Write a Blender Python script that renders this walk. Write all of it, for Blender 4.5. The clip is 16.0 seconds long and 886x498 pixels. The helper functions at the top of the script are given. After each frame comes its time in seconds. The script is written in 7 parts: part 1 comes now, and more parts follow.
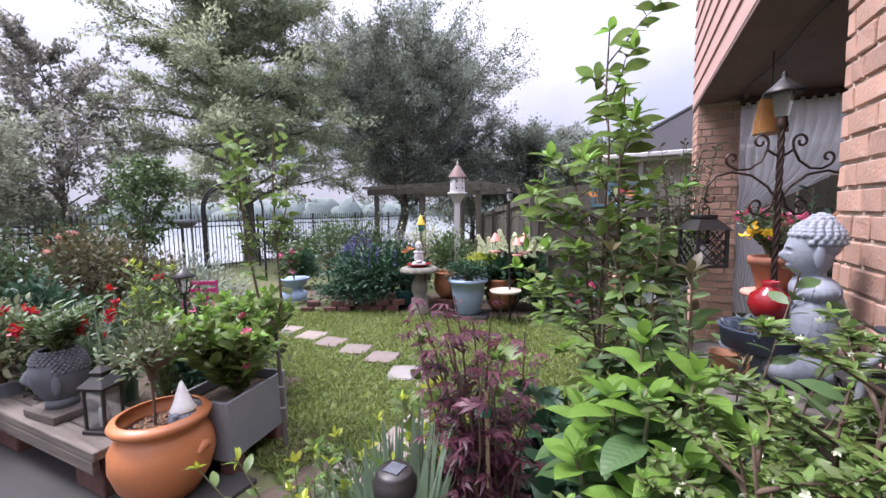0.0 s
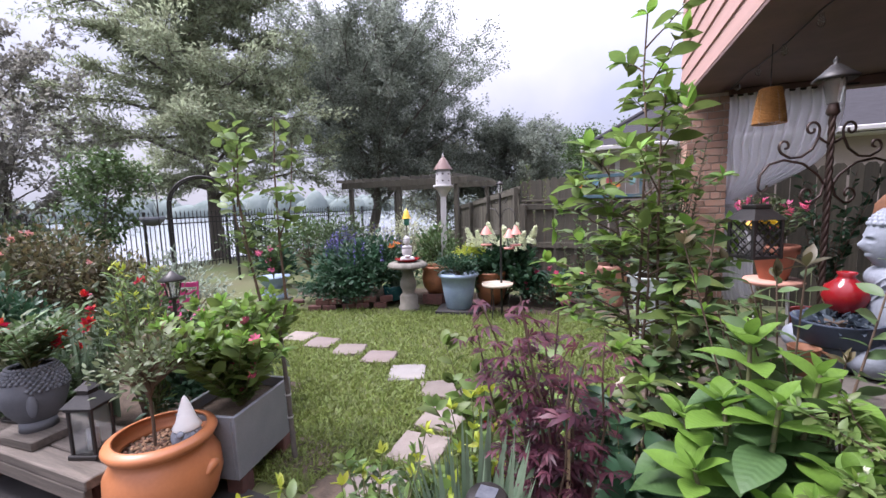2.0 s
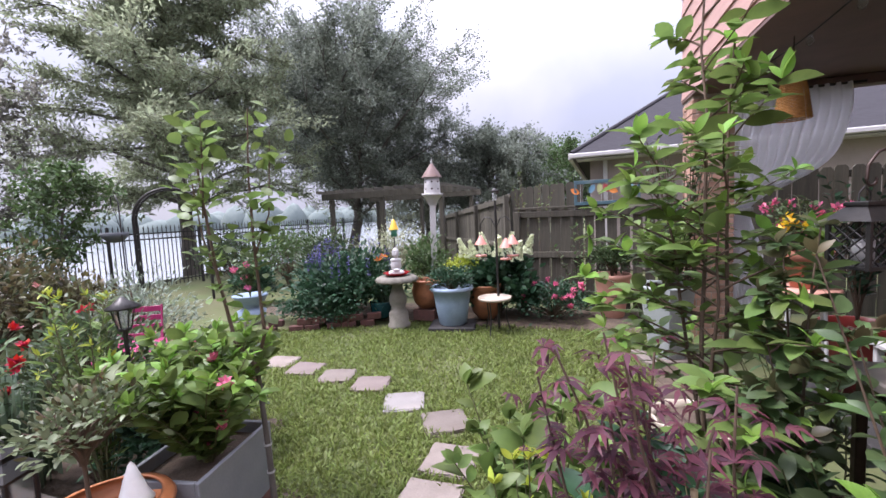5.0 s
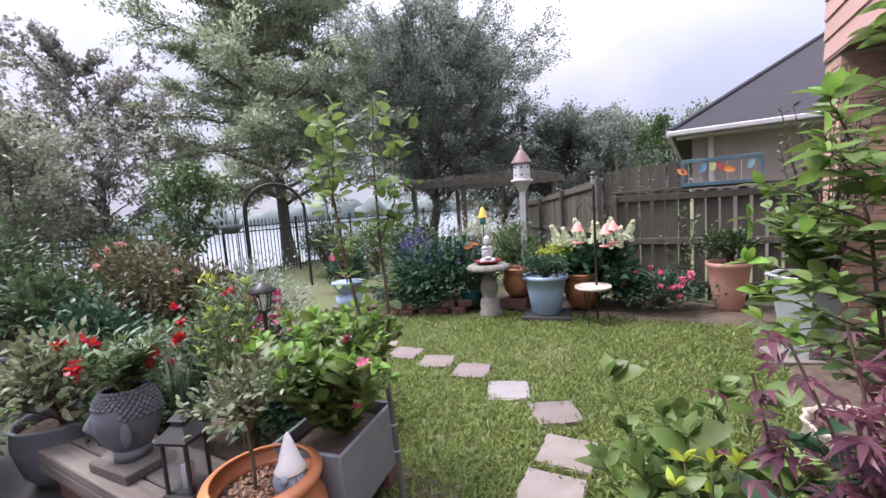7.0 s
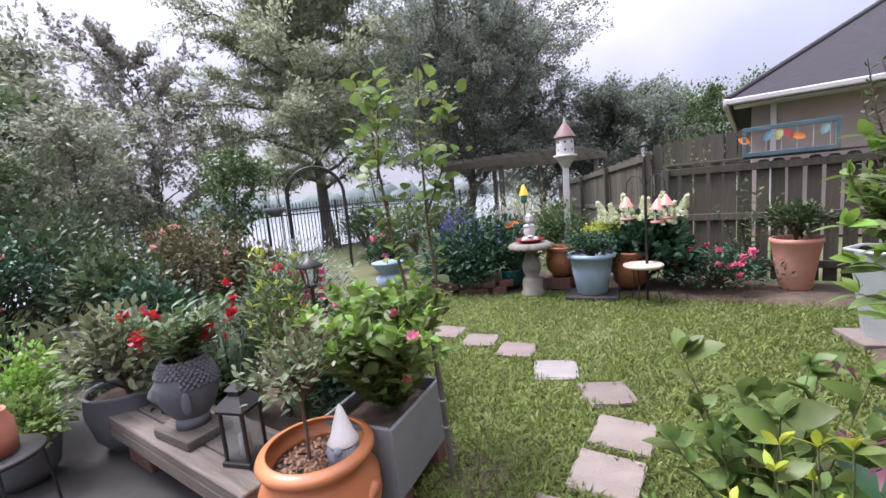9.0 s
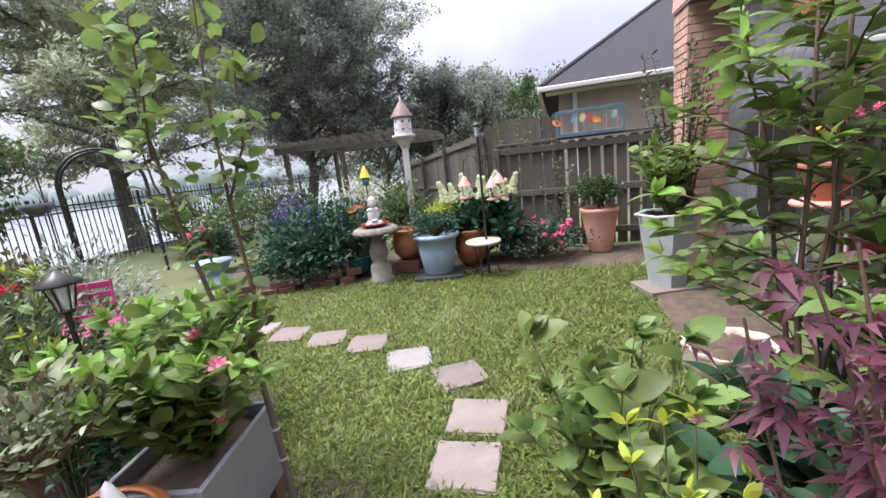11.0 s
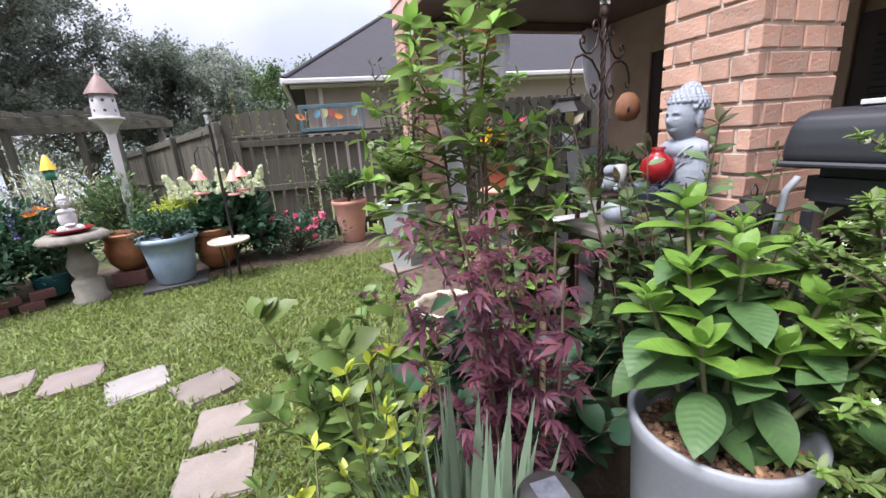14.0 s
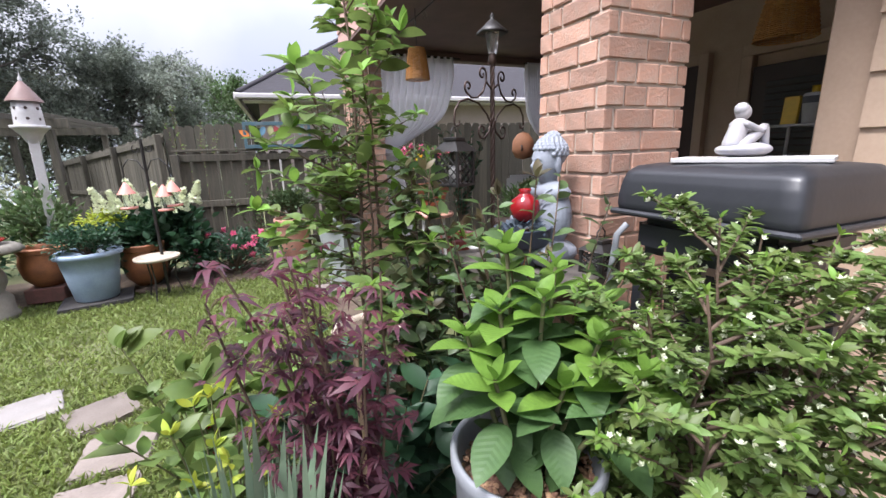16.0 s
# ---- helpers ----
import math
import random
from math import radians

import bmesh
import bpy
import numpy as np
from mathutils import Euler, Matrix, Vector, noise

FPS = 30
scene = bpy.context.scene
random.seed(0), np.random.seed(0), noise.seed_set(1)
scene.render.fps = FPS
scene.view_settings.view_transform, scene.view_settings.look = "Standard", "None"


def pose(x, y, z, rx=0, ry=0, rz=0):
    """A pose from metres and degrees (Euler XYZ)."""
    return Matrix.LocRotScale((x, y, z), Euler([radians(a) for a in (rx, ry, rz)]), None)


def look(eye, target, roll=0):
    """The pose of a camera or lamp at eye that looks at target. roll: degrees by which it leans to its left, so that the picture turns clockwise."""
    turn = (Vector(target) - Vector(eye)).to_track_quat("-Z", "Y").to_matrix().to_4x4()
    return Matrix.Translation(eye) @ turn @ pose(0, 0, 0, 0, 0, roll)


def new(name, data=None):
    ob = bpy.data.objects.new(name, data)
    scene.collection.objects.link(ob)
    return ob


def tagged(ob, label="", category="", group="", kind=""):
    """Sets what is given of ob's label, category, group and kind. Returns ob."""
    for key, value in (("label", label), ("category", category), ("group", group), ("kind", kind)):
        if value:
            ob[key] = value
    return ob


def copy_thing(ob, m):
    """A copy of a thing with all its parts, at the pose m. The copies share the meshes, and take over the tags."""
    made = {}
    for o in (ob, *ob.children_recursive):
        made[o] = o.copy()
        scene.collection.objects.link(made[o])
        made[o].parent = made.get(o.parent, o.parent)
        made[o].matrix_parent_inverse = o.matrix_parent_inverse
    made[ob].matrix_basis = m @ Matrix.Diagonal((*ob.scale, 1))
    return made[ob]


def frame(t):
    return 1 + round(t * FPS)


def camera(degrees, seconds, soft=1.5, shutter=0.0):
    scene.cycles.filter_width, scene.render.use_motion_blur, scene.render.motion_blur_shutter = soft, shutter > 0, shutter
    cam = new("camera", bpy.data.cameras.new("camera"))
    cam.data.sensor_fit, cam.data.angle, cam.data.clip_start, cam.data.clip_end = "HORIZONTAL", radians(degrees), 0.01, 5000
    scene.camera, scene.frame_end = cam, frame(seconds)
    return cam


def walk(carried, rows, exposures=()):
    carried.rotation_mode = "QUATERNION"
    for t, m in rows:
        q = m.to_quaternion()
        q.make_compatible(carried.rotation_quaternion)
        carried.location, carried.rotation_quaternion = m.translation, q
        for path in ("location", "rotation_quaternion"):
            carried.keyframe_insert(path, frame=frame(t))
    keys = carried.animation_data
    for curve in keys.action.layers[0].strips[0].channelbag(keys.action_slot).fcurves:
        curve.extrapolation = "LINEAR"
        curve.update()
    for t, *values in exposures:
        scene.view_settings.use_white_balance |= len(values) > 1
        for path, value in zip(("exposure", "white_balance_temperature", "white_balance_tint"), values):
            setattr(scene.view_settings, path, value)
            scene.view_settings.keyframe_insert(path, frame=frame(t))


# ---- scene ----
cam = camera(94.1, 16.0)
PATH = [
    (0, (0.232, 0.209, 1.569), (-0.719, 1.96, 1.391), -1.1),
    (0.5, (0.135, 0.211, 1.577), (-0.788, 1.975, 1.392), -1.2),
    (1, (0.022, 0.21, 1.575), (-0.864, 1.992, 1.376), -1.6),
    (1.5, (-0.052, 0.191, 1.566), (-0.898, 1.992, 1.361), -1.7),
    (2, (-0.094, 0.192, 1.576), (-0.91, 2.005, 1.362), -1.8),
    (2.5, (-0.1, 0.214, 1.579), (-0.91, 2.031, 1.372), -1.7),
    (3, (-0.133, 0.299, 1.578), (-0.94, 2.119, 1.392), -1.5),
    (3.2, (-0.142, 0.347, 1.58), (-0.951, 2.168, 1.41), -1.5),
    (5.3, (-0.448, 0.491, 1.558), (-1.173, 2.347, 1.388), -2.8),
    (5.5, (-0.486, 0.484, 1.57), (-1.222, 2.334, 1.391), -3.0),
    (6, (-0.569, 0.458, 1.557), (-1.376, 2.279, 1.38), -3.5),
    (6.5, (-0.606, 0.442, 1.567), (-1.525, 2.208, 1.379), -3.8),
    (7, (-0.63, 0.424, 1.554), (-1.679, 2.116, 1.356), -4.1),
    (7.5, (-0.659, 0.398, 1.539), (-1.82, 2.012, 1.323), -4.3),
    (8, (-0.687, 0.372, 1.523), (-1.923, 1.927, 1.287), -4.5),
    (8.2, (-0.69, 0.368, 1.514), (-1.942, 1.909, 1.275), -4.6),
    (10.3, (-0.803, 0.694, 1.476), (-1.649, 2.469, 1.112), -6.6),
    (10.5, (-0.795, 0.716, 1.47), (-1.562, 2.523, 1.092), -6.6),
    (11, (-0.795, 0.737, 1.461), (-1.352, 2.613, 1.049), -6.5),
    (11.5, (-0.81, 0.718, 1.47), (-1.128, 2.639, 1.016), -5.9),
    (12, (-0.815, 0.691, 1.462), (-0.935, 2.628, 0.979), -5.3),
    (12.5, (-0.804, 0.668, 1.449), (-0.757, 2.603, 0.943), -5.0),
    (13, (-0.789, 0.647, 1.438), (-0.584, 2.567, 0.916), -4.7),
    (13.5, (-0.754, 0.645, 1.427), (-0.386, 2.538, 0.894), -4.5),
    (14, (-0.659, 0.609, 1.428), (-0.135, 2.464, 0.895), -4.2),
    (14.5, (-0.518, 0.522, 1.423), (0.127, 2.339, 0.892), -3.8),
    (15, (-0.413, 0.464, 1.433), (0.298, 2.255, 0.9), -3.5),
    (15.5, (-0.359, 0.432, 1.457), (0.368, 2.226, 0.955), -2.7),
    (16, (-0.35, 0.449, 1.483), (0.334, 2.271, 1.021), -1.8),
]
walk(cam, [(t, look(eye, target, roll)) for t, eye, target, roll in PATH], exposures=((0, 1.73, 5880, 21), (8, 1.68, 5880, 21), (11, 1.84, 6000, 16), (16, 1.9, 5960, 14)))

# ---------- light ----------
world = bpy.data.worlds.new("sky")
scene.world = world
world.use_nodes = True
wn, wl = world.node_tree.nodes, world.node_tree.links
wn.clear()
SUN_EL, SUN_AZ = 62.0, 250.0
sky = wn.new("ShaderNodeTexSky")
sky.sky_type, sky.sun_disc = "NISHITA", False
sky.sun_elevation, sky.sun_rotation = radians(SUN_EL), radians(SUN_AZ)
sky.air_density, sky.dust_density = 1.0, 3.0
bg_sky = wn.new("ShaderNodeBackground")
bg_sky.inputs[1].default_value = 0.05
wl.new(sky.outputs[0], bg_sky.inputs[0])
tc = wn.new("ShaderNodeTexCoord")
cl = wn.new("ShaderNodeTexNoise")
cl.inputs["Scale"].default_value, cl.inputs["Detail"].default_value, cl.inputs["Roughness"].default_value = 2.2, 5, 0.5
wl.new(tc.outputs["Generated"], cl.inputs[0])
ramp = wn.new("ShaderNodeValToRGB")
ramp.color_ramp.elements[0].position, ramp.color_ramp.elements[0].color = 0.38, (0.66, 0.67, 0.76, 1)
ramp.color_ramp.elements[1].position, ramp.color_ramp.elements[1].color = 0.62, (0.88, 0.85, 0.87, 1)
wl.new(cl.outputs[0], ramp.inputs[0])
bg_cloud = wn.new("ShaderNodeBackground")
# an overcast sky is brighter overhead than at the horizon
sep, sq, lift = wn.new("ShaderNodeSeparateXYZ"), wn.new("ShaderNodeMath"), wn.new("ShaderNodeMath")
wl.new(tc.outputs["Generated"], sep.inputs[0])
sq.operation = "POWER"
sq.inputs[1].default_value = 2.0
wl.new(sep.outputs[2], sq.inputs[0])
lift.operation = "MULTIPLY_ADD"
lift.inputs[1].default_value, lift.inputs[2].default_value = 1.55, 0.29
wl.new(sq.outputs[0], lift.inputs[0])
wl.new(lift.outputs[0], bg_cloud.inputs[1])
wl.new(ramp.outputs[0], bg_cloud.inputs[0])
mixw = wn.new("ShaderNodeMixShader")
mixw.inputs[0].default_value = 0.88
wl.new(bg_sky.outputs[0], mixw.inputs[1])
wl.new(bg_cloud.outputs[0], mixw.inputs[2])
wout = wn.new("ShaderNodeOutputWorld")
wl.new(mixw.outputs[0], wout.inputs[0])

sun = new("sun", bpy.data.lights.new("sun", "SUN"))
sun.data.energy, sun.data.angle, sun.data.color = 2.0, radians(22), (1.0, 0.95, 0.88)
az = radians(SUN_AZ)
sun.matrix_world = look((0, 0, 30), (-math.sin(az) * 40, -math.cos(az) * 40, 30 - 40 * math.tan(radians(SUN_EL))))


# ---------- materials ----------
def mat(name, c1, c2=None, rough=0.6, scale=8.0, fine=60.0, bump=0.2, metal=0.0, island=0.0, obj_random=0.0,
        translucent=0.0, coord="Object", stretch=(1, 1, 1), gloss=0.5, dirt=None, dirt_amount=0.35):
    """A surface of two tones mixed by coarse and fine noise, with relief, stains and a tone that varies from piece to piece."""
    m = bpy.data.materials.new(name)
    m.use_nodes = True
    n, l = m.node_tree.nodes, m.node_tree.links
    b = n["Principled BSDF"]
    c2 = c2 or tuple(v * 0.72 for v in c1)
    tx = n.new("ShaderNodeTexCoord")
    mp = n.new("ShaderNodeMapping")
    mp.inputs["Scale"].default_value = stretch
    l.new(tx.outputs[coord], mp.inputs[0])
    big = n.new("ShaderNodeTexNoise")
    big.inputs["Scale"].default_value, big.inputs["Detail"].default_value = scale, 4
    small = n.new("ShaderNodeTexNoise")
    small.inputs["Scale"].default_value, small.inputs["Detail"].default_value = fine, 3
    l.new(mp.outputs[0], big.inputs[0])
    l.new(mp.outputs[0], small.inputs[0])
    add = n.new("ShaderNodeMath")
    add.operation = "MULTIPLY_ADD"
    add.inputs[1].default_value = 0.45
    l.new(small.outputs[0], add.inputs[0])
    l.new(big.outputs[0], add.inputs[2])
    rp = n.new("ShaderNodeMapRange")
    rp.inputs[1].default_value, rp.inputs[2].default_value = 0.5, 0.95
    l.new(add.outputs[0], rp.inputs[0])
    mx = n.new("ShaderNodeMix")
    mx.data_type = "RGBA"
    mx.inputs[6].default_value, mx.inputs[7].default_value = (*c1, 1), (*c2, 1)
    l.new(rp.outputs[0], mx.inputs[0])
    col = mx.outputs[2]
    if dirt:
        st = n.new("ShaderNodeTexNoise")
        st.inputs["Scale"].default_value, st.inputs["Detail"].default_value = scale * 0.45, 6
        l.new(mp.outputs[0], st.inputs[0])
        sr = n.new("ShaderNodeMapRange")
        sr.inputs[1].default_value, sr.inputs[2].default_value, sr.inputs[4].default_value = 0.52, 0.72, dirt_amount
        l.new(st.outputs[0], sr.inputs[0])
        dm = n.new("ShaderNodeMix")
        dm.data_type = "RGBA"
        dm.inputs[7].default_value = (*dirt, 1)
        l.new(sr.outputs[0], dm.inputs[0])
        l.new(col, dm.inputs[6])
        col = dm.outputs[2]
    if island or obj_random:
        if island:
            src = n.new("ShaderNodeNewGeometry").outputs["Random Per Island"]
        else:
            src = n.new("ShaderNodeObjectInfo").outputs["Random"]
        k = island or obj_random
        vr = n.new("ShaderNodeMapRange")
        vr.inputs[3].default_value, vr.inputs[4].default_value = 1 - k, 1 + k
        l.new(src, vr.inputs[0])
        hs = n.new("ShaderNodeHueSaturation")
        l.new(vr.outputs[0], hs.inputs["Value"])
        if island:
            hr = n.new("ShaderNodeMapRange")
            hr.inputs[3].default_value, hr.inputs[4].default_value = 0.485, 0.515
            l.new(src, hr.inputs[0])
            l.new(hr.outputs[0], hs.inputs["Hue"])
        l.new(col, hs.inputs["Color"])
        col = hs.outputs[0]
    l.new(col, b.inputs["Base Color"])
    b.inputs["Roughness"].default_value, b.inputs["Metallic"].default_value = rough, metal
    b.inputs["Specular IOR Level"].default_value = gloss
    if bump:
        bp = n.new("ShaderNodeBump")
        bp.inputs["Strength"].default_value, bp.inputs["Distance"].default_value = bump, 0.01
        l.new(add.outputs[0], bp.inputs["Height"])
        l.new(bp.outputs[0], b.inputs["Normal"])
    if translucent:
        tr = n.new("ShaderNodeBsdfTranslucent")
        l.new(col, tr.inputs[0])
        ms = n.new("ShaderNodeMixShader")
        ms.inputs[0].default_value = translucent
        l.new(b.outputs[0], ms.inputs[1])
        l.new(tr.outputs[0], ms.inputs[2])
        l.new(ms.outputs[0], n["Material Output"].inputs[0])
    return m


def leafmat(name, c, c2=None, isl=0.35, tr=0.35, rough=0.45):
    return mat(name, c, c2 or tuple(v * 0.7 for v in c), rough, 6, 40, 0.0, island=isl, translucent=tr, gloss=0.4)


GRASS = mat("lawn_soil", (0.075, 0.105, 0.03), (0.1, 0.095, 0.042), 0.9, 1.2, 26, 0.5, dirt=(0.11, 0.09, 0.05), dirt_amount=0.45)
BLADE = leafmat("grass_blade", (0.195, 0.24, 0.058), (0.14, 0.18, 0.047), 0.4, 0.4, 0.55)
SOIL = mat("soil", (0.05, 0.035, 0.025), (0.11, 0.08, 0.055), 0.95, 14, 90, 0.9)
MULCH = mat("bark_mulch", (0.13, 0.065, 0.038), (0.25, 0.145, 0.09), 0.9, 30, 90, 0.6, island=0.5)
# base tones near black: the patio's shade is painted in; the stains are dirt
CONCRETE_SHADED = mat("concrete", (0.035, 0.032, 0.031), (0.023, 0.021, 0.021), 0.85, 3, 70, 0.25, dirt=(0.1, 0.095, 0.085))
PAVER = mat("paver_stone", (0.215, 0.18, 0.156), (0.16, 0.132, 0.112), 0.85, 7, 80, 0.4, obj_random=0.28, dirt=(0.2, 0.16, 0.12))
PAVERB = mat("paver_brown", (0.18, 0.145, 0.13), (0.14, 0.11, 0.1), 0.85, 7, 80, 0.4, obj_random=0.15, dirt=(0.16, 0.13, 0.1))
PAVERW = mat("paver_pale", (0.225, 0.21, 0.2), (0.18, 0.165, 0.155), 0.85, 7, 80, 0.4, dirt=(0.36, 0.32, 0.28))
BRICK = mat("brick", (0.43, 0.24, 0.17), (0.37, 0.255, 0.2), 0.85, 14, 110, 0.5, obj_random=0.22, dirt=(0.46, 0.37, 0.3), dirt_amount=0.5)
MORTAR = mat("mortar", (0.5, 0.42, 0.35), (0.38, 0.32, 0.27), 0.95, 20, 120, 0.6)
DARKBRICK = mat("edging_brick", (0.13, 0.055, 0.045), (0.075, 0.04, 0.032), 0.9, 14, 80, 0.5, obj_random=0.3)
SIDING = mat("siding_paint", (0.52, 0.32, 0.28), (0.45, 0.28, 0.235), 0.6, 4, 60, 0.08, stretch=(1, 0.2, 4))
TANWALL = mat("tan_paint", (0.5, 0.37, 0.27), (0.43, 0.31, 0.22), 0.65, 4, 60, 0.1)
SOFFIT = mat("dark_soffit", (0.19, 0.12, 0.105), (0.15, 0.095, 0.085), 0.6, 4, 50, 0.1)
FENCEW = mat("weathered_fence", (0.095, 0.083, 0.062), (0.052, 0.048, 0.037), 0.9, 6, 60, 0.4, obj_random=0.28, stretch=(6, 6, 0.6), dirt=(0.07, 0.075, 0.05))
BENCHW = mat("weathered_bench", (0.145, 0.12, 0.1), (0.07, 0.058, 0.048), 0.85, 5, 60, 0.5, obj_random=0.25, stretch=(0.5, 8, 8))
IRON = mat("black_iron", (0.022, 0.021, 0.021), (0.035, 0.03, 0.028), 0.45, 10, 80, 0.15, metal=0.3)
BRONZE = mat("bronze_iron", (0.045, 0.028, 0.024), (0.07, 0.045, 0.035), 0.42, 12, 70, 0.2, metal=0.5)
TERRA = mat("terracotta_glaze", (0.46, 0.175, 0.07), (0.38, 0.14, 0.055), 0.38, 6, 60, 0.1, dirt=(0.3, 0.13, 0.06))
TERRAM = mat("terracotta_matt", (0.4, 0.15, 0.09), (0.33, 0.14, 0.09), 0.8, 8, 60, 0.15)
PINKPOT = mat("pink_clay", (0.54, 0.28, 0.21), (0.46, 0.24, 0.18), 0.6, 6, 60, 0.1)
ORANGEPOT = mat("orange_pot", (0.34, 0.13, 0.055), (0.2, 0.08, 0.04), 0.5, 9, 60, 0.15)
BLUEPOT = mat("pale_blue_pot", (0.29, 0.37, 0.48), (0.22, 0.29, 0.39), 0.5, 7, 60, 0.15, dirt=(0.2, 0.24, 0.28))
GREYPOT = mat("grey_planter", (0.23, 0.24, 0.26), (0.18, 0.19, 0.205), 0.55, 5, 90, 0.1)
CREAMPOT = mat("cream_ceramic", (0.46, 0.4, 0.32), (0.38, 0.32, 0.25), 0.5, 6, 60, 0.15, dirt=(0.4, 0.33, 0.25))
SAGEPOT = mat("pale_sage_ceramic", (0.37, 0.4, 0.39), (0.3, 0.33, 0.32), 0.45, 6, 60, 0.08)
COBALT = mat("cobalt_glaze", (0.02, 0.05, 0.2), (0.01, 0.03, 0.12), 0.15, 6, 60, 0.02)
STONEGREY = mat("statue_grey", (0.25, 0.27, 0.31), (0.18, 0.195, 0.23), 0.7, 9, 90, 0.2)
HEADGREY = mat("planter_slate", (0.115, 0.12, 0.135), (0.085, 0.09, 0.1), 0.7, 9, 90, 0.2)
BATHSTONE = mat("bath_stone", (0.2, 0.18, 0.15), (0.12, 0.112, 0.09), 0.85, 9, 90, 0.5, dirt=(0.12, 0.13, 0.09))
WHITE = mat("white_paint", (0.5, 0.49, 0.49), (0.4, 0.39, 0.39), 0.55, 7, 60, 0.08, dirt=(0.5, 0.47, 0.44))
REDGLAZE = mat("red_glaze", (0.24, 0.009, 0.012), (0.17, 0.007, 0.01), 0.12, 5, 40, 0.02)
SHINGLE = mat("roof_shingle", (0.03, 0.027, 0.033), (0.02, 0.018, 0.022), 0.9, 5, 70, 0.4, stretch=(1, 1, 6))
GUTTER = mat("pale_trim", (0.5, 0.48, 0.48), (0.42, 0.4, 0.4), 0.5, 4, 50, 0.05)
NEIGHB = mat("neighbour_wall", (0.33, 0.275, 0.255), (0.27, 0.225, 0.205), 0.8, 3, 40, 0.15)
WICKER = mat("wicker", (0.62, 0.31, 0.09), (0.42, 0.19, 0.05), 0.6, 30, 120, 0.3)
RUST = mat("rusty_clay", (0.3, 0.13, 0.06), (0.18, 0.08, 0.045), 0.75, 12, 60, 0.3)
BLACKVINYL = mat("grill_black", (0.02, 0.021, 0.025), (0.027, 0.028, 0.033), 0.38, 5, 60, 0.06)
TABLEGREY = mat("grey_tabletop", (0.14, 0.122, 0.106), (0.1, 0.088, 0.078), 0.7, 7, 70, 0.15)
BARK = mat("bark", (0.125, 0.11, 0.095), (0.08, 0.07, 0.06), 0.9, 10, 60, 0.7, stretch=(3, 3, 0.6))
STEM = mat("green_stem", (0.12, 0.14, 0.05), (0.1, 0.08, 0.045), 0.7, 9, 60, 0.2)
TWIG = mat("brown_twig", (0.13, 0.085, 0.055), (0.075, 0.05, 0.035), 0.8, 9, 60, 0.3)
MAGENTA = mat("magenta_metal", (0.36, 0.03, 0.13), (0.28, 0.025, 0.1), 0.4, 6, 50, 0.05)
BLUEWOOD = mat("blue_wood", (0.07, 0.135, 0.165), (0.05, 0.1, 0.125), 0.7, 9, 60, 0.25, dirt=(0.25, 0.24, 0.22))
DARKDOOR = mat("dark_door", (0.035, 0.018, 0.015), (0.05, 0.026, 0.02), 0.4, 4, 40, 0.05)
BLINDS = mat("dark_blinds", (0.03, 0.028, 0.028), (0.05, 0.045, 0.044), 0.5, 4, 40, 0.0)
WATERM = mat("lake_water", (0.3, 0.33, 0.36), (0.26, 0.29, 0.32), 0.12, 0.05, 0.6, 0.15)
# distance haze over the shore woods is part of this grey-green
FARBANK = mat("hazed_far_bank", (0.16, 0.19, 0.18), (0.11, 0.14, 0.13), 0.95, 0.08, 0.5, 0.0)
YELLOWF = mat("yellow_plastic", (0.7, 0.45, 0.03), None, 0.4, 5, 40, 0.0)
GREENF = mat("green_plastic", (0.04, 0.2, 0.12), None, 0.4, 5, 40, 0.0)
PINKF = mat("feeder_pink", (0.6, 0.25, 0.2), (0.5, 0.2, 0.16), 0.5, 6, 40, 0.1)
SOLARCELL = mat("solar_cell", (0.05, 0.055, 0.07), (0.09, 0.095, 0.11), 0.2, 60, 90, 0.0)
STICK = mat("bamboo_cane", (0.42, 0.32, 0.2), (0.33, 0.25, 0.15), 0.6, 9, 60, 0.15)

GLASS = bpy.data.materials.new("clear_glass")
GLASS.use_nodes = True
gb = GLASS.node_tree.nodes["Principled BSDF"]
gb.inputs["Base Color"].default_value = (0.9, 0.92, 0.92, 1)
gb.inputs["Transmission Weight"].default_value, gb.inputs["Roughness"].default_value, gb.inputs["IOR"].default_value = 0.95, 0.12, 1.2
FROST = bpy.data.materials.new("frosted_lamp_glass")
FROST.use_nodes = True
fb = FROST.node_tree.nodes["Principled BSDF"]
fb.inputs["Base Color"].default_value = (0.8, 0.8, 0.78, 1)
fb.inputs["Transmission Weight"].default_value, fb.inputs["Roughness"].default_value = 0.9, 0.18
SHEER = bpy.data.materials.new("sheer_cloth")
SHEER.use_nodes = True
sn, sl = SHEER.node_tree.nodes, SHEER.node_tree.links
sb = sn["Principled BSDF"]
sb.inputs["Base Color"].default_value, sb.inputs["Roughness"].default_value = (0.82, 0.81, 0.83, 1), 0.9
strn, stran, sm1, sm2 = sn.new("ShaderNodeBsdfTranslucent"), sn.new("ShaderNodeBsdfTransparent"), sn.new("ShaderNodeMixShader"), sn.new("ShaderNodeMixShader")
strn.inputs[0].default_value = (0.85, 0.84, 0.86, 1)
sm1.inputs[0].default_value, sm2.inputs[0].default_value = 0.5, 0.14
sl.new(sb.outputs[0], sm1.inputs[1]); sl.new(strn.outputs[0], sm1.inputs[2])
sl.new(sm1.outputs[0], sm2.inputs[1]); sl.new(stran.outputs[0], sm2.inputs[2])
sl.new(sm2.outputs[0], sn["Material Output"].inputs[0])

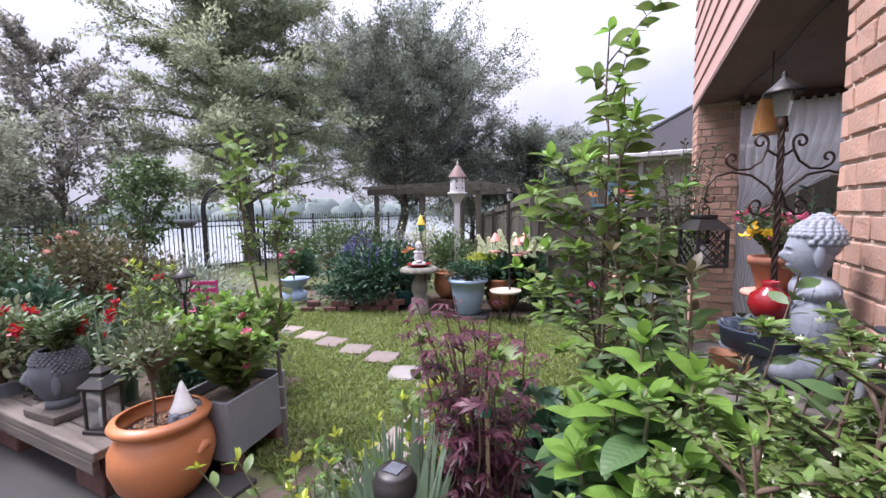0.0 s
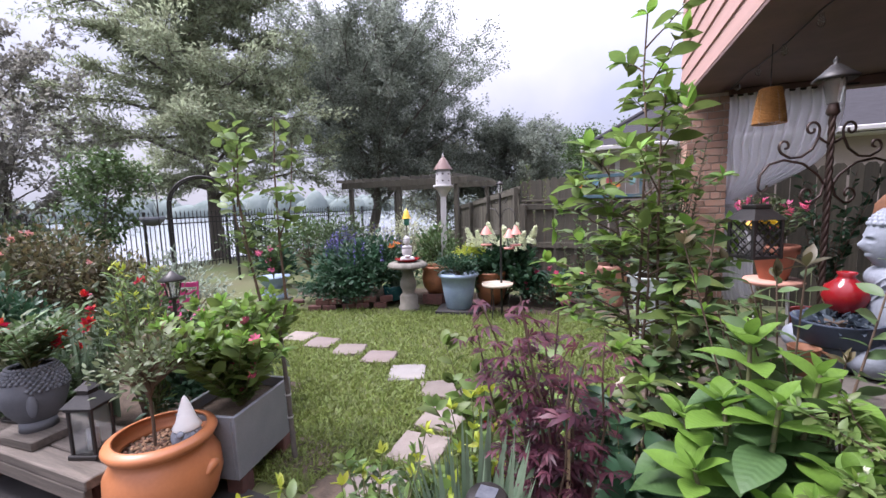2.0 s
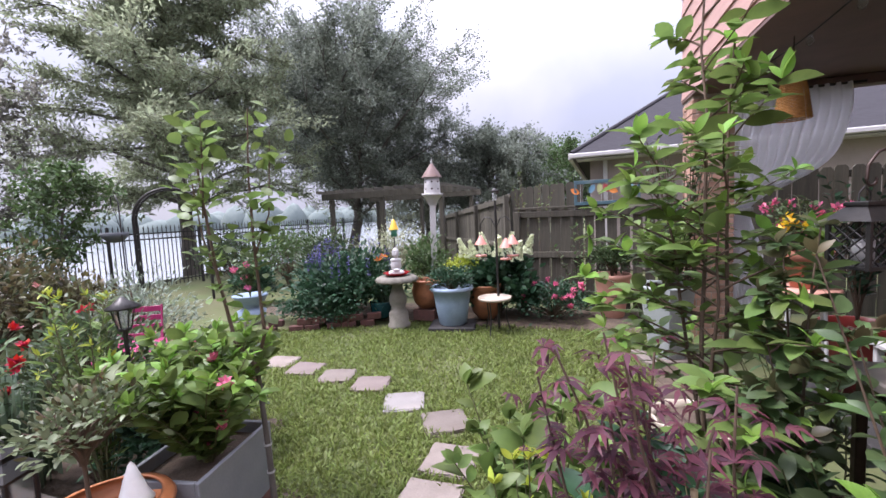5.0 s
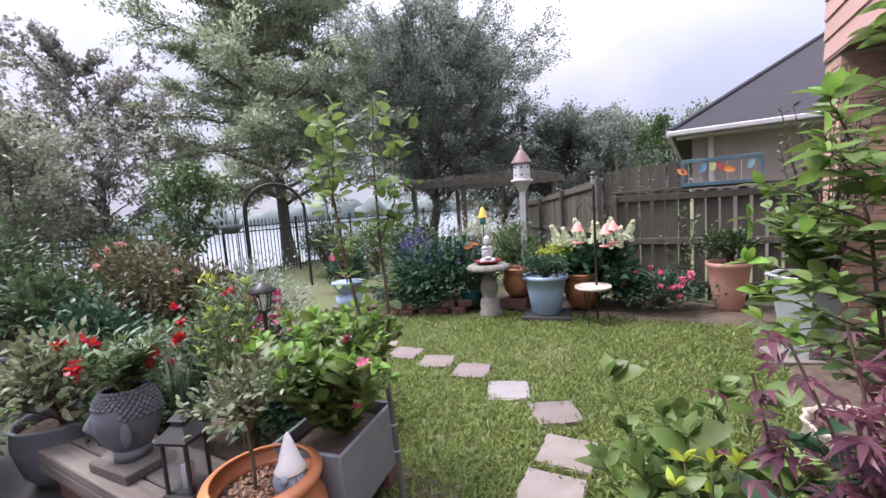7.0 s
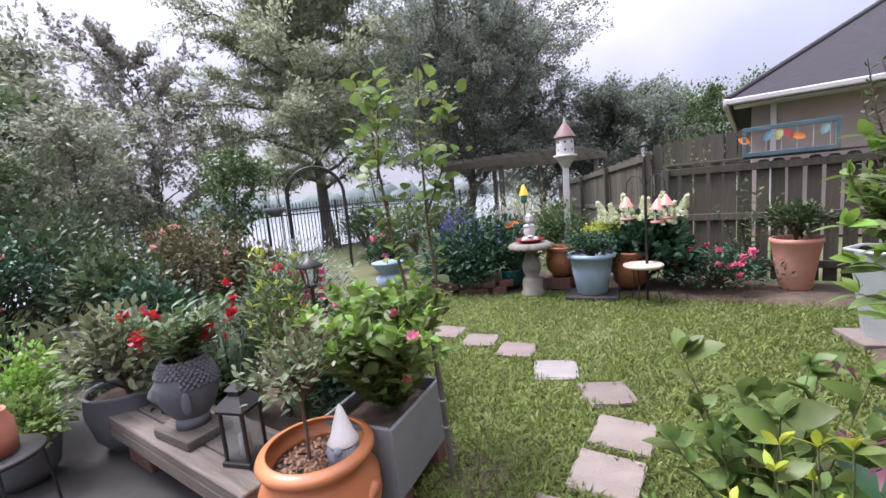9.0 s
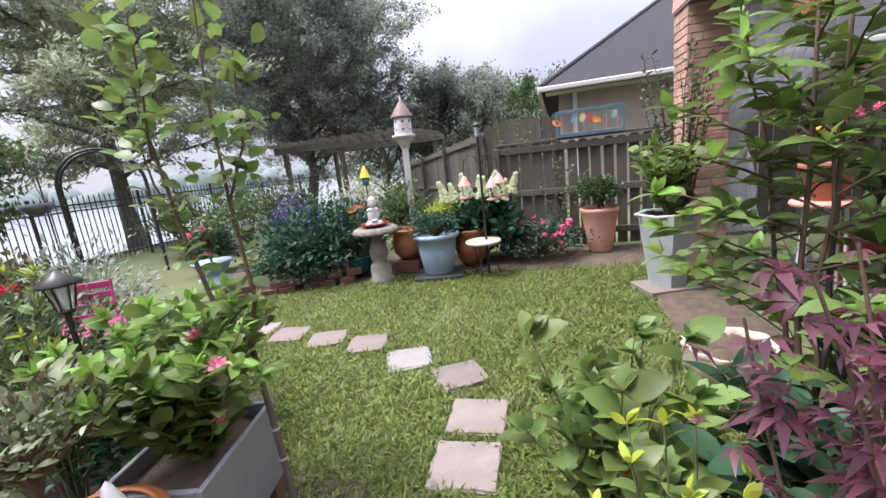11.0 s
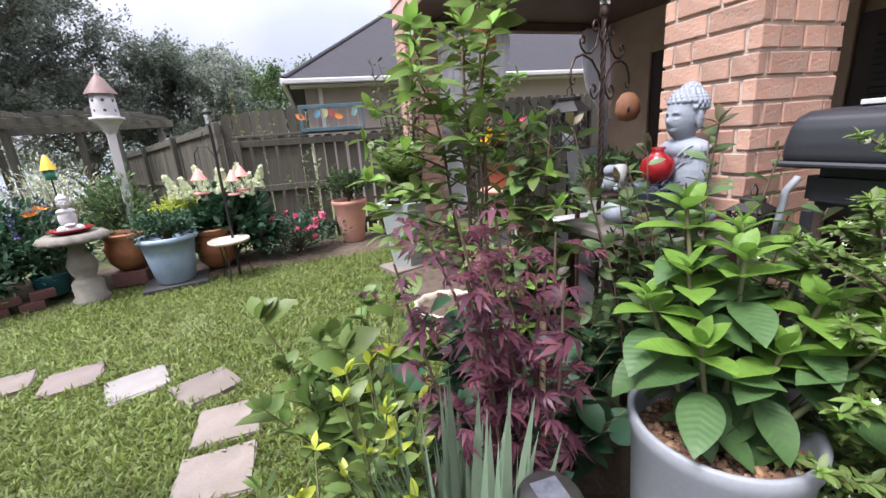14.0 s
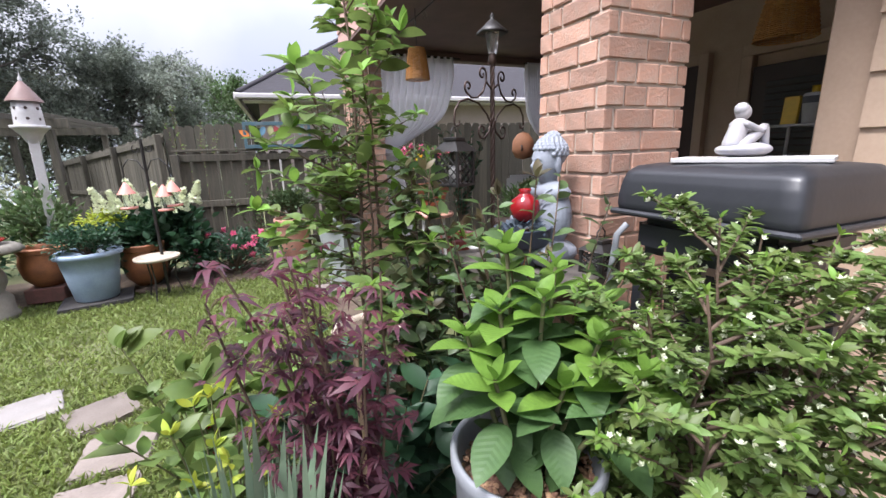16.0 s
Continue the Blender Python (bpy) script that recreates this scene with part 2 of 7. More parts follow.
# far crowns: air haze is painted in as paler, greyer leaf colours
L_OAK = leafmat("hazed_oak_leaf", (0.22, 0.245, 0.2), (0.185, 0.21, 0.17), 0.4, 0.55)
L_CYP = leafmat("hazed_cypress_needle", (0.29, 0.32, 0.21), (0.25, 0.28, 0.18), 0.4, 0.6)
L_HAZE = leafmat("hazed_tree_leaf", (0.27, 0.285, 0.21), (0.225, 0.245, 0.175), 0.4, 0.55)
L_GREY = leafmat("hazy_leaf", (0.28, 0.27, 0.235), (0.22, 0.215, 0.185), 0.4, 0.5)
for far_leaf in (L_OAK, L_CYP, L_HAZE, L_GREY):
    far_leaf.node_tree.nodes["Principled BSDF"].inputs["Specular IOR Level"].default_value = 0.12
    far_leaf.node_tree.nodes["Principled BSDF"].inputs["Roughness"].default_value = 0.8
L_SHRUB = leafmat("shrub_leaf", (0.072, 0.105, 0.042), (0.05, 0.078, 0.034), 0.4, 0.3)
L_DEEP = leafmat("deep_leaf", (0.035, 0.085, 0.04), (0.025, 0.06, 0.03), 0.35, 0.25)
L_MID = leafmat("mid_leaf", (0.1, 0.15, 0.055), (0.068, 0.112, 0.042), 0.35, 0.35)
L_FRESH = leafmat("fresh_leaf", (0.17, 0.24, 0.062), (0.115, 0.175, 0.05), 0.35, 0.42)
L_BRIGHT = leafmat("bright_leaf", (0.22, 0.36, 0.06), (0.16, 0.28, 0.05), 0.3, 0.45)
L_YELLOW = leafmat("golden_leaf", (0.42, 0.46, 0.05), (0.3, 0.36, 0.05), 0.25, 0.4)
L_OLIVE = leafmat("olive_leaf", (0.17, 0.2, 0.11), (0.11, 0.14, 0.07), 0.35, 0.25)
L_VAR = leafmat("variegated_leaf", (0.26, 0.26, 0.15), (0.085, 0.12, 0.055), 0.5, 0.25)
L_SILVER = leafmat("silver_leaf", (0.24, 0.29, 0.22), (0.18, 0.22, 0.16), 0.3, 0.25)
L_STRAP = leafmat("strap_leaf", (0.2, 0.27, 0.18), (0.14, 0.2, 0.13), 0.3, 0.25)
L_MAPLE = leafmat("purple_maple_leaf", (0.12, 0.036, 0.055), (0.08, 0.026, 0.042), 0.45, 0.4)
L_RED = leafmat("red_new_leaf", (0.12, 0.085, 0.045), (0.07, 0.085, 0.035), 0.5, 0.35)
P_RED = leafmat("red_petal", (0.55, 0.015, 0.025), (0.4, 0.01, 0.02), 0.3, 0.3)
P_PINK = leafmat("pink_petal", (0.8, 0.2, 0.34), (0.7, 0.14, 0.28), 0.3, 0.35)
P_BLUSH = leafmat("blush_petal", (0.75, 0.42, 0.38), (0.6, 0.25, 0.22), 0.3, 0.3)
P_WHITE = leafmat("white_petal", (0.75, 0.77, 0.6), (0.62, 0.66, 0.45), 0.2, 0.35)
P_BLUE = leafmat("blue_petal", (0.1, 0.09, 0.26), (0.08, 0.07, 0.2), 0.3, 0.2)
P_ORANGE = leafmat("orange_petal", (0.8, 0.25, 0.06), (0.7, 0.2, 0.05), 0.2, 0.3)
P_YELLOW = leafmat("yellow_petal", (0.85, 0.55, 0.02), (0.75, 0.45, 0.02), 0.2, 0.3)


# ---------- helpers of this scene ----------
def mesh_of(name, V, F):
    """A mesh from an array of places and arrays of faces."""
    me = bpy.data.meshes.new(name)
    V = np.asarray(V, dtype=np.float32)
    if isinstance(F, np.ndarray):
        k = F.shape[1]
        me.vertices.add(len(V)); me.vertices.foreach_set("co", V.ravel())
        me.loops.add(F.size); me.loops.foreach_set("vertex_index", F.astype(np.int32).ravel())
        me.polygons.add(len(F))
        me.polygons.foreach_set("loop_start", np.arange(0, F.size, k, dtype=np.int32))
        me.polygons.foreach_set("loop_total", np.full(len(F), k, dtype=np.int32))
        me.update(calc_edges=True)
    else:
        me.from_pydata([tuple(v) for v in V], [], F)
    return me


def part(name, data, material, parent=None, label="", smooth=True):
    """Links a bmesh or a mesh as one object, under a thing or a part."""
    if isinstance(data, bmesh.types.BMesh):
        me = bpy.data.meshes.new(name)
        data.normal_update()
        data.to_mesh(me)
        data.free()
    else:
        me = data
    if not me.materials:
        me.materials.append(material)
    if smooth:
        me.polygons.foreach_set("use_smooth", np.ones(len(me.polygons), dtype=bool))
    ob = new(name, me)
    if parent:
        ob.parent = parent
    if label:
        ob["label"] = label
    return ob


def thing(name, label, category, m=None, group="", kind=""):
    ob = new(name)
    ob.empty_display_size = 0.1
    ob.matrix_basis = m or Matrix()
    return tagged(ob, label, category, group, kind)


def box(sx, sy, sz, at=(0, 0, 0), bevel=0.004, seg=1):
    """A box with softened edges; at is the middle of its underside."""
    bm = bmesh.new()
    bmesh.ops.create_cube(bm, size=1, matrix=Matrix.Translation((at[0], at[1], at[2] + sz / 2)) @ Matrix.Diagonal((sx, sy, sz, 1)))
    if bevel:
        bmesh.ops.bevel(bm, geom=bm.edges[:], offset=min(bevel, min(sx, sy, sz) * 0.4), segments=seg, affect="EDGES")
    return bm


def lathe(profile, n=32, scallop=0.0, lobes=8, at=(0, 0, 0)):
    """A turned body from (radius, height) pairs, open or closed as the pairs say."""
    pr = np.array(profile, dtype=float)
    a = np.arange(n) * 2 * math.pi / n
    V = np.zeros((len(pr), n, 3))
    wob = 1 + scallop * np.cos(lobes * a)
    V[:, :, 0] = pr[:, :1] * np.cos(a) * wob + at[0]
    V[:, :, 1] = pr[:, :1] * np.sin(a) * wob + at[1]
    V[:, :, 2] = pr[:, 1:] + at[2]
    k, j = np.meshgrid(np.arange(len(pr) - 1), np.arange(n), indexing="ij")
    j2 = (j + 1) % n
    F = np.stack([k * n + j, k * n + j2, (k + 1) * n + j2, (k + 1) * n + j], -1).reshape(-1, 4)
    return mesh_of("turned", V.reshape(-1, 3), F)


def tubes(lines, sides=6):
    """Tubes along polylines: a list of (points, radii)."""
    Vs, Fs, base = [], [], 0
    for pts, rad in lines:
        P = np.asarray(pts, dtype=float)
        m = len(P)
        R = np.broadcast_to(np.asarray(rad, dtype=float), (m,))
        T = np.gradient(P, axis=0)
        T /= np.linalg.norm(T, axis=1, keepdims=True) + 1e-9
        ref = np.where(np.abs(T[:, 2:3]) > 0.95, np.array([[1.0, 0, 0]]), np.array([[0, 0, 1.0]]))
        A = np.cross(T, ref); A /= np.linalg.norm(A, axis=1, keepdims=True) + 1e-9
        for i in range(1, m):
            A[i] = A[i - 1] - T[i] * np.dot(A[i - 1], T[i]); A[i] /= np.linalg.norm(A[i]) + 1e-9
        B = np.cross(T, A)
        a = np.arange(sides) * 2 * math.pi / sides
        V = P[:, None] + R[:, None, None] * (np.cos(a)[None, :, None] * A[:, None] + np.sin(a)[None, :, None] * B[:, None])
        k, j = np.meshgrid(np.arange(m - 1), np.arange(sides), indexing="ij")
        j2 = (j + 1) % sides
        Fs.append(np.stack([k * sides + j, k * sides + j2, (k + 1) * sides + j2, (k + 1) * sides + j], -1).reshape(-1, 4) + base)
        Vs.append(V.reshape(-1, 3))
        base += m * sides
    return mesh_of("tubes", np.concatenate(Vs), np.concatenate(Fs))


def tube_join(*meshes):
    """Several plain meshes as one."""
    bm = bmesh.new()
    for me in meshes:
        bm.from_mesh(me)
    return bm


def curl(x, z, r0, r1, a0, a1, n=18, y=0.0):
    """A flat spiral in the xz plane round (x, z)."""
    out = []
    for i in range(n):
        f = i / (n - 1)
        a, r = radians(a0 + (a1 - a0) * f), r0 + (r1 - r0) * f
        out.append((x + r * math.cos(a), y, z + r * math.sin(a)))
    return out


def leaf_shape(width=0.4, rows=4, droop=0.25, fold=0.12, wave=0.0):
    """A leaf one unit long along y, folded at the rib and drooping, as rows of left, rib and right."""
    V, F = [(0, 0, 0)], []
    for i in range(1, rows):
        f = i / rows
        w = width * 0.5 * math.sin(math.pi * f ** 0.95) ** 0.8
        z = -droop * f * f + wave * math.sin(f * 9)
        V += [(-w, f, z + fold * w * 2), (0, f, z), (w, f, z + fold * w * 2)]
    V.append((0, 1, -droop))
    F += [(0, 2, 1, 1), (0, 3, 2, 2)]
    for i in range(rows - 2):
        a = 1 + 3 * i
        F += [(a, a + 1, a + 4, a + 3), (a + 1, a + 2, a + 5, a + 4)]
    a, e = 1 + 3 * (rows - 2), len(V) - 1
    F += [(a, a + 1, e, e), (a + 1, a + 2, e, e)]
    tri = []
    for q in F:
        tri.append((q[0], q[1], q[2]))
        if q[3] not in q[:3]:
            tri.append((q[0], q[2], q[3]))
    return np.array(V, dtype=float), np.array(tri)


def small_leaf(width=0.4, droop=0.1):
    """A leaf of four places, for foliage seen from far off."""
    return np.array([(0, 0, 0), (-width / 2, 0.45, 0.06), (width / 2, 0.45, 0.06), (0, 1, -droop)], dtype=float), np.array([(0, 2, 1), (1, 2, 3)])


def palmate(lobes=5, width=0.24):
    """A deeply cut leaf: narrow lobes spread like a hand from the stalk."""
    V, F = [], []
    for i in range(lobes):
        a = radians(-68 + 136 * i / (lobes - 1))
        s = 1.0 - 0.42 * abs(i - (lobes - 1) / 2) / ((lobes - 1) / 2)
        d, p = np.array([math.sin(a), math.cos(a), 0]), np.array([math.cos(a), -math.sin(a), 0])
        b = len(V)
        V += [np.zeros(3), d * 0.5 * s - p * width / 2 * s, d * 0.5 * s + p * width / 2 * s, d * s + np.array([0, 0, -0.4 * s])]
        F += [(b, b + 2, b + 1), (b + 1, b + 2, b + 3)]
    return np.array(V), np.array(F)


def petals(k=5, width=0.6, cup=0.5):
    V, F = [], []
    for i in range(k):
        a = 2 * math.pi * i / k
        d, p = np.array([math.cos(a), math.sin(a), 0]), np.array([-math.sin(a), math.cos(a), 0])
        b = len(V)
        V += [np.zeros(3), d * 0.5 - p * width / 2 + (0, 0, cup * 0.3), d * 0.5 + p * width / 2 + (0, 0, cup * 0.3), d * 0.85 + (0, 0, cup)]
        F += [(b, b + 2, b + 1), (b + 1, b + 2, b + 3)]
    return np.array(V), np.array(F)


def scatter(shape, P, D, size, rng, roll=0.6, up=(0, 0, 1)):
    """One mesh of many leaves: place, way of growth and size of each."""
    V, F = shape
    P, D = np.asarray(P, dtype=float), np.asarray(D, dtype=float)
    n = len(P)
    D = D / (np.linalg.norm(D, axis=1, keepdims=True) + 1e-9)
    U = np.tile(np.array(up, dtype=float), (n, 1)) + rng.normal(0, roll, (n, 3))
    X = np.cross(D, U); X /= np.linalg.norm(X, axis=1, keepdims=True) + 1e-9
    Z = np.cross(X, D)
    S = np.broadcast_to(np.asarray(size, dtype=float), (n,))[:, None, None]
    W = V[None, :, 0:1] * X[:, None] + V[None, :, 1:2] * D[:, None] + V[None, :, 2:3] * Z[:, None]
    W = P[:, None] + S * W
    k = len(V)
    FF = (F[None] + (np.arange(n) * k)[:, None, None]).reshape(-1, 3)
    return mesh_of("leaves", W.reshape(-1, 3), FF)


HYDRA = leafmat("veined_leaf", (0.08, 0.148, 0.048), (0.06, 0.118, 0.04), 0.0, 0.32, 0.5)
HYDRA_Y = leafmat("veined_young_leaf", (0.17, 0.3, 0.045), (0.13, 0.235, 0.04), 0.0, 0.42, 0.5)
for vm in (HYDRA, HYDRA_Y):
    # side veins run out from the rib in chevrons
    vn, vlk = vm.node_tree.nodes, vm.node_tree.links
    vt, vs_, va, vmul, vsub, vsin, vb = (vn.new(k) for k in ("ShaderNodeTexCoord", "ShaderNodeSeparateXYZ", "ShaderNodeMath", "ShaderNodeMath", "ShaderNodeMath", "ShaderNodeMath", "ShaderNodeBump"))
    va.operation, vmul.operation, vsub.operation, vsin.operation = "ABSOLUTE", "MULTIPLY", "SUBTRACT", "SINE"
    vlk.new(vt.outputs["Object"], vs_.inputs[0])
    vlk.new(vs_.outputs[0], va.inputs[0])
    vsub.inputs[1].default_value, vmul.inputs[1].default_value = 0.0, 62.0
    vsl = vn.new("ShaderNodeMath")
    vsl.operation = "MULTIPLY_ADD"
    vsl.inputs[1].default_value = -0.75
    vlk.new(va.outputs[0], vsl.inputs[0])
    vlk.new(vs_.outputs[1], vsl.inputs[2])
    vlk.new(vsl.outputs[0], vmul.inputs[0])
    vlk.new(vmul.outputs[0], vsin.inputs[0])
    vb.inputs["Strength"].default_value, vb.inputs["Distance"].default_value = 0.09, 0.01
    vlk.new(vsin.outputs[0], vb.inputs["Height"])
    vlk.new(vb.outputs[0], vn["Principled BSDF"].inputs["Normal"])

OVAL, BROAD, LONG, TINY, FINE = leaf_shape(0.45), leaf_shape(0.62, 5, 0.3), leaf_shape(0.26), small_leaf(0.55), small_leaf(0.3)
PALM, BLOOM = palmate(), petals()


def stem_lines(rng, base, height, spread, count, lean=(0, 0), r=0.006, n=7, bend=0.25):
    """Stems that rise from a base and part: polylines with radii."""
    out = []
    for i in range(count):
        a = rng.uniform(0, 2 * math.pi)
        k = spread * math.sqrt(rng.uniform(0.05, 1))
        h = height * rng.uniform(0.62, 1.0)
        f = np.linspace(0, 1, n)[:, None]
        wob = np.cumsum(rng.normal(0, bend * 0.03 * height, (n, 3)), axis=0) * [1, 1, 0.2]
        wob -= wob[0]
        P = np.array(base) + f * [0, 0, h] + f ** 1.4 * [k * math.cos(a) + lean[0], k * math.sin(a) + lean[1], 0] + wob
        out.append((P, np.linspace(r, r * 0.35, n)))
    return out


def leaves_on(rng, lines, per, start=0.25, out=0.8, rise=0.35):
    """Places and ways of leaves along stems."""
    P, D = [], []
    for pts, _ in lines:
        m = len(pts)
        for j in range(per):
            f = start + (1 - start) * (j + rng.uniform(0, 1)) / per
            x = f * (m - 1)
            i = min(int(x), m - 2)
            P.append(pts[i] + (pts[i + 1] - pts[i]) * (x - i))
            a = j * 2.4 + rng.uniform(-0.5, 0.5)
            T = pts[i + 1] - pts[i]
            T = T / (np.linalg.norm(T) + 1e-9)
            D.append(np.array([math.cos(a) * out, math.sin(a) * out, rise]) + T * 0.35)
    return np.array(P), np.array(D)


def stemmy(name, label, category, base, height, spread, count, per, size, shape, leaf, stem=None, seed=1, lean=(0, 0), r=0.006,
           start=0.25, out=0.8, rise=0.35, flowers=None, tips=None, group="", bend=0.25, roll=0.5):
    """A plant of several leafy stems; flowers: (material, count, size, shape, label); tips: a lighter leaf at the stem ends."""
    rng = np.random.default_rng(seed)
    t = thing(name, label, category, pose(*base), group)
    lines = stem_lines(rng, (0, 0, 0), height, spread, count, lean, r, bend=bend)
    for ln in lines:
        part("stem", tubes([ln], 5), stem or STEM, t)
    P, D = leaves_on(rng, lines, per, start, out, rise)
    part("foliage", scatter(shape, P, D, size * rng.uniform(0.6, 1.15, len(P)), rng, roll), leaf, t)["kind"] = "stuff"
    if tips:
        E = np.repeat(np.array([l[0][-1] for l in lines]), 5, axis=0)
        Dt = rng.normal(0, 0.6, (len(E), 3)) + [0, 0, 1.0]
        part("young_leaves", scatter(shape, E, Dt, size * 0.7 * rng.uniform(0.6, 1.1, len(E)), rng, 0.6), tips, t)["kind"] = "stuff"
    if flowers:
        fm, fc, fs, fshape, fl = flowers
        pick = rng.choice(len(P), min(fc, len(P)), replace=False)
        top = P[pick] + rng.normal(0, 0.02, (len(pick), 3)) + D[pick] * 0.06
        Q, QD = np.repeat(top, 4, axis=0) + rng.normal(0, fs * 0.25, (len(top) * 4, 3)), rng.normal(0, 0.8, (len(top) * 4, 3)) + [0.2, -0.3, 0.8]
        part("flowers", scatter(fshape, Q, QD, fs * rng.uniform(0.6, 1.0, len(Q)), rng, 0.8), fm, t, fl)["kind"] = "stuff"
    return t


def bush(name, label, category, at, rad, n, size, shape, leaf, seed=1, clumps=40, flowers=None, group="", tips=None, spikes=None, stem=None, jag=0.32):
    """A shrub: many clumps of leaves over an uneven crown, on stems that reach them; at is the foot, rad the half sizes."""
    rng = np.random.default_rng(seed)
    t = thing(name, label, category, pose(*at), group)
    d = rng.normal(0, 1, (clumps, 3)); d /= np.linalg.norm(d, axis=1, keepdims=True)
    d[:, 2] = np.abs(d[:, 2]) * 1.15 - 0.3
    k = rng.uniform(1 - jag * 1.4, 1 + jag * 0.55, (clumps, 1))
    R = np.array(rad)
    C = d * k * R * 0.85 + [0, 0, R[2]]
    C[:, 2] = np.maximum(C[:, 2], R[2] * 0.15)
    lines = []
    for c in C:
        f = np.linspace(0, 1, 6)[:, None]
        lines.append((f * c * [1, 1, 0] * np.sqrt(f) + f ** 0.8 * [0, 0, c[2]] + rng.normal(0, 0.015 * R[2], (6, 3)), np.linspace(0.012, 0.003, 6) * max(1, R[2])))
    part("twig_work", tubes(lines, 4), stem or TWIG, t)["kind"] = "stuff"
    which = rng.integers(0, clumps, n)
    P = C[which] + rng.normal(0, 1, (n, 3)) * R * 0.2
    P[:, 2] = np.maximum(P[:, 2], 0.02)
    D = (P - [0, 0, R[2] * 0.7]) / R + rng.normal(0, 0.55, (n, 3)) + [0, 0, 0.25]
    part("foliage", scatter(shape, P, D, size * rng.uniform(0.6, 1.2, n), rng, 0.5), leaf, t)["kind"] = "stuff"
    if tips:
        pick = np.argsort(-(P[:, 2] + rng.normal(0, R[2] * 0.3, n)))[: n // 6]
        part("young_leaves", scatter(shape, P[pick] + [0, 0, size * 0.5], D[pick] + [0, 0, 0.8], size * rng.uniform(0.5, 0.95, len(pick)), rng, 0.5), tips, t)["kind"] = "stuff"
    if flowers:
        fm, fc, fs, fshape, fl = flowers
        o = rng.normal(0, 1, (fc, 3)); o /= np.linalg.norm(o, axis=1, keepdims=True); o[:, 2] = np.abs(o[:, 2])
        T = o * R * rng.uniform(0.85, 1.05, (fc, 1)) + [0, 0, R[2]]
        Q = np.repeat(T, 5, axis=0) + rng.normal(0, fs * 0.22, (fc * 5, 3))
        QD = np.repeat(o, 5, axis=0) + rng.normal(0, 0.6, (fc * 5, 3))
        part("flowers", scatter(fshape, Q, QD, fs * rng.uniform(0.6, 1.0, len(Q)), rng, 0.8), fm, t, fl)["kind"] = "stuff"
    if spikes:
        sm, sc, sh = spikes
        o = rng.normal(0, 1, (sc, 3)); o /= np.linalg.norm(o, axis=1, keepdims=True); o[:, 2] = np.abs(o[:, 2]) + 0.4
        T = o * R * 0.8 + [0, 0, R[2]]
        f = rng.uniform(0, 1, (sc, 26, 1))
        Q = (T[:, None] + f * np.array([0, 0, sh]) + rng.normal(0, 0.008, (sc, 26, 3))).reshape(-1, 3)
        part("flower_spikes", scatter(TINY, Q, rng.normal(0, 0.7, Q.shape) + [0, 0, 0.5], 0.035, rng, 0.8), sm, t, "upright blue flower spikes")["kind"] = "stuff"
    return t


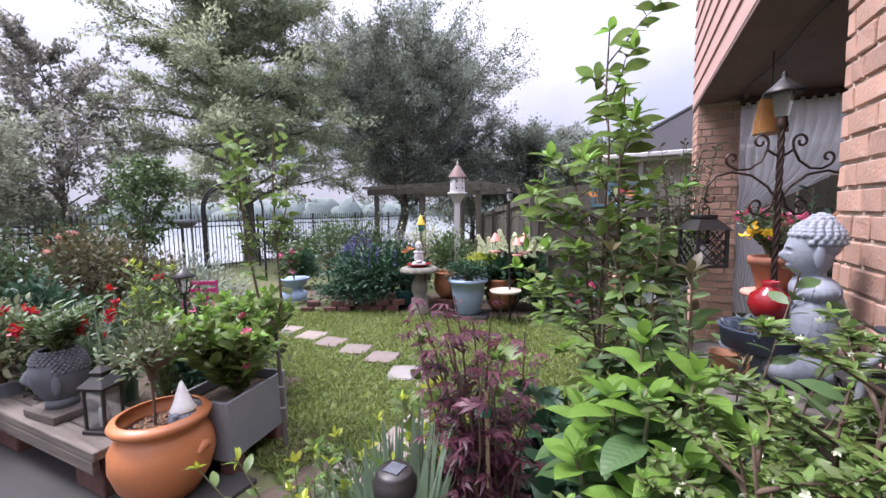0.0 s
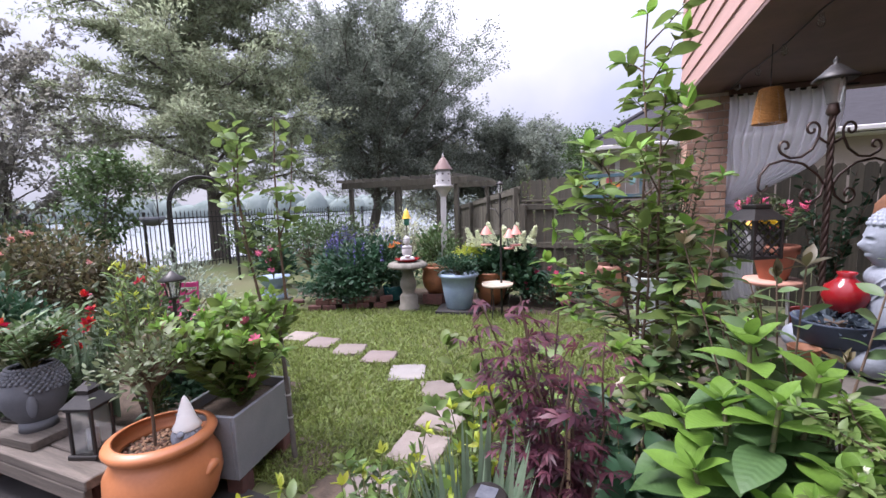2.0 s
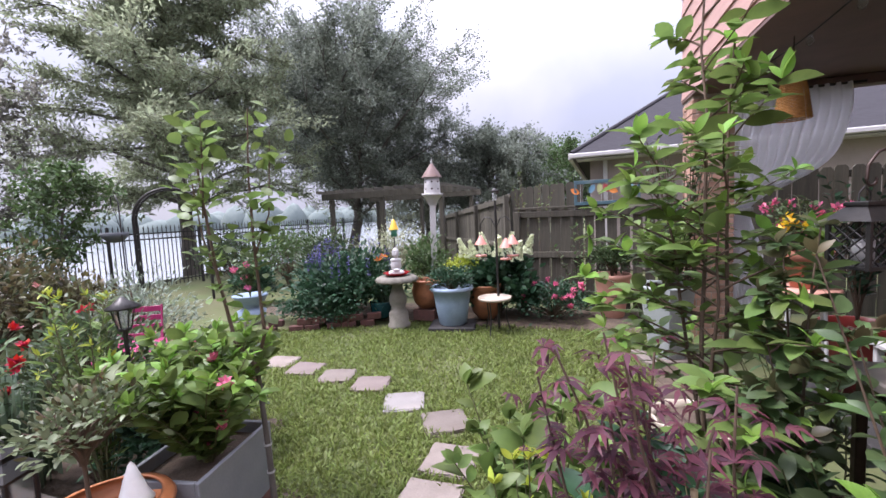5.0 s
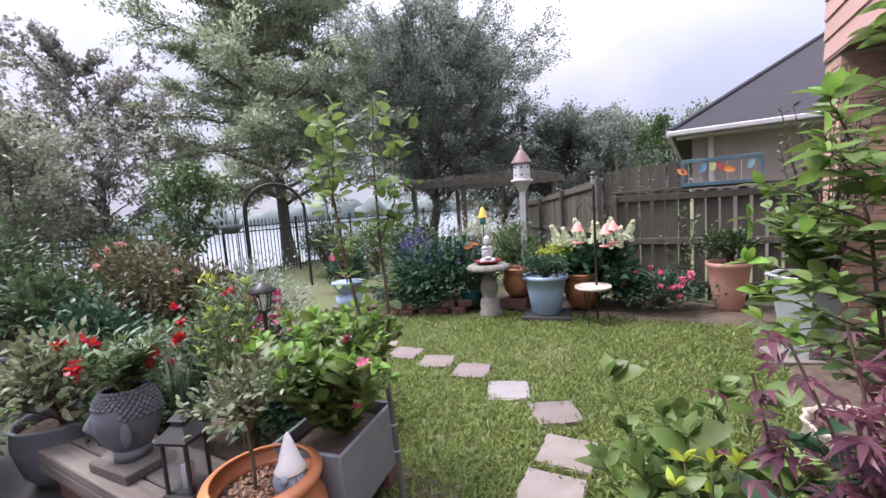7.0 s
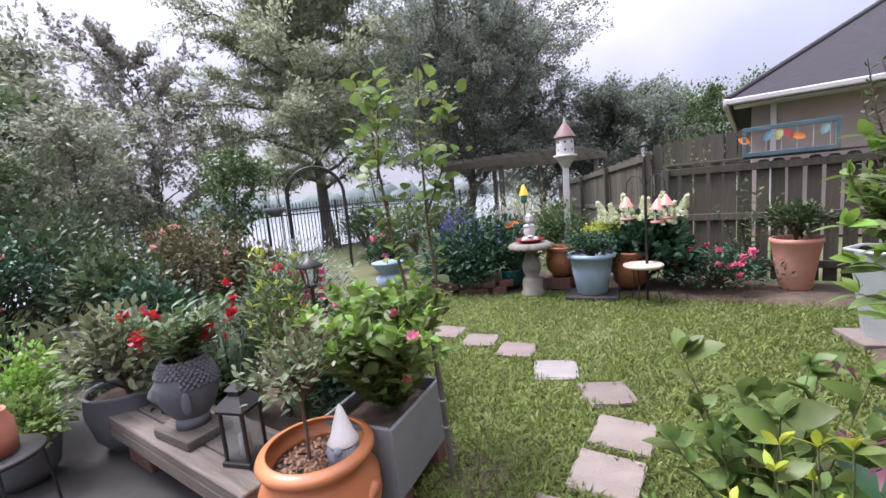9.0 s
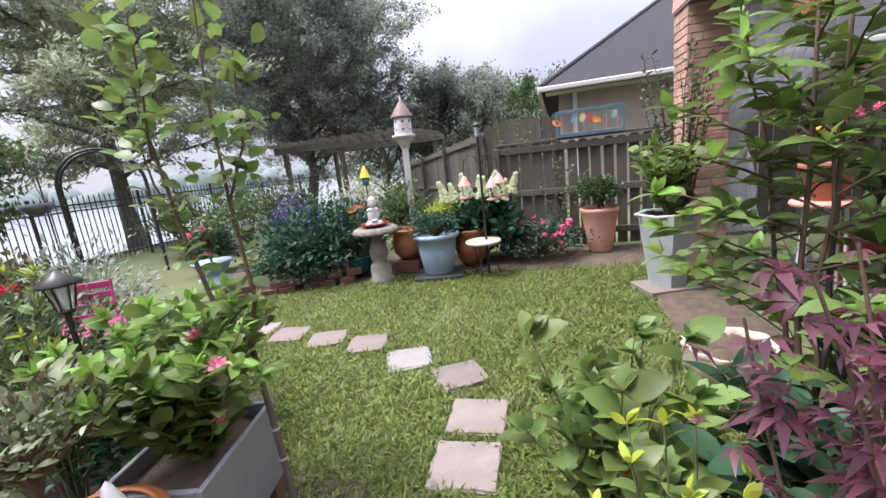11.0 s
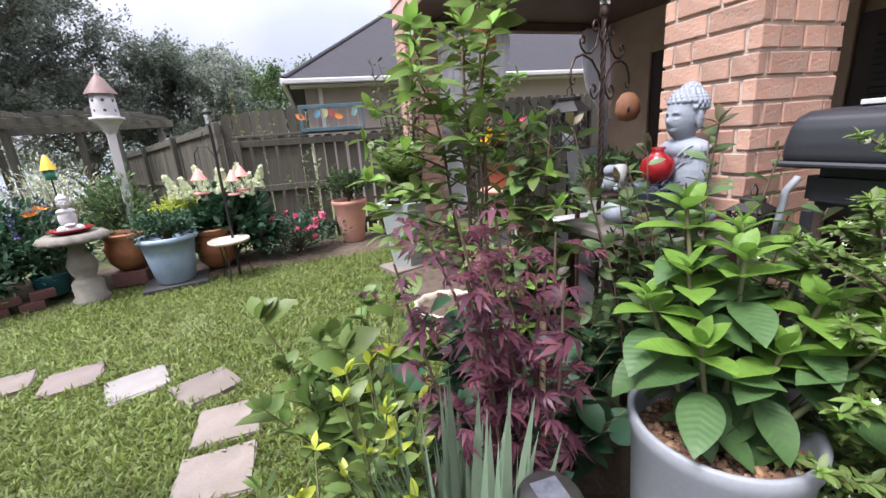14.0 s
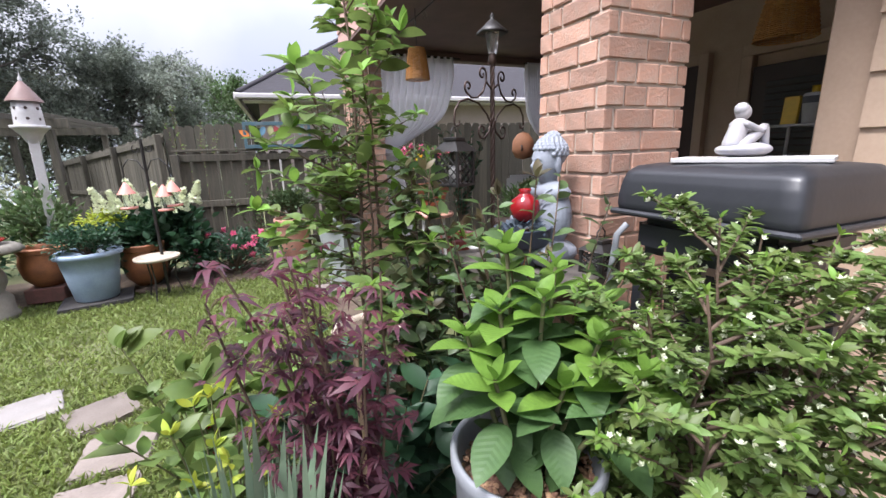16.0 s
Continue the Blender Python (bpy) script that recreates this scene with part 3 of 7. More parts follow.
def tree(name, label, at, height, trunk_r, crown, n_limbs, n_leaves, size, shape, leaf, seed, low=0.25, cone=False, lean=(0, 0), rise=0.5, bend=1.0, clump=0.06):
    """A tapered trunk with limbs that part into twigs, and a crown of many small leaves along them. crown: half width."""
    rng = np.random.default_rng(seed)
    t = thing(name, label, "tree", pose(*at))
    n = 14
    f = np.linspace(0, 1, n)[:, None]
    T = f * [lean[0], lean[1], height] + np.cumsum(rng.normal(0, 0.012 * height * bend, (n, 3)) * [1, 1, 0], axis=0)
    T -= T[0]
    part("trunk", tubes([(T, np.linspace(trunk_r, trunk_r * 0.12, n) + np.r_[trunk_r * 0.5, np.zeros(n - 1)])], 10), BARK, t)
    limbs, twigs = [], []
    for i in range(n_limbs):
        g = low + (0.98 - low) * (i + rng.uniform(0, 1)) / n_limbs
        x = g * (n - 1); j = min(int(x), n - 2)
        p0 = T[j] + (T[j + 1] - T[j]) * (x - j)
        h = (g - low) / (1 - low)
        reach = crown * (max(0.12, (1 - h) ** 0.8) if cone else max(0.25, math.sin(math.pi * (0.2 + 0.78 * h)) ** 0.7)) * rng.uniform(0.7, 1.15)
        a = i * 2.4 + rng.uniform(-0.4, 0.4)
        m = 8
        q = np.linspace(0, 1, m)[:, None]
        L = p0 + q * reach * np.array([math.cos(a), math.sin(a), 0]) + (q * rise - 0.25 * q * q * (1 if cone else 0.3)) * [0, 0, reach] + np.cumsum(rng.normal(0, 0.025 * reach, (m, 3)), axis=0) * np.minimum(q * 3, 1)
        limbs.append((L, np.linspace(trunk_r * 0.34 * (1 - 0.6 * h), trunk_r * 0.04, m)))
        for k in range(15):
            x = (0.18 + 0.82 * (k + rng.uniform(0, 1)) / 15) * (m - 1); j = min(int(x), m - 2)
            s0 = L[j] + (L[j + 1] - L[j]) * (x - j)
            d = rng.normal(0, 1, 3) * [1, 1, 0.45 if cone else 0.9] + (L[-1] - L[0]) / reach * 0.8 + [0, 0, 0.25]
            d /= np.linalg.norm(d)
            ln = reach * rng.uniform(0.22, 0.45)
            w = np.linspace(0, 1, 5)[:, None]
            twigs.append((s0 + w * d * ln + w * w * [0, 0, -0.12 * ln], np.linspace(trunk_r * 0.07, trunk_r * 0.015, 5)))
    for ln in limbs:
        part("limb", tubes([ln], 6), BARK, t)
    part("twig_work", tubes(twigs, 3), BARK, t)["kind"] = "stuff"
    W = np.array([w[0] for w in twigs])
    which = rng.integers(0, len(W), n_leaves)
    x = rng.uniform(0.1, 1.0, n_leaves) * 4
    j = np.minimum(x.astype(int), 3)
    P = W[which, j] + (W[which, j + 1] - W[which, j]) * (x - j)[:, None] + rng.normal(0, clump * crown, (n_leaves, 3)) * [1, 1, 0.55 if cone else 0.9]
    D = (W[which, 4] - W[which, 0]); D = D / np.linalg.norm(D, axis=1, keepdims=True) + rng.normal(0, 0.7, (n_leaves, 3))
    part("crown", scatter(shape, P, D, size * rng.uniform(0.5, 1.2, n_leaves), rng, 0.6), leaf, t)["kind"] = "stuff"
    return t


# ---------- ground ----------
def ground_height(x, y):
    """The lawn is level; past the iron fence the bank falls to the lake."""
    f = np.clip((-x - 12.5) / 7.0, 0, 1)
    g = np.clip((y - 9.0) / 14.0, 0, 1)
    return -1.7 * f * f * (3 - 2 * f) - 0.5 * g * g * (3 - 2 * g)


gx = np.concatenate([[-2500, -900, -300, -120, -60, -35], np.arange(-24, 12.1, 1.0), [20, 60, 300, 2500]])
gy = np.concatenate([[-2500, -300, -60, -20], np.arange(-8, 30.1, 1.0), [45, 90, 300, 900, 2500]])
GX, GY = np.meshgrid(gx, gy, indexing="ij")
GV = np.stack([GX, GY, ground_height(GX, GY)], -1).reshape(-1, 3)
ii, jj = np.meshgrid(np.arange(len(gx) - 1), np.arange(len(gy) - 1), indexing="ij")
GF = np.stack([ii * len(gy) + jj, (ii + 1) * len(gy) + jj, (ii + 1) * len(gy) + jj + 1, ii * len(gy) + jj + 1], -1).reshape(-1, 4)
tagged(part("ground", mesh_of("ground", GV, GF), GRASS), "green lawn with worn patches running down to a lake", "lawn", kind="structure")

water = bmesh.new()
bmesh.ops.create_grid(water, x_segments=1, y_segments=1, size=1, matrix=Matrix.Translation((-760, 60, -1.25)) @ Matrix.Diagonal((742, 1200, 1, 1)))
tagged(part("water", water, WATERM), "pale still lake reflecting the overcast sky", "lake", kind="structure")

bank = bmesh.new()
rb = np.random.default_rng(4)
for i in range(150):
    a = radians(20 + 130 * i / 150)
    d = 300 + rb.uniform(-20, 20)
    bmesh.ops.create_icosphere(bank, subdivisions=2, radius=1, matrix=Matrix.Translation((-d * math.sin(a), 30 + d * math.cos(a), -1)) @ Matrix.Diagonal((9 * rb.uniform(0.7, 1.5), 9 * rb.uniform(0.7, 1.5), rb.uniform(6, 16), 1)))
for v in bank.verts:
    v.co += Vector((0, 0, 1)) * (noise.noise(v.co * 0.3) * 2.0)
tagged(part("backdrop", bank, FARBANK), "line of woods on the far shore with haze painted into its grey-green", "woods", kind="structure")

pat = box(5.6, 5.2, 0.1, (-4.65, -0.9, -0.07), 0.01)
tagged(part("patio", pat, CONCRETE_SHADED, smooth=False), "worn grey concrete patio slab, its colour darkened for shade", "patio", kind="structure")
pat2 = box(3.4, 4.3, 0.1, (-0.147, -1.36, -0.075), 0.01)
tagged(part("patio", pat2, CONCRETE_SHADED, smooth=False), "worn grey concrete patio slab, its colour darkened for shade", "patio", kind="structure")
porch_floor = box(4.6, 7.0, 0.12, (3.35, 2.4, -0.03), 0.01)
tagged(part("floor", porch_floor, CONCRETE_SHADED, smooth=False), "concrete floor of the covered porch", "floor", kind="structure")


def soil_patch(name, x0, x1, y0, y1, z, seed, label):
    """A low uneven mound of soil with a ragged rim."""
    rng = np.random.default_rng(seed)
    nx, ny = max(4, int((x1 - x0) / 0.12)), max(4, int((y1 - y0) / 0.12))
    X, Y = np.meshgrid(np.linspace(0, 1, nx), np.linspace(0, 1, ny), indexing="ij")
    edge = np.minimum(np.minimum(X, 1 - X) * nx, np.minimum(Y, 1 - Y) * ny)
    Z = np.where(edge < 0.5, -0.03, z * (0.6 + 0.4 * np.minimum(edge / 3, 1))) + rng.normal(0, 0.006, X.shape)
    V = np.stack([x0 + X * (x1 - x0) + rng.normal(0, 0.02, X.shape), y0 + Y * (y1 - y0) + rng.normal(0, 0.02, X.shape), Z], -1).reshape(-1, 3)
    i, j = np.meshgrid(np.arange(nx - 1), np.arange(ny - 1), indexing="ij")
    F = np.stack([i * ny + j, (i + 1) * ny + j, (i + 1) * ny + j + 1, i * ny + j + 1], -1).reshape(-1, 4)
    tagged(part(name, mesh_of(name, V, F), SOIL), label, "soil", kind="structure")


soil_patch("soil_bed", -1.8, 0.75, 0.86, 2.1, 0.03, 1, "dark soil bed under the patio plants")
soil_patch("soil_bed", -6.2, 0.4, 5.8, 7.0, 0.05, 2, "dark soil of the border along the fence")
soil_patch("soil_bed", -9.0, -2.6, 1.72, 3.0, 0.04, 3, "dark soil bed beside the patio")
soil_patch("soil_bed", -0.1, 0.75, 2.05, 5.0, 0.04, 4, "dark soil bed beside the porch")
soil_patch("soil_bed", -2.5, -1.6, 1.78, 2.4, 0.02, 5, "bare soil round the sapling")

# ---------- house ----------
HOUSE = pose(0.76, 1.70, 0, 0, 0, 3.6)


def placed(ob, m):
    ob.matrix_basis = m
    return ob


BRICK_L, BRICK_H, BRICK_D, JOINT = 0.2, 0.07, 0.09, 0.011
brick_meshes = {}


def brick_mesh(length, depth, seed):
    key = (round(length, 3), round(depth, 3), seed)
    if key not in brick_meshes:
        bm = box(length, depth, BRICK_H, (0, 0, 0), 0.004)
        r = random.Random(seed)
        for v in bm.verts:
            v.co += Vector((r.uniform(-1, 1), r.uniform(-1, 1), r.uniform(-1, 1))) * 0.0018
        me = bpy.data.meshes.new("brick")
        bm.to_mesh(me)
        bm.free()
        me.materials.append(BRICK)
        brick_meshes[key] = me
    return brick_meshes[key]


def brick_column(name, u0, v0, width, depth, height, label):
    """A square pier: a mortar core, and bricks on its four sides, laid course by course with broken joints."""
    core = part(name, box(width - 0.016, depth - 0.016, height, (u0 + width / 2, v0 + depth / 2, 0), 0), MORTAR, smooth=False)
    placed(core, HOUSE)
    tagged(core, label, "column", kind="structure")
    step = BRICK_H + JOINT
    r = random.Random(name)
    d = 0.045
    for c in range(int(height / step)):
        z = c * step + JOINT / 2
        odd = c % 2
        for side in range(4):
            run = width if side in (0, 2) else depth
            lo, hi = (0.0, run) if (side + odd) % 2 == 0 else (d + JOINT, run - d - JOINT)
            cuts = [lo]
            x = lo + (BRICK_L if (c // 2 + side) % 2 else BRICK_L * 0.5)
            while x < hi - 0.05:
                cuts.append(x)
                x += BRICK_L * r.choice((1.0, 1.0, 0.52)) + JOINT
            cuts.append(hi)
            for a, b in zip(cuts, cuts[1:]):
                ln = b - a - (JOINT if b < hi else 0)
                if ln < 0.03:
                    continue
                ob = new("brick", brick_mesh(ln, d, r.randint(0, 2)))
                mid = a + ln / 2
                out = r.uniform(0, 0.003)
                if side == 0:
                    m = pose(u0 + mid, v0 + d / 2 - out, z)
                elif side == 2:
                    m = pose(u0 + mid, v0 + depth - d / 2 + out, z)
                elif side == 1:
                    m = pose(u0 + width - d / 2 + out, v0 + mid, z, 0, 0, 90)
                else:
                    m = pose(u0 + d / 2 - out, v0 + mid, z, 0, 0, 90)
                ob.parent = core
                ob.matrix_basis = m


def siding_wall(name, u, v0, v1, z0, z1, thick, material, label, exposure=0.19, side=-1):
    """A wall along v with overlapping boards on its west face."""
    core = part(name, box(thick, v1 - v0, z1 - z0, (u + thick / 2 + 0.012, (v0 + v1) / 2, z0), 0), material, smooth=False)
    placed(core, HOUSE)
    tagged(core, label, "wall", kind="structure")
    z = z0
    while z < z1 - 0.02:
        h = min(exposure, z1 - z)
        bm = bmesh.new()
        ys = (v0 - 0.005, v1 + 0.005)
        prof = [(u + 0.012, z), (u - 0.012, z), (u + 0.004, z + h + 0.012), (u + 0.012, z + h + 0.012)]
        ring = [[bm.verts.new((a, y, b)) for a, b in prof] for y in ys]
        for k in range(4):
            bm.faces.new((ring[0][k], ring[0][(k + 1) % 4], ring[1][(k + 1) % 4], ring[1][k]))
        bm.faces.new(ring[0][::-1]); bm.faces.new(ring[1])
        part("siding_board", bm, material, core, smooth=False)
        z += h


# porch beam, ceiling, walls
siding_wall("wall_beam", 0.0, -0.4, 4.46, 2.74, 4.4, 0.26, SIDING, "pinkish tan lap siding over the porch opening")
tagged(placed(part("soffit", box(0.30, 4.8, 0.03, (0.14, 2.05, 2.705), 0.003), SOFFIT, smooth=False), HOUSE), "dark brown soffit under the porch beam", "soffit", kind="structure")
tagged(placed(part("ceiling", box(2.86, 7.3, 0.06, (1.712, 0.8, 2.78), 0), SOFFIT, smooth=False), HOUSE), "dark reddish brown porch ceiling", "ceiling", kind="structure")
tagged(placed(part("wall_back", box(0.15, 8.0, 4.4, (3.22, 0.3, 0), 0), TANWALL, smooth=False), HOUSE), "tan painted back wall of the porch", "wall", kind="structure")
tagged(placed(part("wall_porch_end", box(2.13, 0.14, 4.4, (2.076, -0.31, 0), 0), TANWALL, smooth=False), HOUSE), "tan painted house wall", "wall", kind="structure")
siding_wall("wall_siding", 0.86, -6.0, -0.39, 0, 4.4, 0.14, TANWALL, "tan lap siding wall beside the porch")
tagged(placed(part("trim", box(0.1, 0.16, 2.8, (0.95, -0.305, 0), 0.006), TANWALL, smooth=False), HOUSE), "tan corner board of the siding wall", "trim", kind="structure")
tagged(placed(part("wall_upper", box(2.8, 0.18, 1.5, (1.7, 4.2, 2.86), 0), SIDING, smooth=False), HOUSE), "tan painted upper wall", "wall", kind="structure")
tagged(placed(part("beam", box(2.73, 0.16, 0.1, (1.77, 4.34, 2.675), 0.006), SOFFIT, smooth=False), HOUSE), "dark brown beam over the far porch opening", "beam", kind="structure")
brick_column("column_near", 0.0, 0.0, 0.42, 0.38, 2.705, "square orange-red brick porch column")
brick_column("column_far", 0.0, 4.04, 0.4, 0.4, 2.705, "square orange-red brick porch column at the far corner")

door = thing("door_1", "dark brown porch door with closed blinds and tan frame", "door", HOUSE @ pose(3.12, 0.86, 0), kind="structure")
leaf = part("door_leaf", box(0.05, 0.9, 2.05, (0, 0, 0.09), 0.004), DARKDOOR, door, smooth=False)
part("door_handle", lathe([(0.012, 0), (0.012, 0.03), (0.028, 0.045), (0.03, 0.06), (0.001, 0.07)], 14), BRONZE, leaf).matrix_basis = pose(-0.026, 0.38, 1.05, 0, -90, 0)
for dy in (-0.5, 0.5):
    part("jamb", box(0.09, 0.1, 2.15, (-0.01, dy, 0.09), 0.006), TANWALL, door, smooth=False)
part("head_jamb", box(0.09, 1.1, 0.1, (-0.01, 0, 2.24), 0.006), TANWALL, door, smooth=False)
for k in range(26):
    part("blind_slat", box(0.02, 0.62, 0.045, (-0.04, 0, 0.55 + k * 0.056), 0.002), BLINDS, leaf, smooth=False)
win = thing("window_1", "dark porch window with a tan frame", "window", HOUSE @ pose(3.12, 2.62, 0), kind="structure")
part("pane", box(0.02, 1.6, 1.7, (-0.02, 0, 0.55), 0.001), DARKDOOR, win, smooth=False)
for dy in (-0.85, 0.85):
    part("window_frame", box(0.08, 0.1, 1.9, (-0.02, dy, 0.45), 0.005), TANWALL, win, smooth=False)
for dz in (0.45, 2.25):
    part("window_frame", box(0.08, 1.6, 0.1, (-0.02, 0, dz), 0.005), TANWALL, win, smooth=False)


# ---------- fences ----------
def board_fence(name, p0, p1, z0, h0, h1, label, gap=0.012, width=0.135, posts=True, seed=1, rail_front=True):
    """A fence of upright boards with rails and posts; its top runs from h0 to h1."""
    r = random.Random(seed)
    L = math.hypot(p1[0] - p0[0], p1[1] - p0[1])
    ang = math.degrees(math.atan2(p1[1] - p0[1], p1[0] - p0[0]))
    t = thing(name, label, "fence", pose(p0[0], p0[1], z0, 0, 0, ang))
    n = int(L / (width + gap))
    meshes = []
    for k in range(5):
        w = (width - r.uniform(0, 0.006)) / 2
        bm = bmesh.new()
        ring = [[bm.verts.new((x, y, z)) for x, z in ((-w, 0), (w, 0), (w, 0.98), (w - 0.03, 1), (0.03 - w, 1), (-w, 0.98))] for y in (-0.009, 0.009)]
        bm.faces.new(ring[0]); bm.faces.new(ring[1][::-1])
        for q in range(6):
            bm.faces.new((ring[0][q], ring[1][q], ring[1][(q + 1) % 6], ring[0][(q + 1) % 6]))
        bmesh.ops.recalc_face_normals(bm, faces=bm.faces[:])
        me = bpy.data.meshes.new("board")
        bm.to_mesh(me); bm.free()
        me.materials.append(FENCEW)
        meshes.append(me)
    for k in range(n):
        f = (k + 0.5) / n
        ob = new("board", meshes[k % 5])
        ob.parent = t
        h = h0 + (h1 - h0) * f + r.uniform(-0.012, 0.012)
        ob.matrix_basis = pose(f * L, r.uniform(-0.003, 0.003), 0.04, 0, r.uniform(-0.5, 0.5), 0) @ Matrix.Diagonal((1, 1, h - 0.04, 1))
    s = -1 if rail_front else 1
    for fz in (0.16, 0.55, 0.95):
        a, b = h0 * fz, h1 * fz
        ry = math.degrees(math.atan2(a - b, L))
        rail = part("rail", box(math.hypot(L, a - b), 0.04, 0.09, (L / 2, 0, -0.045), 0.004), FENCEW, t, smooth=False)
        rail.matrix_basis = pose(0, s * 0.032, a, 0, ry, 0)
    if posts:
        for k in range(int(L / 2.4) + 1):
            f = min(1, k * 2.4 / L)
            part("post", box(0.09, 0.09, h0 + (h1 - h0) * f - 0.03, (f * L, s * 0.1, 0), 0.005), FENCEW, t, smooth=False)
    return t


board_fence("wooden_fence", (-1.67, 7.06), (0.95, 7.06), 0, 1.57, 1.55, "weathered grey-brown board fence with light showing between boards", 0.022, 0.135, seed=2)
board_fence("wooden_fence", (-2.05, 8.35), (-0.75, 8.35), -0.06, 2.05, 2.1, "weathered tall board fence behind the border", 0.004, 0.14, False, 3, False)
board_fence("wooden_fence", (-2.05, 8.35), (-6.6, 16.0), -0.3, 2.2, 1.75, "weathered board fence falling away towards the lake", 0.004, 0.145, True, 4, False)
part("cap_rail", box(2.7, 0.07, 0.03, (1.31, 0, 1.575), 0.004), FENCEW, bpy.data.objects["wooden_fence"], smooth=False)
board_fence("wooden_fence", (0.97, 7.12), (7.0, 7.12), 0, 1.93, 1.93, "tall brown dog-eared board fence beyond the porch", 0.006, 0.14, True, 6, False)


def iron_fence(x, y0, y1, h, skip):
    """Black iron pickets with pointed tops between two rails."""
    t = thing("iron_fence", "black wrought iron picket fence along the lake side", "fence", pose(x, y0, 0))
    bm = box(0.018, 0.018, h, (0, 0, 0.06), 0.002)
    bmesh.ops.create_cone(bm, segments=4, radius1=0.022, radius2=0.0, depth=0.09, matrix=Matrix.Translation((0, 0, h + 0.1)))
    me = bpy.data.meshes.new("picket"); bm.to_mesh(me); bm.free(); me.materials.append(IRON)
    n = int((y1 - y0) / 0.115)
    for k in range(n):
        ob = new("picket", me)
        ob.parent = t
        ob.matrix_basis = pose(0, k * 0.115, 0)
    for z in (0.16, h - 0.22, h - 0.08):
        part("rail", box(0.025, y1 - y0, 0.032, (0, (y1 - y0) / 2, z), 0.003), IRON, t, smooth=False)
    for k in range(int((y1 - y0) / 2.3) + 1):
        part("post", box(0.055, 0.055, h + 0.12, (0, k * 2.3, 0), 0.004), IRON, t, smooth=False)


iron_fence(-11.0, -5.0, 17.0, 1.5, None)


def garden_arch(at, yaw, width, height, depth):
    t = thing("garden_arch", "black iron garden arch over the gate", "arch", pose(*at, 0, 0, yaw))
    r = width / 2
    for s, y in (("", -depth / 2), ("", depth / 2)):
        pts = [(-r, y, 0), (-r, y, height - r)] + [(-r * math.cos(a), y, height - r + r * math.sin(a)) for a in np.linspace(0, math.pi, 24)[1:-1]] + [(r, y, height - r), (r, y, 0)]
        part("hoop", tubes([(pts, 0.026)], 8), IRON, t)
    rungs = []
    for z in np.arange(0.25, height - r, 0.3):
        for sx in (-r, r):
            rungs.append(([(sx, -depth / 2, z), (sx, 0, z), (sx, depth / 2, z)], 0.012))
    for a in np.linspace(0.2, math.pi - 0.2, 8):
        rungs.append(([(-r * math.cos(a), -depth / 2, height - r + r * math.sin(a)), (-r * math.cos(a), 0, height - r + r * math.sin(a)), (-r * math.cos(a), depth / 2, height - r + r * math.sin(a))], 0.012))
    for q in rungs:
        part("rung", tubes([q], 5), IRON, t)
    return t


garden_arch((-8.75, 6.45, 0), 52, 1.25, 2.35, 0.45)

# ---------- neighbour's house ----------
nb = thing("neighbour_house", "single-storey neighbouring house with a dark shingled hip roof", "house", pose(-1.1, 11.0, 0))
part("wall", box(11, 9, 2.75, (5.9, 5.0, 0), 0), NEIGHB, nb, smooth=False)
rv = [(0, 0, 2.85), (12, 0, 2.85), (12, 10, 2.85), (0, 10, 2.85), (4.6, 5, 6.1), (7.4, 5, 6.1)]
rf = [(0, 1, 5, 4), (1, 2, 5), (2, 3, 4, 5), (3, 0, 4), (3, 2, 1, 0)]
part("roof", mesh_of("roof", rv, rf), SHINGLE, nb, smooth=False)
for k in range(22):
    f0 = k / 22
    x0, x1, y, z = 4.6 * f0, 12 - 4.6 * f0, 5 * f0, 2.85 + 3.25 * f0
    rows_bm = bmesh.new()
    bmesh.ops.create_cube(rows_bm, size=1, matrix=Matrix.Translation(((x0 + x1) / 2, y + 0.1, z + 0.075)) @ Matrix.Rotation(math.atan2(3.25, 5), 4, "X") @ Matrix.Diagonal((x1 - x0 - 0.1, 0.28, 0.012, 1)))
    part("shingle_course", rows_bm, SHINGLE, nb, smooth=False)
part("gutter", box(12.1, 0.12, 0.11, (6, -0.07, 2.74), 0.02), GUTTER, nb, smooth=False)
part("fascia", box(0.1, 10.0, 0.16, (-0.03, 5, 2.72), 0.01), GUTTER, nb, smooth=False)
part("soffit", box(11.8, 0.5, 0.03, (6, 0.25, 2.70), 0), GUTTER, nb, smooth=False)
part("downspout", box(0.1, 0.08, 2.6, (0.75, 0.42, 0.1), 0.01), GUTTER, nb, smooth=False)
part("hip_cap", tubes([([(0, 0, 2.87), (2.3, 2.5, 4.49), (4.6, 5, 6.12)], 0.06)], 6), SHINGLE, nb)

# ---------- pergola ----------
pg = thing("pergola", "weathered grey timber pergola beyond the border", "pergola", pose(-4.9, 12.0, -0.1))
for x in (-3.9, -2.0, 0.0):
    for y in (0, 3.0):
        part("post", box(0.13, 0.13, 2.5, (x, y, -0.2), 0.008), FENCEW, pg, smooth=False)
for y in (0, 3.0):
    part("beam", box(4.6, 0.07, 0.2, (-1.9, y - 0.1, 2.3), 0.006), FENCEW, pg, smooth=False)
for k in range(13):
    part("rafter", box(0.045, 3.9, 0.1, (-4.1 + k * 0.35, 1.45, 2.5), 0.004), FENCEW, pg, smooth=False)


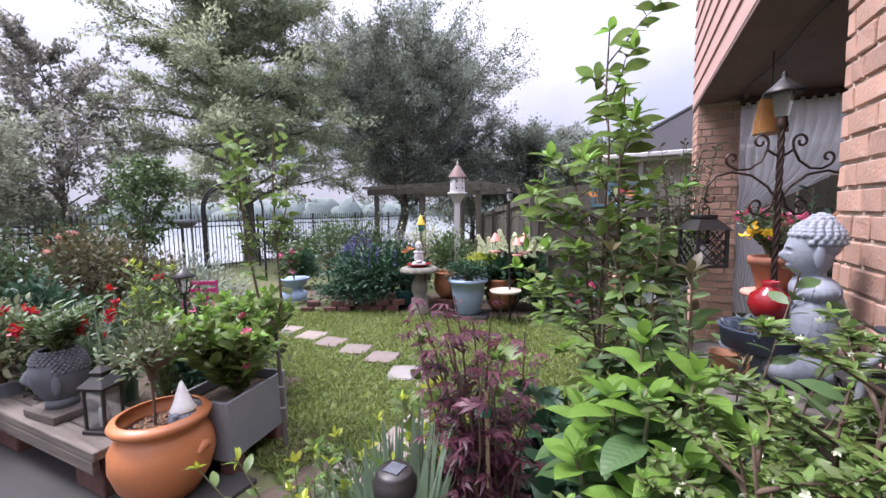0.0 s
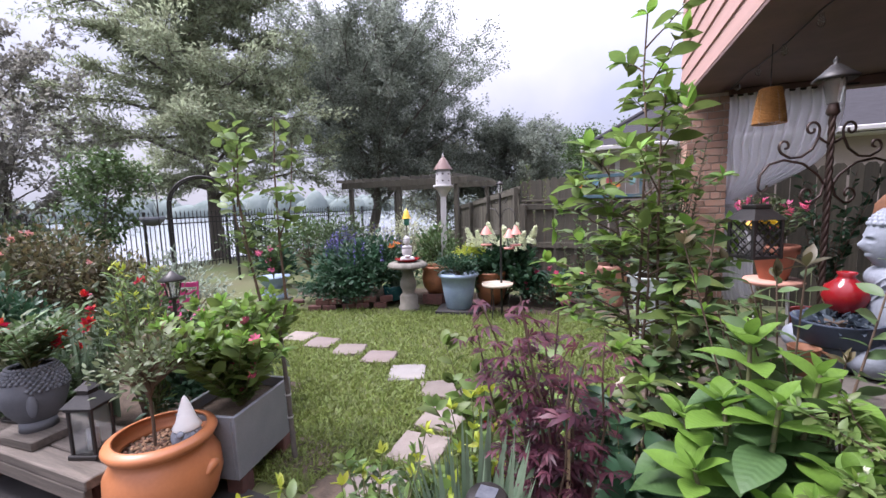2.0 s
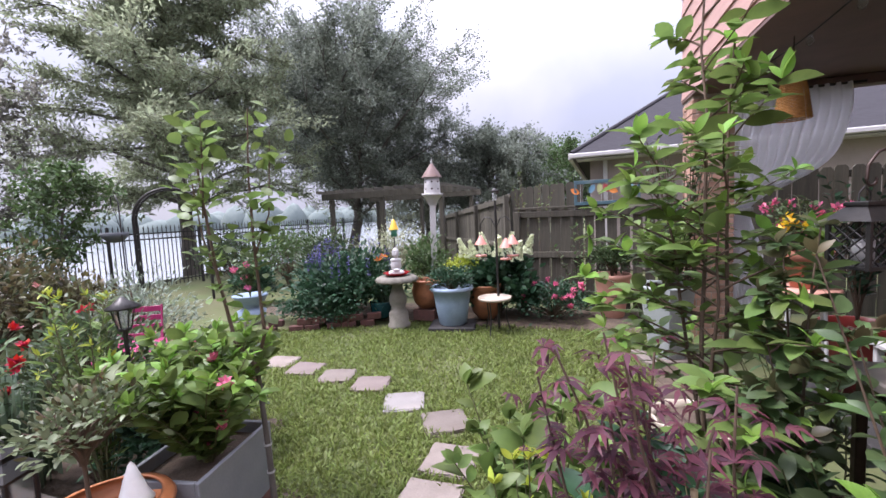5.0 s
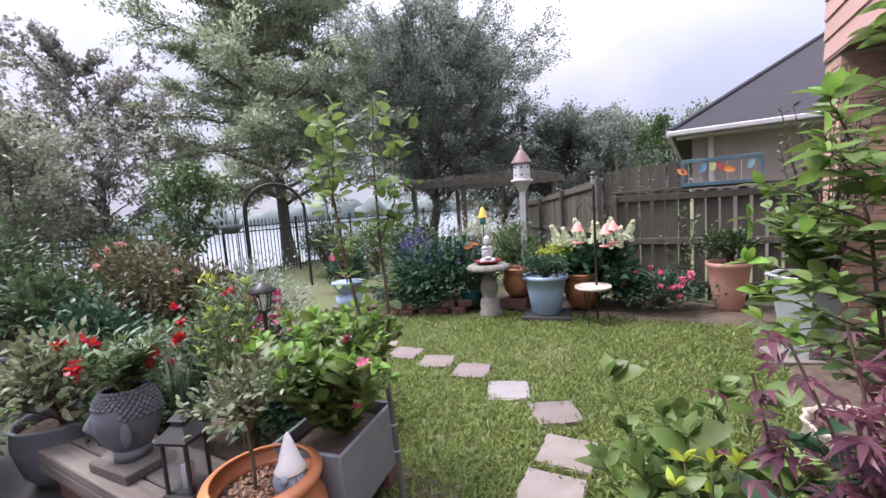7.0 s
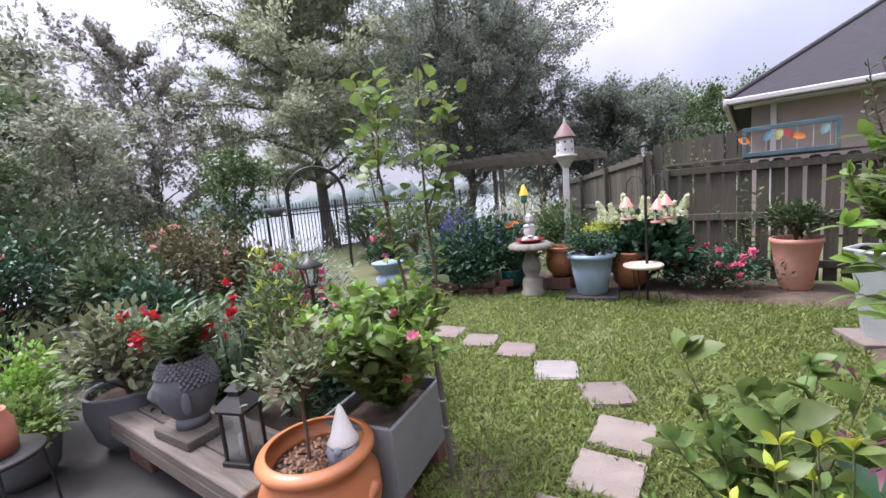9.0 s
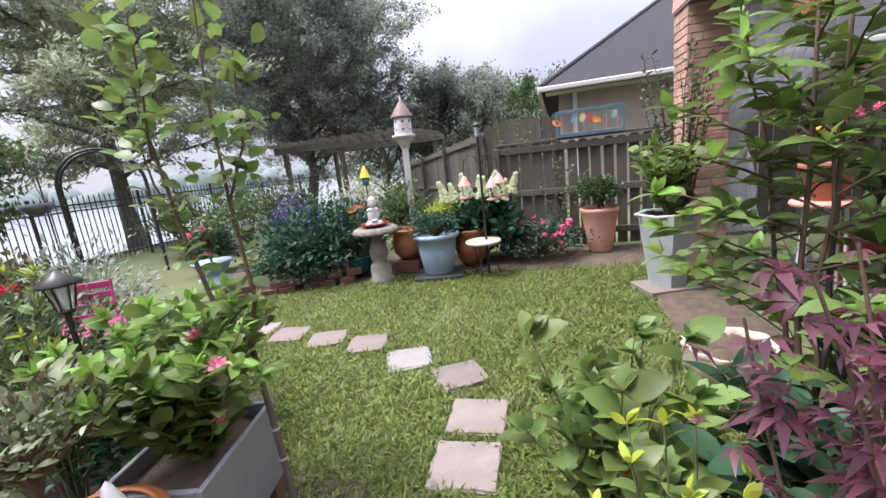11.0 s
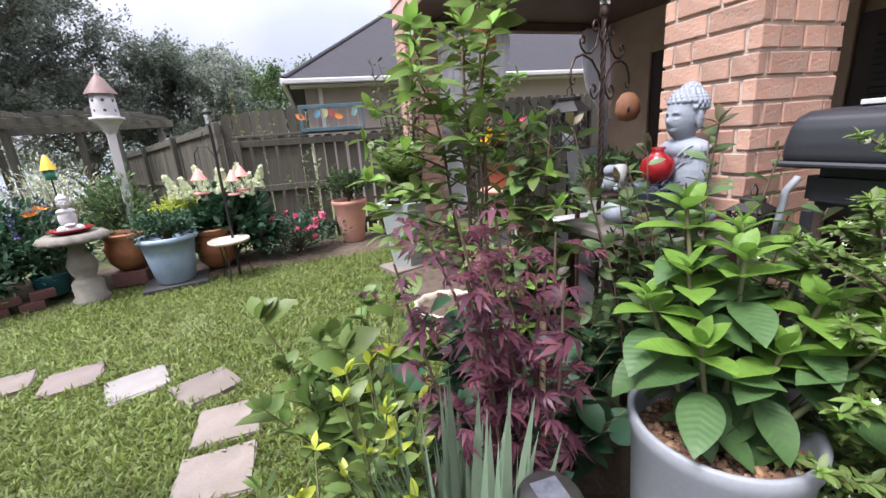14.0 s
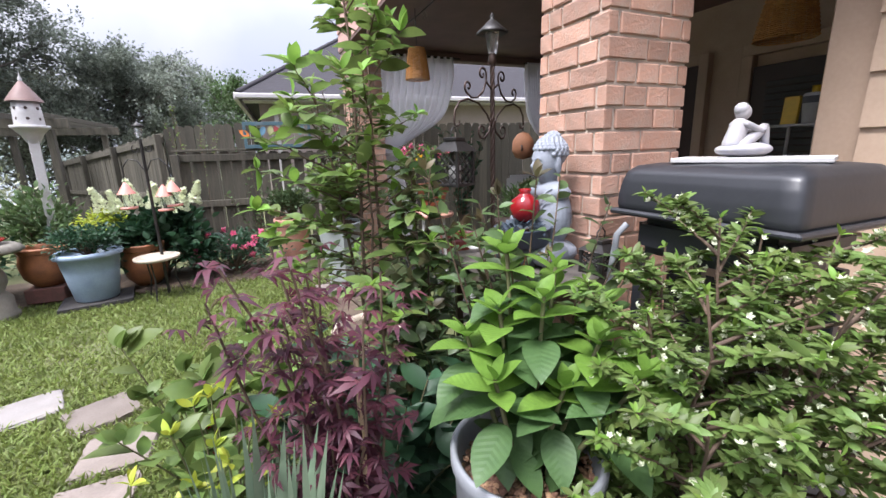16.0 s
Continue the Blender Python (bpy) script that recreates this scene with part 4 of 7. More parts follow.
def strap_clump(name, label, at, n, radius, h0, h1, w, leaf, seed, arch=0.2):
    """A clump of sword-shaped leaves that rise and lean outwards."""
    t = thing(name, label, "plant", pose(*at))
    rng = np.random.default_rng(seed)
    SV, SFc = [], []
    for k in range(n):
        a, rr = rng.uniform(0, 2 * math.pi), radius * math.sqrt(rng.uniform(0, 1))
        b = np.array([rr * math.cos(a), rr * math.sin(a), 0])
        o = np.array([math.cos(a), math.sin(a), 0]) * rng.uniform(0.02, arch)
        hgt, ww0 = rng.uniform(h0, h1), w * rng.uniform(0.7, 1.2)
        sd_ = np.array([-math.sin(a + 0.7), math.cos(a + 0.7), 0])
        base = len(SV)
        for j, f in enumerate(np.linspace(0, 1, 7)):
            c = b + o * f * f + np.array([0, 0, hgt * (f - 0.1 * f ** 3 * (np.linalg.norm(o) / 0.1))])
            ww = ww0 * (1 - f ** 3)
            SV += [c - sd_ * ww, c + sd_ * ww]
            if j:
                i0 = base + 2 * (j - 1)
                SFc.append((i0, i0 + 1, i0 + 3, i0 + 2))
    part("foliage", mesh_of("straps", np.array(SV), np.array(SFc)), leaf, t)["kind"] = "stuff"
    return t


def branched(name, label, base, leaders, zone, reach, count, per, size, shape, leaf, tips, seed, stem_r=0.012):
    """A shrub of a few leaders with side branches that spread level and carry leaves in flat sprays.
    leaders: (dx, dy, height); zone: where along a leader the branches start; reach: their length low down and at the top."""
    rng = np.random.default_rng(seed)
    t = thing(name, label, "plant", pose(*base))
    mains, twigs = [], []
    for dx, dy, hh in leaders:
        n = 10
        f = np.linspace(0, 1, n)[:, None]
        w = np.cumsum(rng.normal(0, 0.012, (n, 3)), axis=0) * [1, 1, 0]
        mains.append((f * [0, 0, hh] + f ** 1.3 * [dx, dy, 0] + w - w[0], np.linspace(stem_r, stem_r * 0.3, n)))
    for ln in mains:
        part("stem", tubes([ln], 6), TWIG, t)
    for i in range(count):
        pts, _ = mains[i % len(mains)]
        g = zone + (0.97 - zone) * (i + rng.uniform(0, 1)) / count
        x = g * (len(pts) - 1); j = min(int(x), len(pts) - 2)
        p0 = pts[j] + (pts[j + 1] - pts[j]) * (x - j)
        a = i * 2.4 + rng.uniform(-0.5, 0.5)
        k = (g - zone) / (1 - zone)
        ln = (reach[0] + (reach[1] - reach[0]) * k) * rng.uniform(0.6, 1.15)
        q = np.linspace(0, 1, 6)[:, None]
        twigs.append((p0 + q * ln * np.array([math.cos(a), math.sin(a), 0.28 + 0.5 * k]) - q * q * [0, 0, 0.12 * ln] + rng.normal(0, 0.008, (6, 3)) * q, np.linspace(0.005, 0.0015, 6)))
    for ln in twigs:
        part("branch", tubes([ln], 4), TWIG, t)
    P, D = leaves_on(rng, twigs, per, 0.25, 0.75, 0.12)
    D = D + rng.normal(0, 0.15, D.shape)
    part("foliage", scatter(shape, P, D, size * rng.uniform(0.6, 1.15, len(P)), rng, 0.35), leaf, t)["kind"] = "stuff"
    E = np.repeat(np.array([q[0][-1] for q in twigs] + [m[0][-1] for m in mains]), 4, axis=0)
    part("young_leaves", scatter(shape, E, rng.normal(0, 0.6, E.shape) + [0, 0, 0.6], size * 0.75 * rng.uniform(0.5, 1.1, len(E)), rng, 0.5), tips, t)["kind"] = "stuff"
    return t


# ---------- pots ----------
def pot(name, label, at, profile, material, n=32, scallop=0.0, lobes=8, fill=0.85, soil=None, parts=(), m=None):
    """A turned pot with soil inside; profile: outer (radius, height) from the foot up, the wall is turned inwards at the rim."""
    t = thing(name, label, "pot", m or pose(*at))
    th = profile[-1][0] * 0.09
    inner = [(max(0.01, r - th), h) for r, h in reversed(profile)]
    inner = [(r, h) for r, h in inner if h > profile[-1][1] * 0.35]
    part("body", lathe([(0.001, profile[0][1])] + list(profile) + [(profile[-1][0] - th * 0.5, profile[-1][1] + 0.006)] + inner, n, scallop, lobes), material, t)
    H = profile[-1][1]
    rin = [r for r, h in profile if h <= H * fill + 1e-6][-1] - th * 0.7
    rng = np.random.default_rng(len(name) + int(abs(at[0]) * 100))
    bm = bmesh.new()
    bmesh.ops.create_circle(bm, cap_ends=True, radius=rin, segments=24, matrix=Matrix.Translation((0, 0, H * fill)))
    bmesh.ops.poke(bm, faces=bm.faces[:])
    bmesh.ops.subdivide_edges(bm, edges=bm.edges[:], cuts=2, use_grid_fill=True)
    for v in bm.verts:
        v.co.z += rng.normal(0, 0.006)
    part("soil", bm, soil or SOIL, t, "dark potting soil")
    return t


def mulch_chips(parent, radius, z, n, seed, size=0.02):
    rng = np.random.default_rng(seed)
    a, r = rng.uniform(0, 2 * math.pi, n), radius * np.sqrt(rng.uniform(0, 1, n))
    P = np.stack([r * np.cos(a), r * np.sin(a), np.full(n, z) + rng.uniform(0, 0.012, n)], -1)
    chip = (np.array([(-.3, 0, 0), (.3, 0, 0), (.35, 1, .05), (-.3, 1.1, 0), (-.2, .1, .3), (.25, .15, .28), (.2, .9, .3), (-.25, .95, .26)], dtype=float),
            np.array([(4, 5, 6), (4, 6, 7), (0, 1, 5), (0, 5, 4), (1, 2, 6), (1, 6, 5), (2, 3, 7), (2, 7, 6), (3, 0, 4), (3, 4, 7)]))
    part("bark_chips", scatter(chip, P, rng.normal(0, 1, (n, 3)) * [1, 1, 0.25], size * rng.uniform(0.6, 1.4, n), rng, 0.2), MULCH, parent, "reddish brown bark chips", smooth=False)["kind"] = "stuff"


# ---------- patio corner: bench, bowl pot, lanterns ----------
bench = thing("bench", "low weathered plank bench on dark red brick piers", "bench", pose(-3.16, 1.31, 0.03, 0, 0, 2.5))
for k in range(3):
    part("plank", box(1.5, 0.125, 0.055, (0, -0.14 + k * 0.132, 0.25), 0.006), BENCHW, bench, smooth=False)
part("apron", box(1.46, 0.035, 0.075, (0, -0.185, 0.172), 0.004), BENCHW, bench, smooth=False)
for x in (-0.52, 0.55):
    part("pier", box(0.3, 0.3, 0.248, (x, 0.0, 0), 0.008), DARKBRICK, bench, "dark red brick pier", smooth=False)

block = tagged(part("wood_block", box(0.34, 0.24, 0.05, (0, 0, 0), 0.005), BENCHW, smooth=False), "short weathered plank laid on the bench", "plank")
block.matrix_basis = pose(-3.14, 1.27, 0.338, 0, 0, 6)


def head_planter(at, yaw):
    """A planter shaped as a serene head with curled hair, open at the crown: one plain mesh."""
    bm = bmesh.new()
    bmesh.ops.create_uvsphere(bm, u_segments=40, v_segments=30, radius=1)
    for v in bm.verts:
        x, y, z = v.co
        face = max(0, x) ** 2
        nose = math.exp(-(y / 0.14) ** 2 - ((z + 0.12) / 0.22) ** 2) * max(0, x) ** 3
        brow = math.exp(-((z - 0.14) / 0.08) ** 2) * face * math.exp(-(y / 0.5) ** 2)
        lips = math.exp(-(y / 0.2) ** 2 - ((z + 0.5) / 0.06) ** 2) * face
        eye = math.exp(-((abs(y) - 0.3) / 0.14) ** 2 - ((z - 0.0) / 0.09) ** 2) * face
        s = 1 + 0.3 * nose + 0.06 * brow + 0.1 * lips - 0.12 * eye
        v.co = Vector((x * s * 0.15 * (1 - 0.12 * max(0, -z)), y * s * 0.125 * (1 - 0.25 * max(0, -z)), z * 0.2 + 0.21))
    bmesh.ops.bisect_plane(bm, geom=bm.verts[:] + bm.edges[:] + bm.faces[:], plane_co=(0, 0, 0.365), plane_no=(0, 0, 1), clear_outer=True)
    bmesh.ops.bisect_plane(bm, geom=bm.verts[:] + bm.edges[:] + bm.faces[:], plane_co=(0, 0, 0.035), plane_no=(0, 0, 1), clear_inner=True)
    for row in range(9):
        z = 0.235 + row * 0.0155
        s = math.sqrt(max(0, 1 - ((z - 0.21) / 0.2) ** 2))
        for k in range(30):
            a = 2 * math.pi * (k + 0.5 * (row % 2)) / 30
            if math.cos(a) > 0.1 and z < 0.285:
                continue
            bmesh.ops.create_icosphere(bm, subdivisions=2, radius=0.0125, matrix=Matrix.Translation((math.cos(a) * 0.15 * s, math.sin(a) * 0.125 * s, z)))
    for sy in (-1, 1):
        bmesh.ops.create_uvsphere(bm, u_segments=10, v_segments=8, radius=1, matrix=Matrix.Translation((-0.01, sy * 0.125, 0.16)) @ Matrix.Diagonal((0.025, 0.012, 0.065, 1)))
    bmesh.ops.create_cone(bm, cap_ends=True, segments=28, radius1=0.085, radius2=0.08, depth=0.05, matrix=Matrix.Translation((0, 0, 0.025)))
    ob = part("head_planter", bm, HEADGREY)
    ob.matrix_basis = pose(*at, 0, 0, yaw)
    return tagged(ob, "dark grey planter shaped as a serene head, on a plank", "planter")


head_planter((-3.15, 1.28, 0.388), 238)


def square_lantern(at, size, height, yaw, label, panes=True):
    """A square lantern: base, corner posts, panes and a stepped roof with a ring."""
    t = thing("lantern", label, "lantern", pose(*at, 0, 0, yaw), "black patio lanterns")
    h = height
    part("base", box(size * 1.15, size * 1.15, h * 0.06, (0, 0, 0), 0.004), IRON, t, smooth=False)
    for sx in (-1, 1):
        for sy in (-1, 1):
            part("post", box(size * 0.11, size * 0.11, h * 0.58, (sx * size * 0.44, sy * size * 0.44, h * 0.06), 0.002), IRON, t, smooth=False)
    if panes:
        for k, (px, py, sx, sy) in enumerate(((0, -0.43, 0.8, 0.012), (0, 0.43, 0.8, 0.012), (-0.43, 0, 0.012, 0.8), (0.43, 0, 0.012, 0.8))):
            part("pane", box(size * sx, size * sy, h * 0.54, (px * size, py * size, h * 0.08), 0), GLASS, t, "clear glass pane", smooth=False)
        part("candle", lathe([(0.001, 0), (size * 0.2, 0), (size * 0.2, h * 0.26), (0.001, h * 0.25)], 16, at=(0, 0, h * 0.065)), WHITE, t, "white pillar candle")
    part("lintel", box(size * 1.1, size * 1.1, h * 0.05, (0, 0, h * 0.64), 0.003), IRON, t, smooth=False)
    bm = bmesh.new()
    bmesh.ops.create_cone(bm, cap_ends=True, segments=4, radius1=size * 0.86, radius2=size * 0.36, depth=h * 0.13, matrix=Matrix.Translation((0, 0, h * 0.755)) @ Matrix.Rotation(math.pi / 4, 4, "Z"))
    roof = part("roof", bm, IRON, t, smooth=False)
    part("cupola", box(size * 0.46, size * 0.46, h * 0.08, (0, 0, h * 0.81), 0.003), IRON, roof, smooth=False)
    bm = bmesh.new()
    bmesh.ops.create_cone(bm, cap_ends=True, segments=4, radius1=size * 0.42, radius2=size * 0.05, depth=h * 0.09, matrix=Matrix.Translation((0, 0, h * 0.93)) @ Matrix.Rotation(math.pi / 4, 4, "Z"))
    part("cap", bm, IRON, roof, smooth=False)
    part("ring", tubes([(curl(0, h * 1.0, 0.014, 0.014, 0, 360, 14), 0.0025)], 5), IRON, roof)
    return t


square_lantern((-2.64, 1.3, 0.336), 0.135, 0.4, 22, "black metal lantern with glass panes on the bench")
square_lantern((-3.52, 1.34, 0.336), 0.12, 0.3, 10, "black metal lantern standing behind the head planter")

bowl = pot("bowl_pot", "large round orange terracotta pot with a rolled rim", (-2.2, 1.385, 0.03),
           [(0.12, 0), (0.16, 0.02), (0.225, 0.12), (0.255, 0.22), (0.25, 0.31), (0.215, 0.375), (0.2, 0.395), (0.205, 0.41), (0.235, 0.425), (0.245, 0.445), (0.235, 0.463), (0.215, 0.47)], TERRA, 48, fill=0.82)
mulch_chips(bowl, 0.17, 0.385, 420, 5, 0.016)
for a in (200, 20):
    lug = part("handle", tubes([([(0.25 * math.cos(radians(a + d)), 0.25 * math.sin(radians(a + d)), 0.27 + 0.03 * math.cos(radians(d * 9))) for d in (-10, -5, 0, 5, 10)], [0.01, 0.022, 0.026, 0.022, 0.01])], 8), TERRA, bowl)


def gnome(at, yaw):
    """A garden gnome: a tall white cap over a grey bearded body."""
    t = thing("gnome", "small grey bearded gnome with a white pointed cap", "gnome", pose(*at, 0, 0, yaw) @ Matrix.Diagonal((1.15, 1.15, 1.12, 1)))
    part("cap", lathe([(0.001, 0.24), (0.01, 0.228), (0.026, 0.18), (0.042, 0.125), (0.057, 0.098), (0.054, 0.092), (0.03, 0.095)], 20), mat("white_cap", (0.8, 0.78, 0.76), (0.7, 0.68, 0.66), 0.5, 9, 60, 0.05), t, "white pointed cap")
    part("body", lathe([(0.03, 0.0), (0.056, 0.01), (0.062, 0.05), (0.05, 0.085), (0.03, 0.1)], 20), STONEGREY, t)
    bm = bmesh.new()
    bmesh.ops.create_icosphere(bm, subdivisions=2, radius=0.016, matrix=Matrix.Translation((0.058, 0, 0.088)))
    part("nose", bm, STONEGREY, t)
    for k in range(9):
        a = radians(-64 + 16 * k)
        bm = bmesh.new()
        bmesh.ops.create_icosphere(bm, subdivisions=2, radius=1, matrix=Matrix.Translation((0.05 * math.cos(a), 0.05 * math.sin(a), 0.055)) @ Matrix.Diagonal((0.014, 0.014, 0.036, 1)))
        part("beard_lock", bm, STONEGREY, t)
    return t


gnome((-2.085, 1.44, 0.41), -60)
bush("olive_topiary", "small olive standard with a thin trunk in the terracotta pot", "plant", (-2.24, 1.37, 0.68), (0.22, 0.2, 0.16), 560, 0.042, OVAL, L_OLIVE, 11, 34, tips=L_RED)
part("trunk", tubes([([(0, 0, -0.3), (0.008, 0, -0.15), (0, 0, 0.04)], 0.008)], 7), TWIG, bpy.data.objects["olive_topiary"])

# trough with leafy plants
tr = thing("trough", "tall rectangular grey planter trough with leafy plants", "planter", pose(-2.25, 1.85, 0.12, 0, 0, 13))
for x, y, sx, sy in ((-0.19, 0, 0.022, 0.54), (0.19, 0, 0.022, 0.54), (0, -0.26, 0.358, 0.022), (0, 0.26, 0.358, 0.022)):
    part("side", box(sx, sy, 0.36, (x, y, 0), 0.004), GREYPOT, tr, smooth=False)
for x, y in ((-0.15, -0.2), (0.15, -0.2), (-0.15, 0.2), (0.15, 0.2)):
    part("foot", box(0.1, 0.1, 0.12, (x, y, -0.12), 0.005), DARKBRICK, tr, "dark red brick foot", smooth=False)
part("soil", box(0.35, 0.49, 0.28, (0, 0, 0.02), 0), SOIL, tr, "dark potting soil", smooth=False)
stemmy("salvia", "leafy fresh green salvia with pink blooms in the trough", "plant", (-2.2, 1.85, 0.36), 0.66, 0.42, 66, 22, 0.105, leaf_shape(0.54, 5, 0.3), L_FRESH, STEM, 21, lean=(-0.05, 0.02), flowers=(P_PINK, 9, 0.035, BLOOM, "pink flowers"), tips=L_BRIGHT, start=0.2)
stemmy("spiky_shrub", "upright yellow-green shrub beside the trough", "plant", (-2.85, 1.75, 0.05), 1.28, 0.2, 20, 26, 0.08, LONG, L_FRESH, STEM, 22, lean=(-0.06, 0), tips=L_YELLOW, start=0.35)

# sapling beside the lawn
sap_lines = [([(0, 0, 0), (-0.04, 0.02, 0.4), (-0.09, 0.04, 0.82)], [0.017, 0.014, 0.012]),
             ([(-0.09, 0.04, 0.82), (-0.2, 0.02, 0.95), (-0.26, 0.0, 1.3), (-0.3, -0.02, 1.75), (-0.32, -0.02, 2.1)], [0.011, 0.01, 0.008, 0.006, 0.003]),
             ([(-0.09, 0.04, 0.82), (-0.03, 0.05, 1.0), (-0.06, 0.06, 1.4), (-0.05, 0.05, 1.8), (-0.02, 0.05, 2.12)], [0.01, 0.009, 0.007, 0.005, 0.003]),
             ([(-0.26, 0, 1.3), (-0.38, 0.03, 1.5), (-0.46, 0.05, 1.9)], [0.006, 0.005, 0.002]),
             ([(-0.06, 0.06, 1.4), (0.08, 0.03, 1.6), (0.12, 0.03, 1.95)], [0.006, 0.004, 0.002]),
             ([(-0.3, -0.02, 1.6), (-0.2, -0.08, 1.8), (-0.16, -0.1, 2.05)], [0.005, 0.004, 0.002])]
sap = thing("sapling", "slender young tree with a forked stem and fresh leaves", "tree", pose(-1.98, 2.02, 0))
part("trunk", tubes(sap_lines[:1], 8), BARK, sap)
for q in sap_lines[1:]:
    part("branch", tubes([q], 6), TWIG, sap)
rng = np.random.default_rng(31)
sp = [(np.array(p, dtype=float), r) for p, r in sap_lines[1:]]
SP, SD = leaves_on(rng, sp, 48, 0.12, 0.9, 0.3)
SP = SP + rng.normal(0, 0.045, SP.shape)
part("foliage", scatter(BROAD, SP, SD, 0.085 * rng.uniform(0.6, 1.2, len(SP)), rng, 0.5), L_FRESH, sap)["kind"] = "stuff"
for z in (0.28, 0.42):
    part("tie", lathe([(0.02, 0), (0.021, 0.006), (0.02, 0.012)], 12, at=(-0.04 * z / 0.4, 0.02 * z / 0.4, z)), WHITE, sap, "white plastic tie")


# ---------- path lamp, bistro set ----------
def path_lamp(at, h, label):
    t = thing("path_lamp", label, "lamp", pose(*at))
    part("pole", tubes([([(0, 0, 0), (0, 0, h * 0.5), (0, 0, h - 0.17)], 0.012)], 8), IRON, t)
    part("scroll", tubes([(curl(0.03, h - 0.24, 0.012, 0.035, 0, 300, 16), 0.004)], 5), IRON, t)
    bm = bmesh.new()
    bmesh.ops.create_cone(bm, cap_ends=True, segments=6, radius1=0.03, radius2=0.052, depth=0.11, matrix=Matrix.Translation((0, 0, h - 0.115)))
    part("glass", bm, FROST, t, "frosted glass", smooth=False)
    for k in range(6):
        a = k * math.pi / 3
        part("rib", tubes([([(0.031 * math.cos(a), 0.031 * math.sin(a), h - 0.17), (0.042 * math.cos(a), 0.042 * math.sin(a), h - 0.115), (0.053 * math.cos(a), 0.053 * math.sin(a), h - 0.06)], 0.004)], 4), IRON, t)
    part("hood", lathe([(0.001, h), (0.01, h - 0.002), (0.03, h - 0.022), (0.082, h - 0.055), (0.08, h - 0.064), (0.03, h - 0.05)], 18), IRON, t)
    part("collar", lathe([(0.001, h - 0.19), (0.03, h - 0.185), (0.034, h - 0.17), (0.001, h - 0.168)], 12), IRON, t)
    return t


path_lamp((-2.82, 1.9, 0), 1.2, "black solar path lamp with frosted glass")

tbl = thing("bistro_table", "magenta metal bistro table among the plants", "table", pose(-3.75, 2.5, 0))
part("tabletop", lathe([(0.001, 0.62), (0.3, 0.62), (0.31, 0.63), (0.3, 0.645), (0.001, 0.645)], 32), MAGENTA, tbl)
for k in range(3):
    a = k * 2.1
    part("leg", tubes([([(0.2 * math.cos(a), 0.2 * math.sin(a), 0.62), (0.06 * math.cos(a), 0.06 * math.sin(a), 0.3), (0.24 * math.cos(a), 0.24 * math.sin(a), 0)], 0.01)], 6), MAGENTA, tbl)
chr_ = thing("metal_chair", "magenta metal slatted garden chair", "chair", pose(-4.3, 2.75, 0, 0, 0, 30))
for k in range(6):
    part("seat_slat", box(0.4, 0.05, 0.01, (0, -0.17 + k * 0.066, 0.44), 0.002), MAGENTA, chr_, smooth=False)
for sx in (-0.19, 0.19):
    part("leg", tubes([([(sx, -0.2, 0), (sx, -0.1, 0.3), (sx, 0.2, 0.44), (sx, 0.26, 0.85)], 0.01)], 6), MAGENTA, chr_)
    part("leg", tubes([([(sx, 0.22, 0), (sx, 0.1, 0.25), (sx, -0.2, 0.44)], 0.01)], 6), MAGENTA, chr_)
for k in range(4):
    part("back_slat", box(0.4, 0.012, 0.05, (0, 0.22 + k * 0.012, 0.55 + k * 0.08), 0.002), MAGENTA, chr_, smooth=False)

# ---------- stepping stones ----------
STONES = ((-4.75, 4.08, 12, 0), (-4.26, 4.02, 8, 0), (-3.75, 3.96, 14, 0), (-3.33, 3.86, 10, 1), (-2.88, 3.78, 18, 0), (-2.44, 3.70, 16, 1), (-1.965, 3.45, 24, 2), (-1.515, 3.235, 32, 0), (-1.31, 2.79, 4, 0), (-1.3, 2.4, 3, 0), (-1.36, 1.98, 8, 0))
rs = random.Random(5)
for sx, sy, yaw, tone in STONES:
    bm = box(0.335, 0.325, 0.05, (0, 0, 0), 0.008, 2)
    bmesh.ops.subdivide_edges(bm, edges=[e for e in bm.edges if e.calc_length() > 0.2], cuts=3, use_grid_fill=True)
    for v in bm.verts:
        v.co += Vector((rs.uniform(-1, 1) * 0.006, rs.uniform(-1, 1) * 0.006, rs.uniform(-1, 1) * 0.002))
    st = part("stepping_stone", bm, (PAVER, PAVERB, PAVERW)[tone], smooth=False)
    st.matrix_basis = pose(sx, sy, -0.022, rs.uniform(-1, 1), rs.uniform(-1, 1), yaw)
    tagged(st, ("pinkish square concrete stepping stone in the lawn", "brown-grey square stepping stone in the lawn", "pale square stepping stone in the lawn")[tone], "stepping stone", "stepping stones of the path")

# ---------- border along the fence ----------
bath = thing("bird_bath", "weathered stone bird bath on a baluster pedestal", "bird bath", pose(-3.1, 5.56, 0))
part("pedestal", lathe([(0.001, 0), (0.16, 0), (0.16, 0.06), (0.135, 0.08), (0.135, 0.22), (0.115, 0.25), (0.085, 0.28), (0.12, 0.36), (0.125, 0.43), (0.085, 0.55), (0.07, 0.6), (0.09, 0.64), (0.001, 0.64)], 24), BATHSTONE, bath)
part("basin", lathe([(0.001, 0.63), (0.08, 0.64), (0.16, 0.665), (0.25, 0.655), (0.285, 0.665), (0.29, 0.69), (0.26, 0.73), (0.22, 0.745), (0.12, 0.735), (0.001, 0.735)], 56, 0.05, 14), BATHSTONE, bath)
dish = tagged(part("red_dish", lathe([(0.001, 0), (0.12, 0.0), (0.18, 0.05), (0.19, 0.05), (0.125, 0.008), (0.001, 0.008)], 32), REDGLAZE), "glossy red dish in the bird bath", "dish")
dish.matrix_basis = pose(-3.1, 5.56, 0.74)


